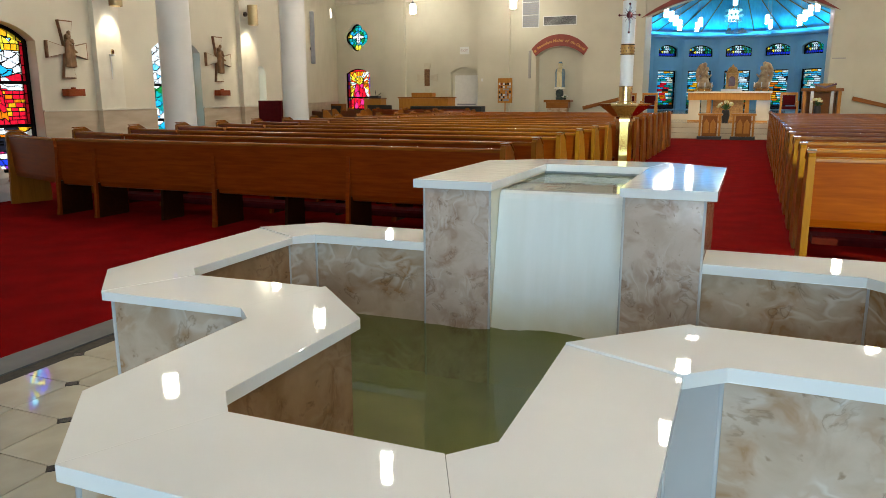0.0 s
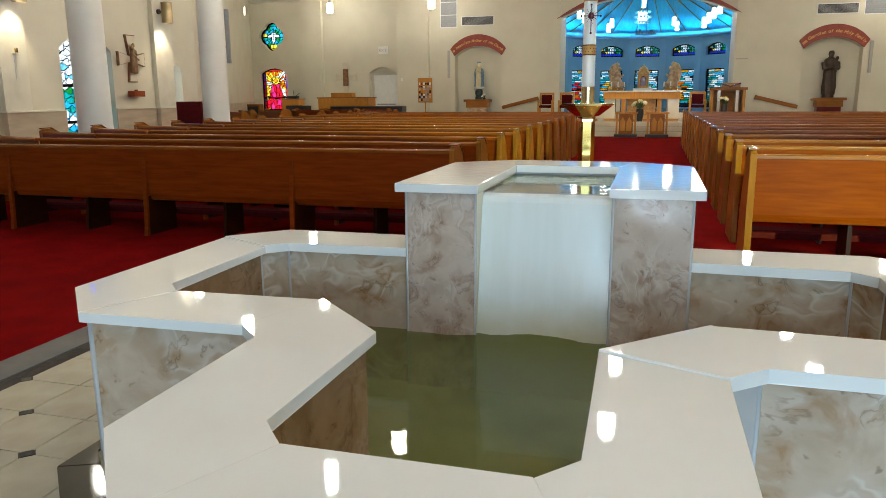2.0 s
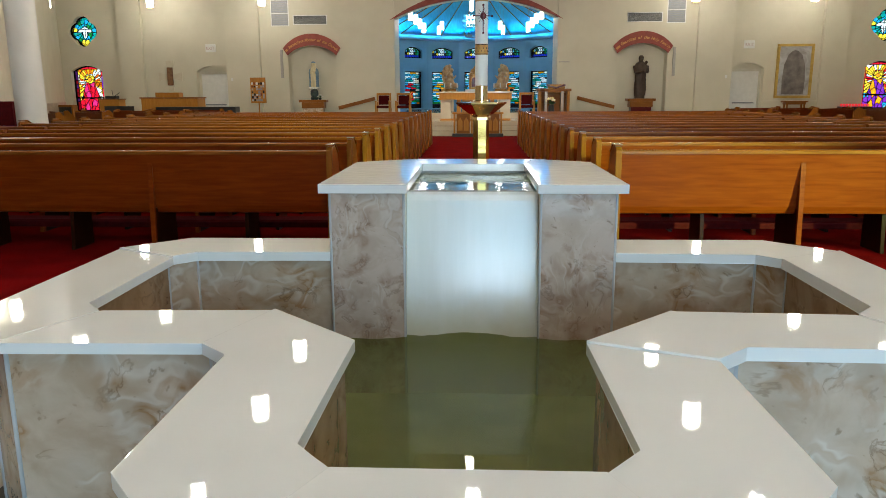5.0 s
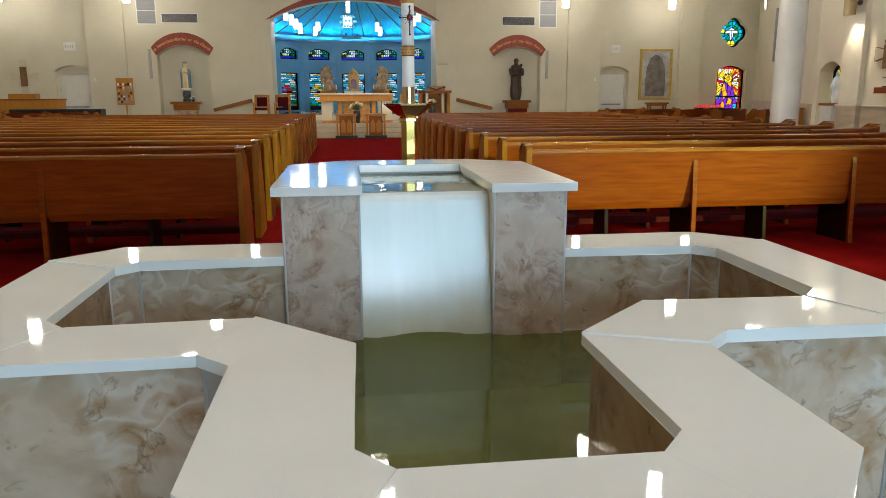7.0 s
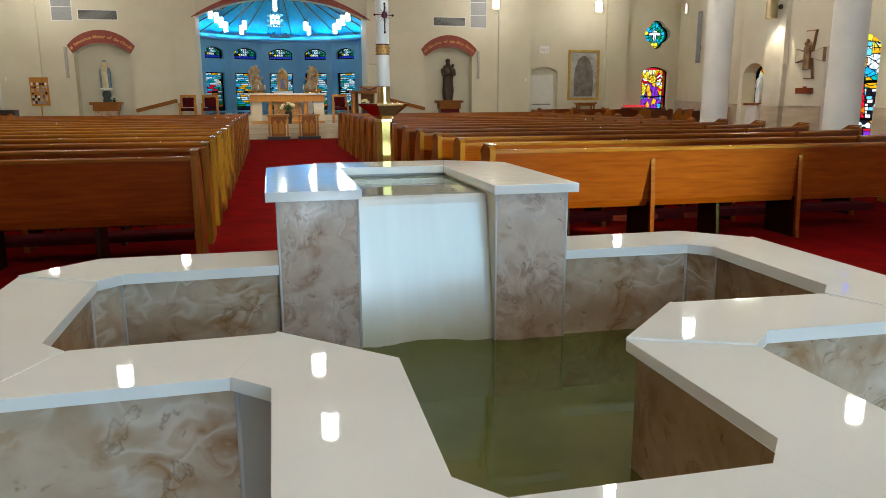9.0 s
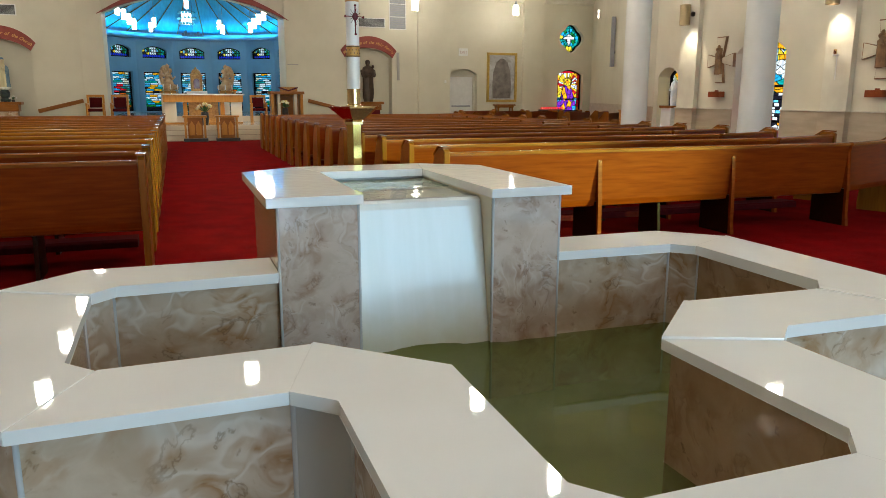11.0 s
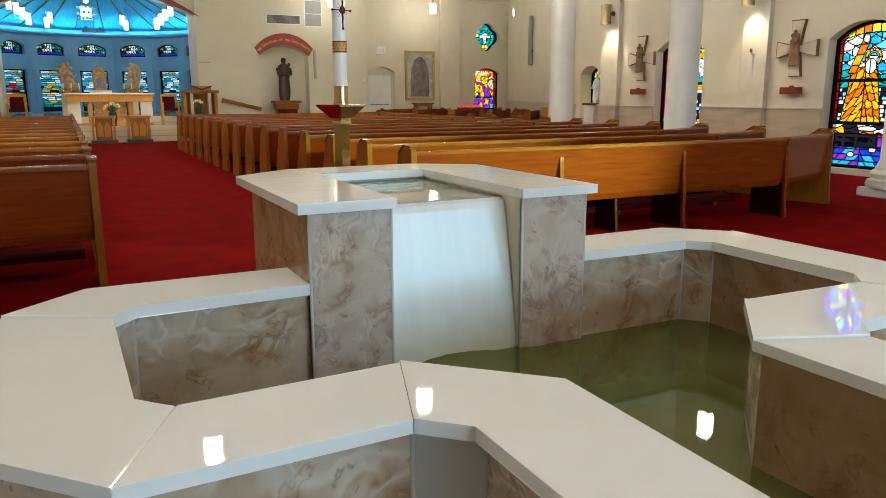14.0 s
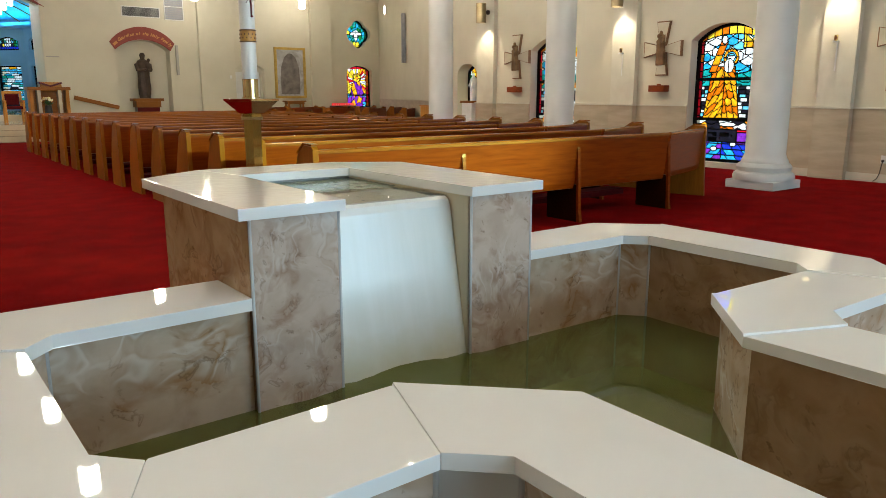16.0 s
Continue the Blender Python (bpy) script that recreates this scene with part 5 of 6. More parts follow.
def spot(x, y, z, side, lit=True):
    s = root("wall_spotlight", (x, y, z), "bronze cylinder spotlight on a short wall arm", "spotlight", "spotlights on the pilasters")
    bm = NB()
    lathe(bm, [(0.115, 0.0), (0.125, 0.003), (0.125, 0.455), (0.115, 0.46)], n=28)
    bmesh.ops.delete(bm, geom=[f for f in bm.faces if len(f.verts) > 4 and f.calc_center_median().z < 0.1], context='FACES_ONLY')
    part("can", bm, M_BRASSY, s)
    bm = NB()
    tube(bm, (side * 0.12, 0, 0.26), (side * 0.205, 0, 0.26), 0.018, 10)
    tube(bm, (side * 0.20, 0, 0.26), (side * 0.243, 0, 0.26), 0.055, 16)
    part("arm", bm, M_BRONZE, s)
    bm = NB()
    lathe(bm, [(0.001, 0.06), (0.07, 0.06), (0.07, 0.065)], n=20)
    part("bulb", bm, M_LAMP, s, "lit bulb")
    if lit:
        lamp("spot_light", 'SPOT', look((x, y, z + 0.03), (x + side * 0.19, y, z - 0.9)), 60, (1.0, 0.85, 0.60), 0.04, spot=82, blend=0.6)
    return s


def candle_bracket(x, y, side):
    c = root("candle_bracket", (x, y, 2.16), "small brass candle bracket on the pilaster", "sconce", "candle brackets on the pilasters")
    bm = NB()
    box(bm, -0.004, 0.004, -0.012, 0.012, -0.45, 0.0)
    box(bm, *sorted((0.0, -side * 0.09)), -0.04, 0.04, -0.012, 0.006, bevel=0.004)
    part("bracket", bm, M_WHITE, c)
    bm = NB()
    lathe(bm, [(0.015, 0.006), (0.03, 0.03), (0.03, 0.09), (0.02, 0.10)], (-side * 0.055, 0, 0), 14)
    part("holder", bm, M_GOLD, c, "brass holder")
    return c


M_MANTLE = mat("pale_blue_plaster", (0.10, 0.19, 0.29), 0.5, colour2=(0.19, 0.28, 0.33), scale=5)
M_GLOBE = mat("dark_globe_plaster", (0.012, 0.02, 0.035), 0.4, colour2=(0.04, 0.07, 0.05), scale=9)
M_EXIT = mat("faded_red_letter", (0.52, 0.36, 0.32), 0.5, colour2=(0.46, 0.30, 0.27), scale=9)
M_LETTER = mat("gold_letter_paint", (0.60, 0.30, 0.08), 0.5, colour2=(0.50, 0.24, 0.06), scale=9)
M_BRASSY = mat("aged_brass", (0.34, 0.26, 0.14), 0.3, 0.9, colour2=(0.28, 0.21, 0.11), scale=6)
for side in (-1, 1):
    rz = -90 if side > 0 else 90
    for y in (10.10, 14.25, 5.75 if side > 0 else 5.9):
        station(side * (HALF - 0.002), y, rz, "pale cross-shaped wall plaque with a carved wooden relief")
        shelf(side * (HALF - 0.027), y, rz)
    for y in (15.22, 11.02, 6.75):
        spot(side * (HALF - 0.12 - 0.245), y, 3.04, side)
    # unseen can, added only to house the pew fill light
    if side > 0:
        spot(PEW_FILL[0][0], PEW_FILL[0][1], PEW_FILL[0][2], side, False)
    for y in (11.02, 6.75):
        candle_bracket(side * (HALF - 0.121), y, side)

pl = root("statue_pedestal", (10.80, 16.02, 0), "white pedestal with a brown top before the window", "pedestal")
bm = NB()
box(bm, -0.17, 0.17, -0.20, 0.20, 0.101, 1.12, bevel=0.01)
part("body", bm, M_WHITE, pl)
bm = NB()
box(bm, -0.20, 0.20, -0.24, 0.24, 1.121, 1.18, bevel=0.008)
part("top", bm, M_OAKD, pl)
bm = NB()
draped(bm, [(0.13, 0.0), (0.13, 0.06), (0.14, 0.10), (0.13, 0.35), (0.14, 0.58), (0.11, 0.66), (0.05, 0.70), (0.06, 0.76), (0.03, 0.82)], 0.07, 8)
tube(bm, (-0.10, -0.03, 0.55), (-0.16, -0.08, 0.40), 0.035, 8, 0.025)
tube(bm, (-0.10, 0.03, 0.55), (-0.14, 0.10, 0.42), 0.035, 8, 0.025)
st = fuse(thing("statue", bm, M_STATUEW, "small white and pale blue statue on a pedestal", "statue"), 0.012)
st.matrix_basis = pose(10.83, 15.99, 1.181) @ Matrix.Diagonal((0.72, 0.72, 0.86, 1))

# tall slim speakers on the splayed walls
for side in (-1, 1):
    m = wall_frame((side * HALF, 16.75), (side * 16.8, FAR), -side)
    sp = root("wall_speaker", (0, 0, 0), "tall slim grey column speaker on the wall", "speaker", "column speakers")
    sp.matrix_basis = m @ Matrix.Translation((7.4 if side > 0 else 5.9, 0, 0))
    bm = NB()
    box(bm, -0.11, 0.11, -0.16, -0.03, 2.45, 4.15, bevel=0.02)
    part("cabinet", bm, M_GREY, sp)
    bm = NB()
    box(bm, -0.04, 0.04, -0.03, -0.001, 2.9, 3.0)
    part("bracket", bm, M_BLACK, sp)

# far wall: vents, exit signs, doors, niches, painting
for side in (-1, 1):
    v = root("wall_vent", (side * 6.55, FAR, 4.10), "long slatted wall vent with a pale rim", "vent", "wall vents")
    bm = NB()
    for a, b, c, d in ((-0.68, 0.68, 0, 0.03), (-0.68, 0.68, 0.34, 0.37), (-0.68, -0.65, 0.03, 0.34), (0.65, 0.68, 0.03, 0.34)):
        box(bm, a, b, -0.03, -0.002, c, d)
    part("frame", bm, M_WHITE, v)
    bm = NB()
    box(bm, -0.65, 0.65, -0.006, -0.002, 0.03, 0.34)
    part("backing", bm, M_BLACK, v)
    for i in range(8):
        bm = NB()
        box(bm, -0.649, 0.649, -0.026, -0.010, 0.045 + i * 0.036, 0.058 + i * 0.036)
        part("slat", bm, M_VENT, v)
    v = root("louvre_panel", (side * 7.75, FAR, 4.05), "tall grey louvred panel high on the wall", "vent", "louvred panels")
    bm = NB()
    for a, b, c, d in ((-0.36, 0.36, 0, 0.03), (-0.36, -0.33, 0.03, 1.5), (0.33, 0.36, 0.03, 1.5), (-0.33, 0.33, 0.48, 0.50), (-0.33, 0.33, 0.98, 1.0)):
        box(bm, a, b, -0.03, -0.002, c, d)
    part("frame", bm, M_WHITE, v)
    bm = NB()
    box(bm, -0.33, 0.33, -0.012, -0.002, 0.03, 1.5)
    part("backing", bm, M_VENT, v)
    for i in range(20):
        bm = NB()
        box(bm, -0.328, 0.328, -0.024, -0.013, 0.05 + i * 0.07, 0.085 + i * 0.07)
        part("slat", bm, M_GREY, v)
    e = root("exit_sign", (side * 10.6, FAR, 3.08), "white exit sign over the door", "sign", "exit signs")
    bm = NB()
    box(bm, -0.20, 0.20, -0.07, -0.002, 0, 0.30, bevel=0.01)
    part("case", bm, M_WHITE, e)
    tc = bpy.data.curves.new("exit_text", 'FONT')
    tc.body, tc.size, tc.align_x, tc.extrude = "EXIT", 0.16, 'CENTER', 0.002
    ob = new("lettering", tc)
    ob.data.materials.append(M_EXIT)
    ob.parent = e
    ob.matrix_basis = pose(0, -0.073, 0.09, 90, 0, 0)
    d = root("door", (side * 10.62, FAR + 0.30, 0), "pale grey door in an arched recess", "door", "doors of the far wall")
    bm = NB()
    box(bm, -0.54, 0.54, 0, 0.045, 0.01, 2.22, bevel=0.004)
    leaf = part("leaf", bm, M_WHITE, d)
    bm = NB()
    for a, b, c, q in ((-0.628, -0.545, 0, 2.32), (0.545, 0.628, 0, 2.32), (-0.545, 0.545, 2.225, 2.32)):
        box(bm, a, b, -0.03, 0.05, c, q)
    part("door_frame", bm, M_TRIMW, d)
    bm = NB()
    prism(bm, [(-0.628, 2.322)] + arch_pts(-0.628, 0.628, 2.33, 2.548) + [(0.628, 2.322)], 0.0, 0.05, "xz")
    part("arch_infill", bm, M_WALL, d)
    bm = NB()
    box(bm, -0.42, 0.42, -0.05, -0.012, 0.98, 1.03, bevel=0.008)
    part("push_bar", bm, M_GREY, leaf, "grey push bar")
    t = root("wall_switch", (side * 9.75, FAR - 0.181, 1.95), "small white wall thermostat plate", "switch")
    bm = NB()
    box(bm, -0.04, 0.04, -0.02, 0, 0, 0.12, bevel=0.005)
    part("plate", bm, M_WHITE, t)
    # red arch band over the niche
    a_in, a_out = arch_pts(side * 6.525 - 0.98, side * 6.525 + 0.98, 2.93, 3.31, 20), arch_pts(side * 6.525 - 1.15, side * 6.525 + 1.15, 3.20, 3.76, 20)
    band = root("niche_arch", (0, FAR, 0), "terracotta red arch band with gold lettering over the niche", "arch", "niche arches")
    bm = NB()
    prism(bm, a_in + a_out[::-1], -0.07, -0.002, "xz")
    part("band", bm, M_RED, band)
    words = "# Immaculate Mother of the Church" if side < 0 else "## Guardian of the Holy Family"
    mid = arch_pts(side * 6.525 - 1.0, side * 6.525 + 1.0, 3.10, 3.49, 200)
    for i, ch in enumerate(words):
        k = (i + 0.5) / len(words)
        x, z = mid[int(k * 200)]
        slope = math.atan2(mid[min(200, int(k * 200) + 2)][1] - mid[int(k * 200) - 2][1], mid[min(200, int(k * 200) + 2)][0] - mid[int(k * 200) - 2][0])
        if ch == " ":
            continue
        if ch == "#":
            bm = NB()
            box(bm, -0.05, 0.045, -0.004, 0.0, -0.02, 0.07)
            ob = part("bar", bm, M_LETTER, band)
        else:
            tc = bpy.data.curves.new("letter", 'FONT')
            tc.body, tc.size, tc.align_x = ch, 0.155, 'CENTER'
            tc.extrude, tc.offset, tc.shear = 0.002, 0.004, 0.25
            ob = new("letter", tc)
            ob.data.materials.append(M_LETTER)
            ob.parent = band
        ob.matrix_basis = pose(x, -0.074, z - 0.02) @ Matrix.Rotation(-slope, 4, 'Y') @ (pose(0, 0, 0, 90, 0, 0) if ch != "#" else Matrix())
    # pedestal and statue
    pd = root("niche_table", (side * 6.55, FAR + 0.12, 0), "wooden niche table with a red lower front", "table", "niche tables")
    bm = NB()
    box(bm, -0.55, 0.55, -0.28, 0.24, 1.09, 1.19, bevel=0.01)
    box(bm, -0.45, 0.45, -0.24, 0.22, 0.86, 1.09, bevel=0.008)
    part("tabletop", bm, M_OAKD, pd)
    bm = NB()
    box(bm, -0.40, 0.40, -0.20, 0.18, 0.0, 0.86)
    part("front_panel", bm, M_DARKRED if side > 0 else M_MARBLE, pd)
    bm = NB()
    if side < 0:
        lathe(bm, [(0.0, 0.0), (0.15, 0.0), (0.16, 0.08), (0.12, 0.13), (0.16, 0.22), (0.155, 0.34), (0.09, 0.43), (0.0, 0.45)], n=28)
        for i in range(11):
            blob(bm, (0.19 * math.cos(i * 0.571), 0.14 * math.sin(i * 0.571), 0.46 + 0.02 * math.sin(i * 2.0)), (0.06, 0.055, 0.045), i, 2)
        draped(bm, [(0.10, 0.40), (0.17, 0.44), (0.20, 0.50), (0.185, 0.70), (0.19, 0.92), (0.205, 1.08), (0.175, 1.20), (0.085, 1.27), (0.075, 1.30), (0.098, 1.38), (0.094, 1.45), (0.05, 1.51)], 0.07, 9)
        tube(bm, (-0.15, -0.08, 1.02), (-0.01, -0.19, 1.14), 0.055, 8, 0.035)
        tube(bm, (0.15, -0.08, 1.02), (0.01, -0.19, 1.14), 0.055, 8, 0.035)
        tube(bm, (0, -0.18, 1.10), (0, -0.185, 1.22), 0.032, 8, 0.015)
    else:
        draped(bm, [(0.20, 0.0), (0.20, 0.10), (0.22, 0.13), (0.23, 0.40), (0.205, 0.80), (0.225, 1.10), (0.25, 1.24), (0.20, 1.36), (0.085, 1.43), (0.075, 1.46), (0.10, 1.53), (0.10, 1.60), (0.06, 1.66)], 0.08, 8)
        blob(bm, (0.0, -0.09, 1.47), (0.06, 0.05, 0.08), 5, 2)
        blob(bm, (0.14, -0.17, 1.16), (0.10, 0.08, 0.17), 6, 2)
        blob(bm, (0.17, -0.17, 1.39), (0.058, 0.058, 0.07), 3, 2)
        tube(bm, (-0.24, 0.0, 1.25), (-0.22, -0.10, 1.00), 0.075, 10, 0.06)
        tube(bm, (-0.22, -0.10, 1.00), (0.06, -0.22, 1.06), 0.06, 10, 0.04)
        tube(bm, (0.24, 0.0, 1.25), (0.26, -0.10, 1.02), 0.075, 10, 0.06)
        tube(bm, (0.26, -0.10, 1.02), (0.10, -0.22, 1.04), 0.06, 10, 0.04)
    st = thing("statue", bm, [M_STATUE, M_MANTLE, M_GLOBE, M_PETALW] if side < 0 else M_BRONZE, "cream and pale blue painted plaster statue on a dark globe" if side < 0 else "dark bronze-brown statue in a niche", "statue")
    fuse(st, 0.016)
    if side < 0:
        for f in st.data.polygons:
            c = f.center
            f.material_index = 2 if c.z < 0.415 else 3 if c.z < 0.51 else 1 if (abs(c.x) > 0.105 or c.y > 0.0 or c.z > 1.44) else 0
    st.matrix_basis = pose(side * 6.52, FAR + 0.16, 1.191)
    sl = root("slim_speaker", (side * 7.74, FAR, 2.05), "very slim pale grey speaker beside the niche", "speaker", "slim speakers")
    bm = NB()
    box(bm, -0.05, 0.05, -0.10, -0.02, 0, 1.10, bevel=0.012)
    part("cabinet", bm, M_SLIM, sl)
    bm = NB()
    box(bm, -0.02, 0.02, -0.02, -0.001, 0.5, 0.6)
    part("bracket", bm, M_GREY, sl)
    # rails and their low walls
    r = root("handrail", (0, FAR, 0), "sloping oak handrail along the wall", "handrail", "handrails by the chancel")
    m2 = Matrix.Translation((side * 4.02, 0, 1.25)) @ Matrix.Rotation(side * radians(14.0), 4, 'Y')
    bm = NB()
    box(bm, *sorted((0, side * 1.52)), -0.17, -0.08, -0.09, 0.05, m2, bevel=0.015)
    part("rail", bm, M_OAKD, r)
    for k in (0.2, 1.3):
        bm = NB()
        tube(bm, m2 @ Vector((side * k, -0.09, -0.02)), m2 @ Vector((side * k, -0.002, -0.02)), 0.02, 8)
        part("bracket", bm, M_BRONZE, r)

pb = root("wall_plate", (3.47, FAR - 0.121, 2.61), "narrow dim metal plate on the pier", "plate")
bm = NB()
box(bm, -0.21, 0.21, -0.015, 0.0, -0.02, 0.02, bevel=0.004)
part("bar", bm, M_SLIM, pb)

# outlet with a plugged-in cord by the east pilaster
ol = root("wall_outlet", (HALF - 0.026, 5.9, 0.36), "white wall outlet with a hanging black cord", "outlet")
bm = NB()
box(bm, -0.012, 0.0, -0.04, 0.04, -0.06, 0.06, bevel=0.004)
part("plate", bm, M_WHITE, ol)
bm = NB()
box(bm, -0.045, -0.013, -0.016, 0.016, -0.04, -0.005, bevel=0.004)
pts = [(-0.03, 0, -0.03), (-0.05, 0.01, -0.12), (-0.03, 0.03, -0.22), (-0.06, 0.05, -0.30), (-0.10, 0.09, -0.34)]
for p, q in zip(pts, pts[1:]):
    tube(bm, p, q, 0.006, 6)
part("cord", bm, M_BLACK, ol)

# polished black stone border round the corner of the font, mitred at its corner
sb = root("stone_border", (-1.5, 2.0, 0.0135), "polished black stone border on the tiles beside the font", "stone border")
for outline in ([(-1.655, 2.048), (-1.509, 2.108), (-1.60, 2.195), (-1.60, 2.33), (-1.655, 2.33)],
                [(-1.653, 2.043), (-1.25, 1.64), (-1.25, 1.945), (-1.348, 1.95), (-1.507, 2.104)]):
    bm = NB()
    prism(bm, [(x + 1.5, y - 2.0) for x, y in outline], 0.0, 0.0085, bevel=0.0015)
    part("slab", bm, M_MAT, sb)

# ---- far wall things ----
pt = root("painting", (12.39, FAR, 1.18), "tall framed picture with a dim plain panel under glass", "painting")
bm = NB()
for a, b, c, d in ((-0.70, 0.70, 0, 0.10), (-0.70, 0.70, 1.96, 2.06), (-0.70, -0.60, 0.10, 1.96), (0.60, 0.70, 0.10, 1.96)):
    box(bm, a, b, -0.08, -0.002, c, d, bevel=0.012)
part("frame", bm, mat("gold_paint", (0.62, 0.42, 0.10), 0.4, 0.4, colour2=(0.5, 0.32, 0.07), scale=8), pt, "gold picture frame")
bm = NB()
box(bm, -0.60, 0.60, -0.03, -0.002, 0.10, 1.96)
part("panel", bm, M_PICT, pt)
bm = NB()
lathe(bm, [(0.42, 0.0), (0.44, 0.5), (0.40, 1.1), (0.26, 1.5), (0.10, 1.64), (0.02, 1.66)], (0, 0, 0), 16, 1.0, 0.02)
for v in bm.verts:
    v.co = Vector((v.co.x, v.co.y - 0.034, v.co.z + 0.16))
part("dark_shape", bm, mat("dim_pigment", (0.13, 0.11, 0.11), 0.4, colour2=(0.24, 0.22, 0.20), scale=4, coat=0.5), pt)
tb = root("side_table", (12.4, FAR - 0.3, 0), "small wooden table under the picture", "table")
bm = NB()
box(bm, -0.45, 0.45, -0.2, 0.2, 1.02, 1.08, bevel=0.01)
box(bm, -0.38, 0.38, -0.16, 0.16, 0.94, 1.02)
part("tabletop", bm, M_OAKD, tb)
for x in (-0.33, 0.33):
    for y in (-0.13, 0.13):
        bm = NB()
        box(bm, x - 0.03, x + 0.03, y - 0.03, y + 0.03, 0, 0.94)
        part("leg", bm, M_OAKD, tb)
vt = root("votive_stand", (14.6, FAR - 0.5, 0), "low stand with rows of red votive glasses", "stand")
bm = NB()
box(bm, -0.55, 0.55, -0.2, 0.2, 0.70, 0.86, bevel=0.01)
box(bm, -0.5, 0.5, -0.16, 0.16, 0, 0.70)
part("stand", bm, M_BLACK, vt)
for i in range(9):
    for j in range(2):
        bm = NB()
        lathe(bm, [(0.03, 0), (0.045, 0.10)], (-0.45 + 0.112 * i, -0.1 + 0.2 * j, 0.861 + 0.0 * j), 10)
        part("votive_glass", bm, (bpy.data.materials.get("votive_red") or glow("votive_red", (0.9, 0.05, 0.06), 0.8)), vt, "lit red votive glass")

cr = root("wall_cross", (-12.32, FAR - 0.001, 2.13), "pale cross-shaped plaque with a carved wooden relief, far wall", "cross", "crosses along the walls")
for pts in ([(-0.07, 0.05), (0.07, 0.05), (0.17, 0.62), (-0.17, 0.62)], [(-0.13, -0.6), (0.13, -0.6), (0.07, -0.05), (-0.07, -0.05)], [(0.05, -0.07), (0.48, -0.17), (0.48, 0.17), (0.05, 0.07)], [(-0.48, -0.17), (-0.05, -0.07), (-0.05, 0.07), (-0.48, 0.17)]):
    bm = NB()
    prism(bm, pts, -0.035, -0.002, "xz")
    part("arm", bm, M_CROSS, cr)
bm = NB()
box(bm, -0.12, 0.12, -0.09, -0.037, -0.35, 0.36, bevel=0.03)
part("relief", bm, M_CARVED, cr)

og = root("console", (-11.05, 27.0, 0), "oak organ console with a bench top", "organ")
bm = NB()
box(bm, -1.22, 0.88, 0, 0.8, 0, 1.27, bevel=0.01)
part("body", bm, M_OAK, og)
bm = NB()
box(bm, -1.26, 0.92, -0.04, 0.84, 1.271, 1.32, bevel=0.01)
part("top", bm, M_OAKD, og)
bm = NB()
box(bm, -0.76, 0.12, 0.2, 0.6, 1.321, 1.49, bevel=0.01)
part("music_stand", bm, M_OAK, og)
pn = root("keyboard_piano", (-10.0, 26.3, 0), "black digital piano on a stand", "piano")
bm = NB()
box(bm, -1.45, 1.45, 0, 0.5, 0.72, 0.98, bevel=0.015)
part("body", bm, M_BLACK, pn)
for x in (-1.3, 1.3):
    bm = NB()
    box(bm, x - 0.03, x + 0.03, 0.05, 0.45, 0, 0.72)
    part("leg", bm, M_BLACK, pn)
kt = root("side_cabinet", (-13.3, 27.0, 0), "low oak cabinet with black gear on top", "cabinet")
bm = NB()
box(bm, -0.55, 0.20, 0, 0.5, 0, 1.24, bevel=0.01)
part("body", bm, M_OAK, kt)
bm = NB()
box(bm, -0.58, 0.23, -0.03, 0.53, 1.241, 1.275, bevel=0.006)
part("top", bm, M_OAKD, kt)
bx = root("loudspeaker", (-15.15, 27.0, 0), "small dark loudspeaker box on the floor", "speaker")
bm = NB()
box(bm, -0.28, 0.28, 0, 0.35, 0, 1.06, bevel=0.015)
part("cabinet", bm, M_OAKD, bx)
bm = NB()
box(bm, -0.23, 0.23, -0.02, -0.001, 0.08, 0.98, bevel=0.008)
part("grille", bm, M_BLACK, bx)
ta = root("tape_deck", (-13.45, 27.2, 1.276), "black music gear on the oak cabinet", "equipment")
bm = NB()
box(bm, -0.2, 0.22, -0.12, 0.12, 0, 0.10, bevel=0.01)
part("case", bm, M_BLACK, ta)
bm = NB()
tube(bm, (0.05, 0, 0.10), (0.02, 0, 0.32), 0.012, 8)
tube(bm, (0.12, 0, 0.10), (0.30, 0, 0.22), 0.012, 8)
part("arm", bm, M_BLACK, ta)
for x, y, rz, nm in ((-12.9, 26.2, 10, "music_stand"), (-12.35, 25.9, -12, "music_stand")):
    ms = root(nm, (x, y, 0), "black folding music stand", "music stand", "music stands", rz)
    bm = NB()
    box(bm, -0.34, 0.34, -0.01, 0.01, 0.68, 1.02, Matrix.Rotation(radians(0), 4, 'X'))
    part("desk", bm, M_BLACK, ms)
    bm = NB()
    tube(bm, (0, 0.02, 0.25), (0, 0.02, 0.72), 0.015, 8)
    part("pole", bm, M_BLACK, ms)
    for a in (0, 120, 240):
        bm = NB()
        tube(bm, (0, 0.02, 0.30), (0.28 * math.cos(radians(a)), 0.02 + 0.28 * math.sin(radians(a)), 0.01), 0.01, 6)
        part("leg", bm, M_BLACK, ms)
cb = root("red_screen", (-9.17, 14.0, 0), "dark red upright screen by the side aisle", "screen")
bm = NB()
box(bm, -0.30, 0.30, -0.04, 0.04, 0.06, 1.28, bevel=0.008)
part("panel", bm, M_REDFAB, cb)
for x in (-0.24, 0.24):
    bm = NB()
    box(bm, x - 0.03, x + 0.03, -0.2, 0.2, 0, 0.06, bevel=0.006)
    part("foot", bm, M_BLACK, cb)
cb2 = root("oak_cabinet", (10.75, 17.7, 0), "plain oak cabinet by the side wall", "cabinet")
bm = NB()
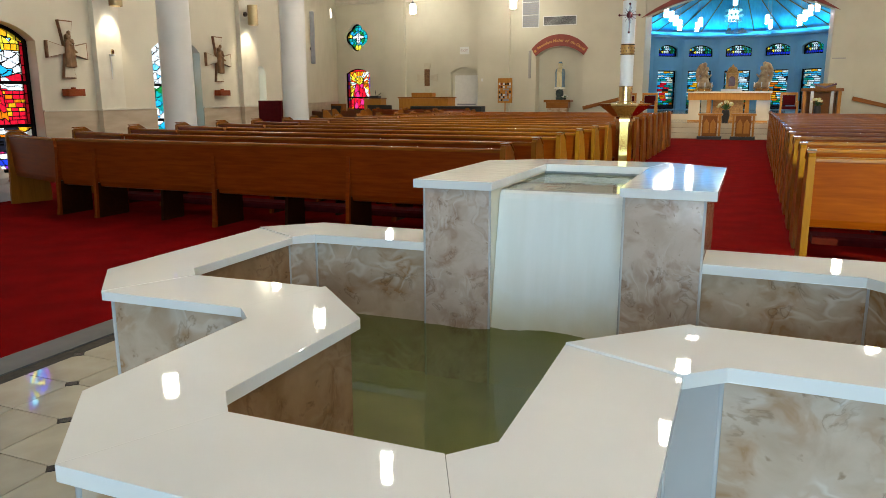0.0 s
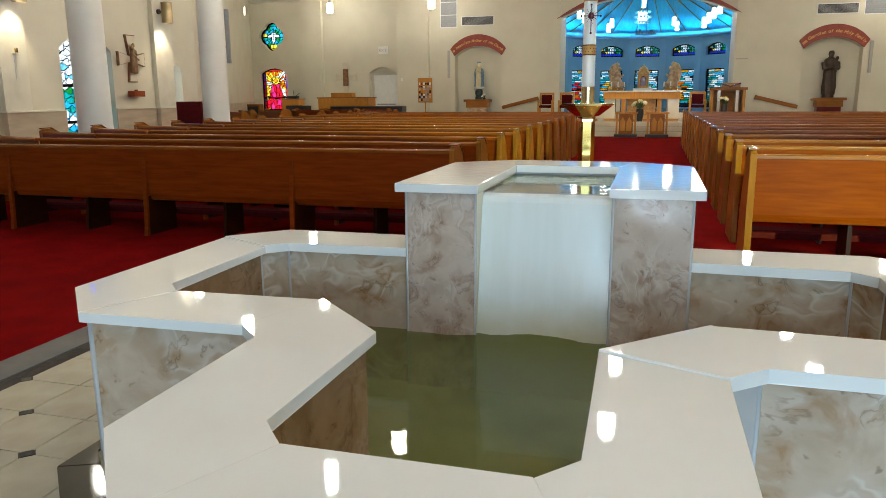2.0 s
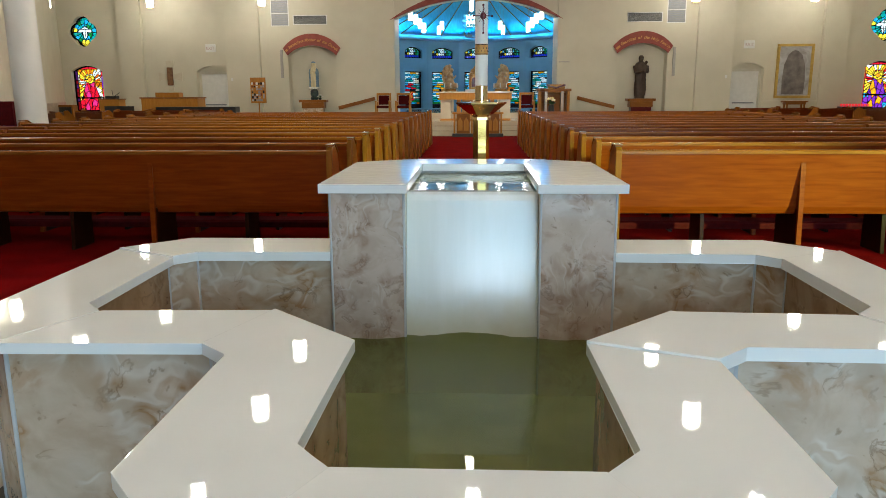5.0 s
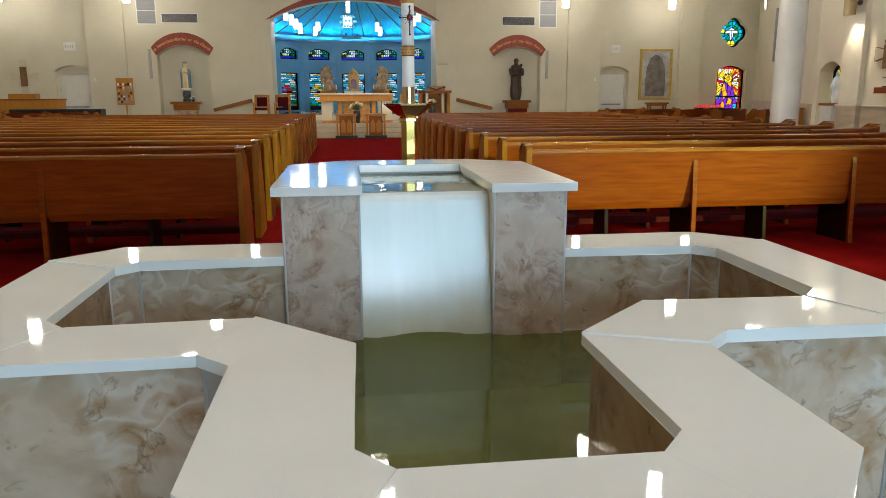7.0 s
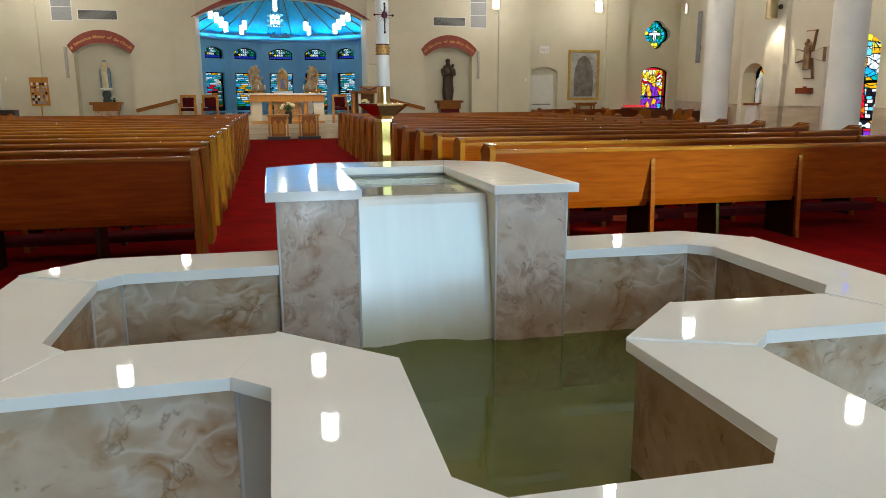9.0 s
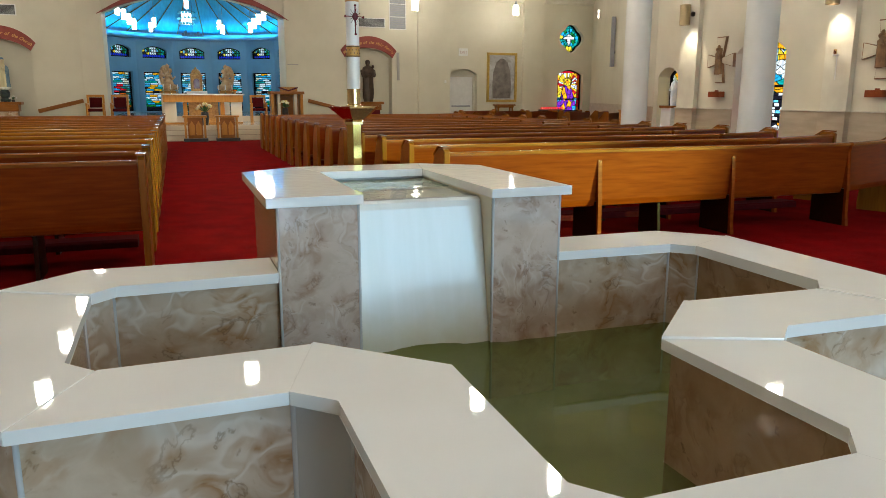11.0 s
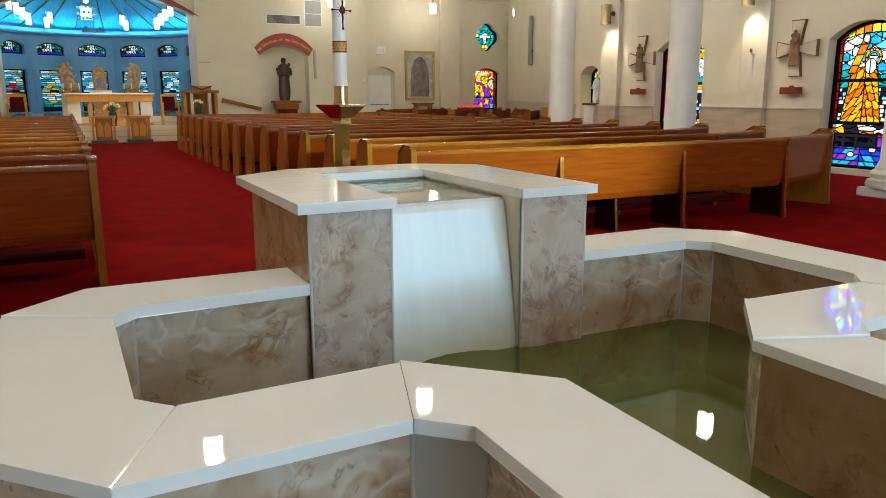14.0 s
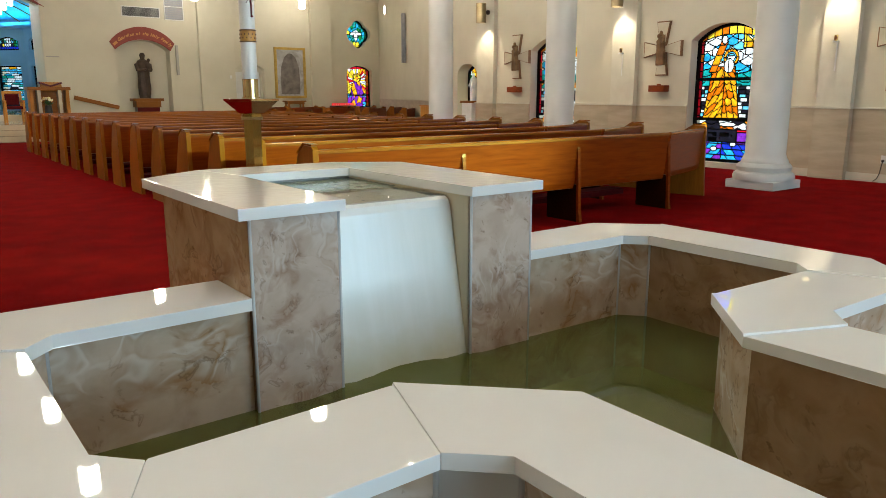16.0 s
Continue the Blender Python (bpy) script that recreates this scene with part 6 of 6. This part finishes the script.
box(bm, -0.22, 0.26, -0.25, 0.25, 0, 1.02, bevel=0.01)
part("body", bm, M_OAK, cb2)
bm = NB()
box(bm, -0.24, 0.28, -0.27, 0.27, 1.02, 1.05, bevel=0.008)
part("top", bm, M_OAK, cb2)
ea = root("easel", (-8.45, 28.9, 0.10), "wooden easel with a pinned collage board", "easel")
bm = NB()
box(bm, -0.30, 0.30, -0.02, 0.02, 0.98, 1.95, bevel=0.006)
part("board", bm, M_OAK, ea)
bm = NB()
tube(bm, (0, 0.03, 0), (0, 0.03, 1.0), 0.025, 8)
part("post", bm, M_OAK, ea)
bm = NB()
tube(bm, (0, 0.03, 0.05), (0, 0.03, -0.06), 0.02, 8)
box(bm, -0.25, 0.25, -0.2, 0.2, -0.10, -0.05, bevel=0.01)
part("foot", bm, M_OAK, ea)
rnd = random.Random(5)
for i in range(6):
    for j in range(7):
        if rnd.random() < 0.88:
            bm = NB()
            x, z = -0.255 + i * 0.087, 1.05 + j * 0.105
            w, h = rnd.uniform(0.055, 0.085), rnd.uniform(0.06, 0.095)
            box(bm, x, x + w, -0.024, -0.0205, z, z + h)
            part("photo", bm, rnd.choice((M_WHITE, M_MAT, M_GREY, M_SLIM, M_SHELF, M_PICT)), ea)

# ---- sanctuary ----
al = root("altar", (0, 28.0, 0.45), "oak altar with a white cloth-edged stone top", "altar")
bm = NB()
box(bm, -1.38, 1.38, -0.45, 0.45, 0.98, 1.03, bevel=0.008)
part("top", bm, M_STONE, al)
bm = NB()
box(bm, -1.33, 1.33, -0.40, 0.40, 0.74, 0.98, bevel=0.008)
part("apron", bm, M_OAK, al)
for x in (-1.1, -0.62, 0.62, 1.1):
    bm = NB()
    box(bm, x - (0.19 if abs(x) > 1 else 0.07), x + (0.19 if abs(x) > 1 else 0.07), -0.32, 0.32, 0.05, 0.74, bevel=0.01)
    part("pier", bm, M_STONE if abs(x) > 1 else M_OAK, al)
bm = NB()
box(bm, -1.30, 1.30, -0.38, 0.38, 0.0, 0.05, bevel=0.008)
part("base", bm, M_OAK, al)
bm = NB()
box(bm, -0.5, 0.5, 0.0, 0.06, 0.05, 0.74)
part("back_panel", bm, M_GILT, al)


def flowers(x, y, z, r, mats, label, pot=0.0):
    f = root("flower_arrangement", (x, y, z), label, "flowers", "flower arrangements")
    rnd = random.Random(int(x * 10 + y))
    bm = NB()
    pot = pot or r * 0.9
    lathe(bm, [(r * 0.35, 0), (r * 0.5, pot * 0.6), (r * 0.42, pot)], n=14)
    part("vase", bm, M_BLACK, f)
    bm = NB()
    for i in range(26):
        a, b, k = rnd.uniform(0, 6.28), rnd.uniform(0.2, 1.2), rnd.uniform(0.6, 1.1) * r
        q = Vector((k * math.cos(a) * math.sin(b), k * math.sin(a) * math.sin(b), r * 0.9 + k * math.cos(b)))
        s = Vector((-math.sin(a), math.cos(a), 0)) * r * 0.16
        grid(bm, [Vector((0, 0, r * 0.85)), q * 0.6 + s + Vector((0, 0, r * 0.3)), q, q * 0.6 - s + Vector((0, 0, r * 0.3))], [(0, 1, 2, 3)])
    up = pot - r * 0.9
    for v in bm.verts:
        v.co.z += up
    part("leaves", bm, M_LEAF, f)
    bm = NB()
    for i in range(16):
        a, b = rnd.uniform(0, 6.28), rnd.uniform(0.1, 1.3)
        blob(bm, (r * math.cos(a) * math.sin(b), r * math.sin(a) * math.sin(b), up + r * 1.0 + r * 0.9 * math.cos(b)), r * rnd.uniform(0.14, 0.24), i, 1, 0.5)
    part("blossoms", bm, mats, f)
    return f


flowers(-0.02, 26.6, 0.45, 0.27, M_PETAL, "yellow flowers in a tall dark pot before the altar", 0.42)
flowers(-6.26, FAR - 0.02, 1.161, 0.12, M_PETALW, "white flowers at the foot of the statue")
flowers(2.76, 27.35, 0.45, 0.23, M_PETAL, "yellow flowers in a tall dark pot by the lectern", 0.55)

for x in (-0.40, 0.57):
    kd = root("prie_dieu", (x, 24.65, 0), "wooden prie-dieu with a pierced front panel", "kneeler", "prie-dieus before the altar")
    bm = NB()
    box(bm, -0.36, 0.36, -0.02, 0.34, 0.74, 0.80, bevel=0.01)
    part("top", bm, M_OAK, kd)
    bm = NB()
    box(bm, -0.22, 0.22, 0.0, 0.05, 0.10, 0.74)
    front = part("front_panel", bm, M_OAKD, kd)
    bm = NB()
    for sx in (-0.10, 0.10):
        prism(bm, [(sx - 0.08, 0.20), (sx + 0.08, 0.20), (sx + 0.08, 0.5), (sx, 0.64), (sx - 0.08, 0.5)], -0.012, -0.001, "xz")
    part("tracery", bm, M_OAK, front, "pale pointed tracery")
    for sx in (-0.29, 0.29):
        bm = NB()
        box(bm, sx - 0.03, sx + 0.03, 0.0, 0.28, 0.10, 0.74, bevel=0.006)
        part("leg", bm, M_OAK, kd)
    bm = NB()
    box(bm, -0.36, 0.36, -0.10, 0.36, 0.0, 0.10, bevel=0.01)
    part("base", bm, M_BLACK, kd)

am = root("lectern", (2.9, 28.0, 0.45), "wide oak lectern with an open red book on top", "lectern")
bm = NB()
box(bm, -0.62, 0.62, -0.3, 0.35, 1.02, 1.12, bevel=0.01)
part("top", bm, M_OAKD, am)
bm = NB()
box(bm, -0.22, 0.40, -0.38, -0.30, 0.92, 1.22, Matrix.Rotation(radians(-14), 4, 'X'), bevel=0.008)
part("book_rest", bm, M_OAK, am)
for x in (-0.52, -0.30, 0.30, 0.52):
    bm = NB()
    box(bm, x - 0.05, x + 0.05, -0.25, 0.28, 0, 1.02, bevel=0.006)
    part("pier", bm, M_OAK if abs(x) > 0.4 else M_STONE, am)
bm = NB()
box(bm, -0.46, 0.46, 0.1, 0.14, 0, 1.02)
part("back_panel", bm, M_OAKD, am)
bk = root("open_book", (2.96, 27.9, 1.571), "open red-covered book on the lectern", "book")
for s in (-1, 1):
    bm = NB()
    box(bm, *sorted((0, s * 0.36)), -0.16, 0.16, 0, 0.05, Matrix.Rotation(-s * radians(18), 4, 'Y'), bevel=0.004)
    part("cover", bm, M_DARKRED, bk)


def sanctuary_chair(x, y, rz=0):
    c = root("sanctuary_chair", (x, y, 0.45), "oak armchair with red upholstery", "chair", "sanctuary chairs", rz)
    bm = NB()
    box(bm, -0.23, 0.23, -0.24, 0.24, 0.42, 0.52, bevel=0.02)
    part("seat", bm, M_REDFAB, c)
    bm = NB()
    box(bm, -0.20, 0.20, 0.20, 0.26, 0.55, 0.90, bevel=0.02)
    part("backrest", bm, M_REDFAB, c)
    bm = NB()
    for a, b, z0, z1 in ((-0.28, -0.21, 0.42, 0.99), (0.21, 0.28, 0.42, 0.99), (-0.21, 0.21, 0.91, 0.99)):
        box(bm, a, b, 0.21, 0.27, z0, z1, bevel=0.006)
    part("back_frame", bm, M_OAK, c)
    for sx in (-0.26, 0.26):
        for sy in (-0.22, 0.24):
            bm = NB()
            box(bm, sx - 0.03, sx + 0.03, sy - 0.03, sy + 0.03, 0, 0.66 if sy < 0 else 0.42, bevel=0.004)
            part("leg", bm, M_OAK, c)
        bm = NB()
        box(bm, sx - 0.035, sx + 0.035, -0.26, 0.21, 0.66, 0.70, bevel=0.006)
        part("armrest", bm, M_OAK, c)
    return c


for x in (-3.52, -2.75, 1.95):
    sanctuary_chair(x, 28.5)

# behind the altar: tall table, tabernacle, kneeling-figure shapes, candlesticks
rt = root("altar_table", (0, 33.0, 0.66), "long pale stone table behind the altar", "table")
bm = NB()
box(bm, -1.35, 1.35, -0.4, 0.4, 0.77, 0.84, bevel=0.01)
part("top", bm, M_STONE, rt)
for x in (-1.2, 0, 1.2):
    bm = NB()
    box(bm, x - 0.25, x + 0.25, -0.3, 0.3, 0, 0.77, bevel=0.01)
    part("pier", bm, M_STONE, rt)
tn = root("tabernacle", (-0.05, 33.0, 1.501), "gilded domed tabernacle on a white base", "tabernacle")
bm = NB()
box(bm, -0.40, 0.40, -0.28, 0.28, 0, 0.10, bevel=0.01)
part("base", bm, M_WHITE, tn)
bm = NB()
box(bm, -0.23, 0.23, -0.20, 0.20, 0.101, 0.72, bevel=0.02)
for sx in (-0.2, 0.2):
    tube(bm, (sx, -0.21, 0.14), (sx, -0.21, 0.70), 0.03, 10)
box(bm, -0.26, 0.26, -0.25, 0.23, 0.72, 0.76, bevel=0.01)
tbody = part("body", bm, M_GILT, tn)
bm = NB()
lathe(bm, [(0.22, 0.761), (0.22, 0.80), (0.19, 0.82), (0.18, 0.88), (0.13, 0.96), (0.05, 1.0), (0.035, 1.05), (0.01, 1.08)], n=24)
part("dome", bm, M_GILT, tn)
bm = NB()
prism(bm, [(-0.12, 0.20)] + arch_pts(-0.12, 0.12, 0.48, 0.60) + [(0.12, 0.20)], -0.225, -0.201, "xz")
part("door", bm, M_DARKRED, tbody, "dark red arched door")
for s in (-1, 1):
    # a kneeling draped form turned inward, with a tall feathered wing behind
    bm = NB()
    lathe(bm, [(0.20, 0.0), (0.23, 0.06), (0.22, 0.22), (0.15, 0.40), (0.15, 0.56), (0.11, 0.67), (0.05, 0.72)], (s * 1.12, 0, 0), 18, 1.0, 0.8)
    blob(bm, (s * 0.92, -0.02, 0.13), (0.17, 0.14, 0.12), 9, 2, 0.2)
    blob(bm, (s * 1.04, -0.02, 0.79), (0.08, 0.08, 0.10), 6, 2, 0.1)
    for d in (-0.10, 0.06):
        tube(bm, (s * 1.10, d, 0.60), (s * 0.97, d - 0.02, 0.44), 0.05, 8, 0.04)
        tube(bm, (s * 0.97, d - 0.02, 0.44), (s * 0.86, -0.05, 0.56), 0.042, 8, 0.03)
    arc = [Vector((s * x, 0.09, z)) for x, z in ((1.26, 0.10), (1.36, 0.30), (1.41, 0.52), (1.40, 0.74), (1.31, 0.92), (1.18, 1.01), (1.06, 0.97))]
    for k, (p, q) in enumerate(zip(arc, arc[1:])):
        tube(bm, p, q, 0.075 if k else 0.04, 10, 0.075 if k < 4 else 0.04)
        tube(bm, p.lerp(q, 0.5), Vector((s * 1.17, 0.08, 0.40 + 0.07 * k)), 0.07, 8, 0.05)
    g = thing("winged_statue", bm, M_CARVED2, "carved gilded winged statue beside the tabernacle", "statue", "winged statues")
    fuse(g, 0.016)
    g.matrix_basis = pose(0, 33.0, 1.62)
    bm = NB()
    box(bm, -0.32, 0.32, -0.24, 0.24, 0, 0.118, bevel=0.02)
    b = thing("statue_plinth", bm, M_OAK, "round-edged wooden plinth under a winged statue", "plinth", "statue plinths")
    b.matrix_basis = pose(s * 1.17, 33.0, 1.501)
    for k in range(3):
        cs2 = root("candlestick", (s * (0.80 + 0.27 * k), 32.68, 1.501), "short brass candlestick with a white candle", "candlestick", "candlesticks on the table")
        bm = NB()
        lathe(bm, [(0.06, 0), (0.05, 0.02), (0.015, 0.04), (0.015, 0.14), (0.04, 0.16)], n=12)
        part("stem", bm, M_GOLD, cs2)
        bm = NB()
        lathe(bm, [(0.02, 0.16), (0.02, 0.36)], n=10)
        part("candle", bm, M_WAX, cs2)

# ---- pendant lamps ----


def pendant(x, y, z, w=0.085, boxes=((0.0, 0.0, 0.0), (0.15, 0.05, 0.28)), tall=0.33, top=TALL, group="pendant lamps of the chancel", label="pendant lamp of staggered white glass boxes"):
    """Glowing glass boxes, each hung a step higher than the last."""
    p = root("pendant_lamp", (x, y, z), label, "lamp", group)
    for dx, dy, dz in boxes:
        bm = NB()
        box(bm, dx - w, dx + w, dy - w, dy + w, dz, dz + tall, bevel=0.015)
        shade = part("shade", bm, M_LAMP, p, "glowing white glass box")
        bm = NB()
        box(bm, dx - w * 0.8, dx + w * 0.8, dy - w * 0.8, dy + w * 0.8, dz + tall, dz + tall + 0.02)
        tube(bm, (dx, dy, dz + tall + 0.02), (dx, dy, top - z), 0.008, 6)
        part("cord", bm, M_GREY, shade, "thin grey cord")
    return p


def tube_lamp(r, h, material, label):
    """A long white glass cylinder with a brass ring at its mouth, on a cord."""
    p = root("pendant_lamp", (0, 10.3, 4.5), label, "lamp", "pendant lamps of the nave")
    shade = part("shade", lathe(NB(), [(r - 0.004, 0.03), (r, 0.04), (r, h - 0.03), (r * 0.8, h)], n=24), material, p, "glowing white glass cylinder")
    part("ring", lathe(NB(), [(r * 0.6, 0.002), (r, 0.0), (r + 0.006, 0.004), (r + 0.006, 0.03), (r - 0.003, 0.029)], n=24), M_GOLD, shade, "brass ring")
    bm = NB()
    lathe(bm, [(r * 0.7, h + 0.001), (r * 0.7, h + 0.025), (0.015, h + 0.17)], n=16)
    tube(bm, (0, 0, h + 0.17), (0, 0, TALL - 4.5), 0.008, 6)
    part("cord", bm, M_GREY, p, "thin grey cord with a cap")
    return p


nave_lamp = tube_lamp(0.112, 0.41, M_LAMPN, "wide white glass cylinder pendant lamp, lit")
slim_lamp = tube_lamp(0.072, 0.47, M_LAMPS, "slim white glass cylinder pendant lamp, lit")
slim_lamp.matrix_basis = pose(0, 7.9, 4.5)
# the first four hang out of view, added to brighten the font
for x, y in ((0, 2.6), (3.3, 2.6), (0.3, -0.6), (3.3, -0.6), (-3.3, 7.9), (3.3, 7.9)):
    copy_thing(slim_lamp, pose(x, y, 4.5))
for x, y in ((0, 12.9), (0, 15.4)):
    copy_thing(nave_lamp, pose(x, y, 4.5))
for s in (-1, 1):
    for x, y in ((3.3, 10.5), (3.3, 13.1), (3.3, 15.8), (3.3, 18.6), (3.3, 22.8), (7.9, 9.0), (7.6, 13.2), (6.9, 15.5), (6.9, 22.7),
                 (10.4, 15.6), (10.4, 22.2), (12.4, 18.6), (13.7, 20.5), (8.0, 28.4), (12.3, 28.5), (16.1, 28.2)):
        copy_thing(nave_lamp, pose(s * x, y, 4.5 if y < 28 else 4.6))
for s in (-1, 1):
    for i, (dx, dz) in enumerate(((0.0, 0.04), (-0.18, 0.23), (-0.37, 0.42), (-0.61, 0.60))):
        pendant(s * (-2.28 + dx), 33.5 + 0.1 * i, 4.0 + dz, 0.082, ((0, 0, 0),), 0.40, 4.33 + 2.2 * (4.7 + dx - 2.28) / 4.7, "pendant lamps of the chancel", "single white glass box lamp")
    pendant(s * 1.35 + (-0.2 if s < 0 else -0.25), 35, 4.28, 0.075, ((0, 0, 0), (s * 0.14, 0, -0.20)), 0.36, 6.1, "pendant lamps of the chancel", "pair of white glass box lamps")
pendant(-0.2, 35, 5.1, 0.08, ((0, 0, 0),), 0.50, 6.4, "pendant lamps of the chancel", "single white glass box lamp")
# the round glass lantern under it
gl = root("glass_lantern", (-0.23, 35.0, 4.68), "round hanging lantern of pale blue glass leaves", "lamp")
bm = NB()
box(bm, -0.20, 0.20, -0.20, 0.20, -0.24, 0.26, bevel=0.04)
part("core", bm, glow("lantern_glow", (0.75, 0.95, 1.0), 3.0), gl, "glowing white core")
for i in range(14):
    a = 2 * math.pi * i / 14
    for z in (-0.22, 0.0, 0.22):
        bm = NB()
        r = 0.36 - 0.25 * abs(z)
        blob(bm, (r * math.cos(a + z), r * math.sin(a + z), z), (0.07, 0.07, 0.06), i, 1, 0.5)
        part("glass_leaf", bm, M_CORE2 if i or z > -0.2 else (M_CORE2 := mat("cyan_glass_leaf", (0.10, 0.55, 0.75), 0.05, colour2=(0.3, 0.75, 0.9), scale=8)), gl)
bm = NB()
tube(bm, (0.02, 0, 0.26), (0.02, 0, 0.42), 0.01, 6)
part("cord", bm, M_GREY, gl)
hb = root("hanging_lamp", (-0.03, 34.0, 3.85), "dark hanging sanctuary lamp with stepped arms", "lamp")
bm = NB()
box(bm, -0.46, 0.42, -0.03, 0.03, 0, 0.05, bevel=0.006)
for dx, h in ((-0.40, 0.13), (-0.29, 0.25), (-0.18, 0.13), (0.10, 0.13), (0.21, 0.21), (0.32, 0.13)):
    box(bm, dx - 0.05, dx + 0.05, -0.05, 0.05, 0.01, h, bevel=0.008)
part("frame", bm, M_SLATE := mat("blue_grey_metal", (0.08, 0.16, 0.22), 0.4, colour2=(0.06, 0.12, 0.18), scale=6), hb)
bm = NB()
tube(bm, (0, 0, 0.04), (0, 0, 2.66), 0.012, 6)
part("cord", bm, M_SLATE, hb)

# bronze can on a short stem, added to house the unseen altar fill
for eye, aim, watts, cone in ALTAR_FILLS:
    fl = root("ceiling_flood", (eye[0], eye[1], eye[2]), "unseen bronze can added under the ceiling for the altar fill light", "spotlight", "ceiling floods")
    tilt = look((0, 0, 0), tuple(b - a for a, b in zip(eye, aim)))
    bm = NB()
    lathe(bm, [(0.16, 0.03), (0.165, 0.04), (0.165, 0.30), (0.10, 0.36)], n=24)
    bmesh.ops.delete(bm, geom=[f for f in bm.faces if len(f.verts) > 4 and f.calc_center_median().z < 0.1], context='FACES_ONLY')
    for v in bm.verts:
        v.co = tilt @ v.co
    part("can", bm, M_BRASSY, fl)
    bm = NB()
    top = tilt @ Vector((0, 0, 0.33))
    tube(bm, top, (top.x, top.y, TALL - eye[2] + 0.001), 0.02, 8)
    part("stem", bm, M_BRONZE, fl)
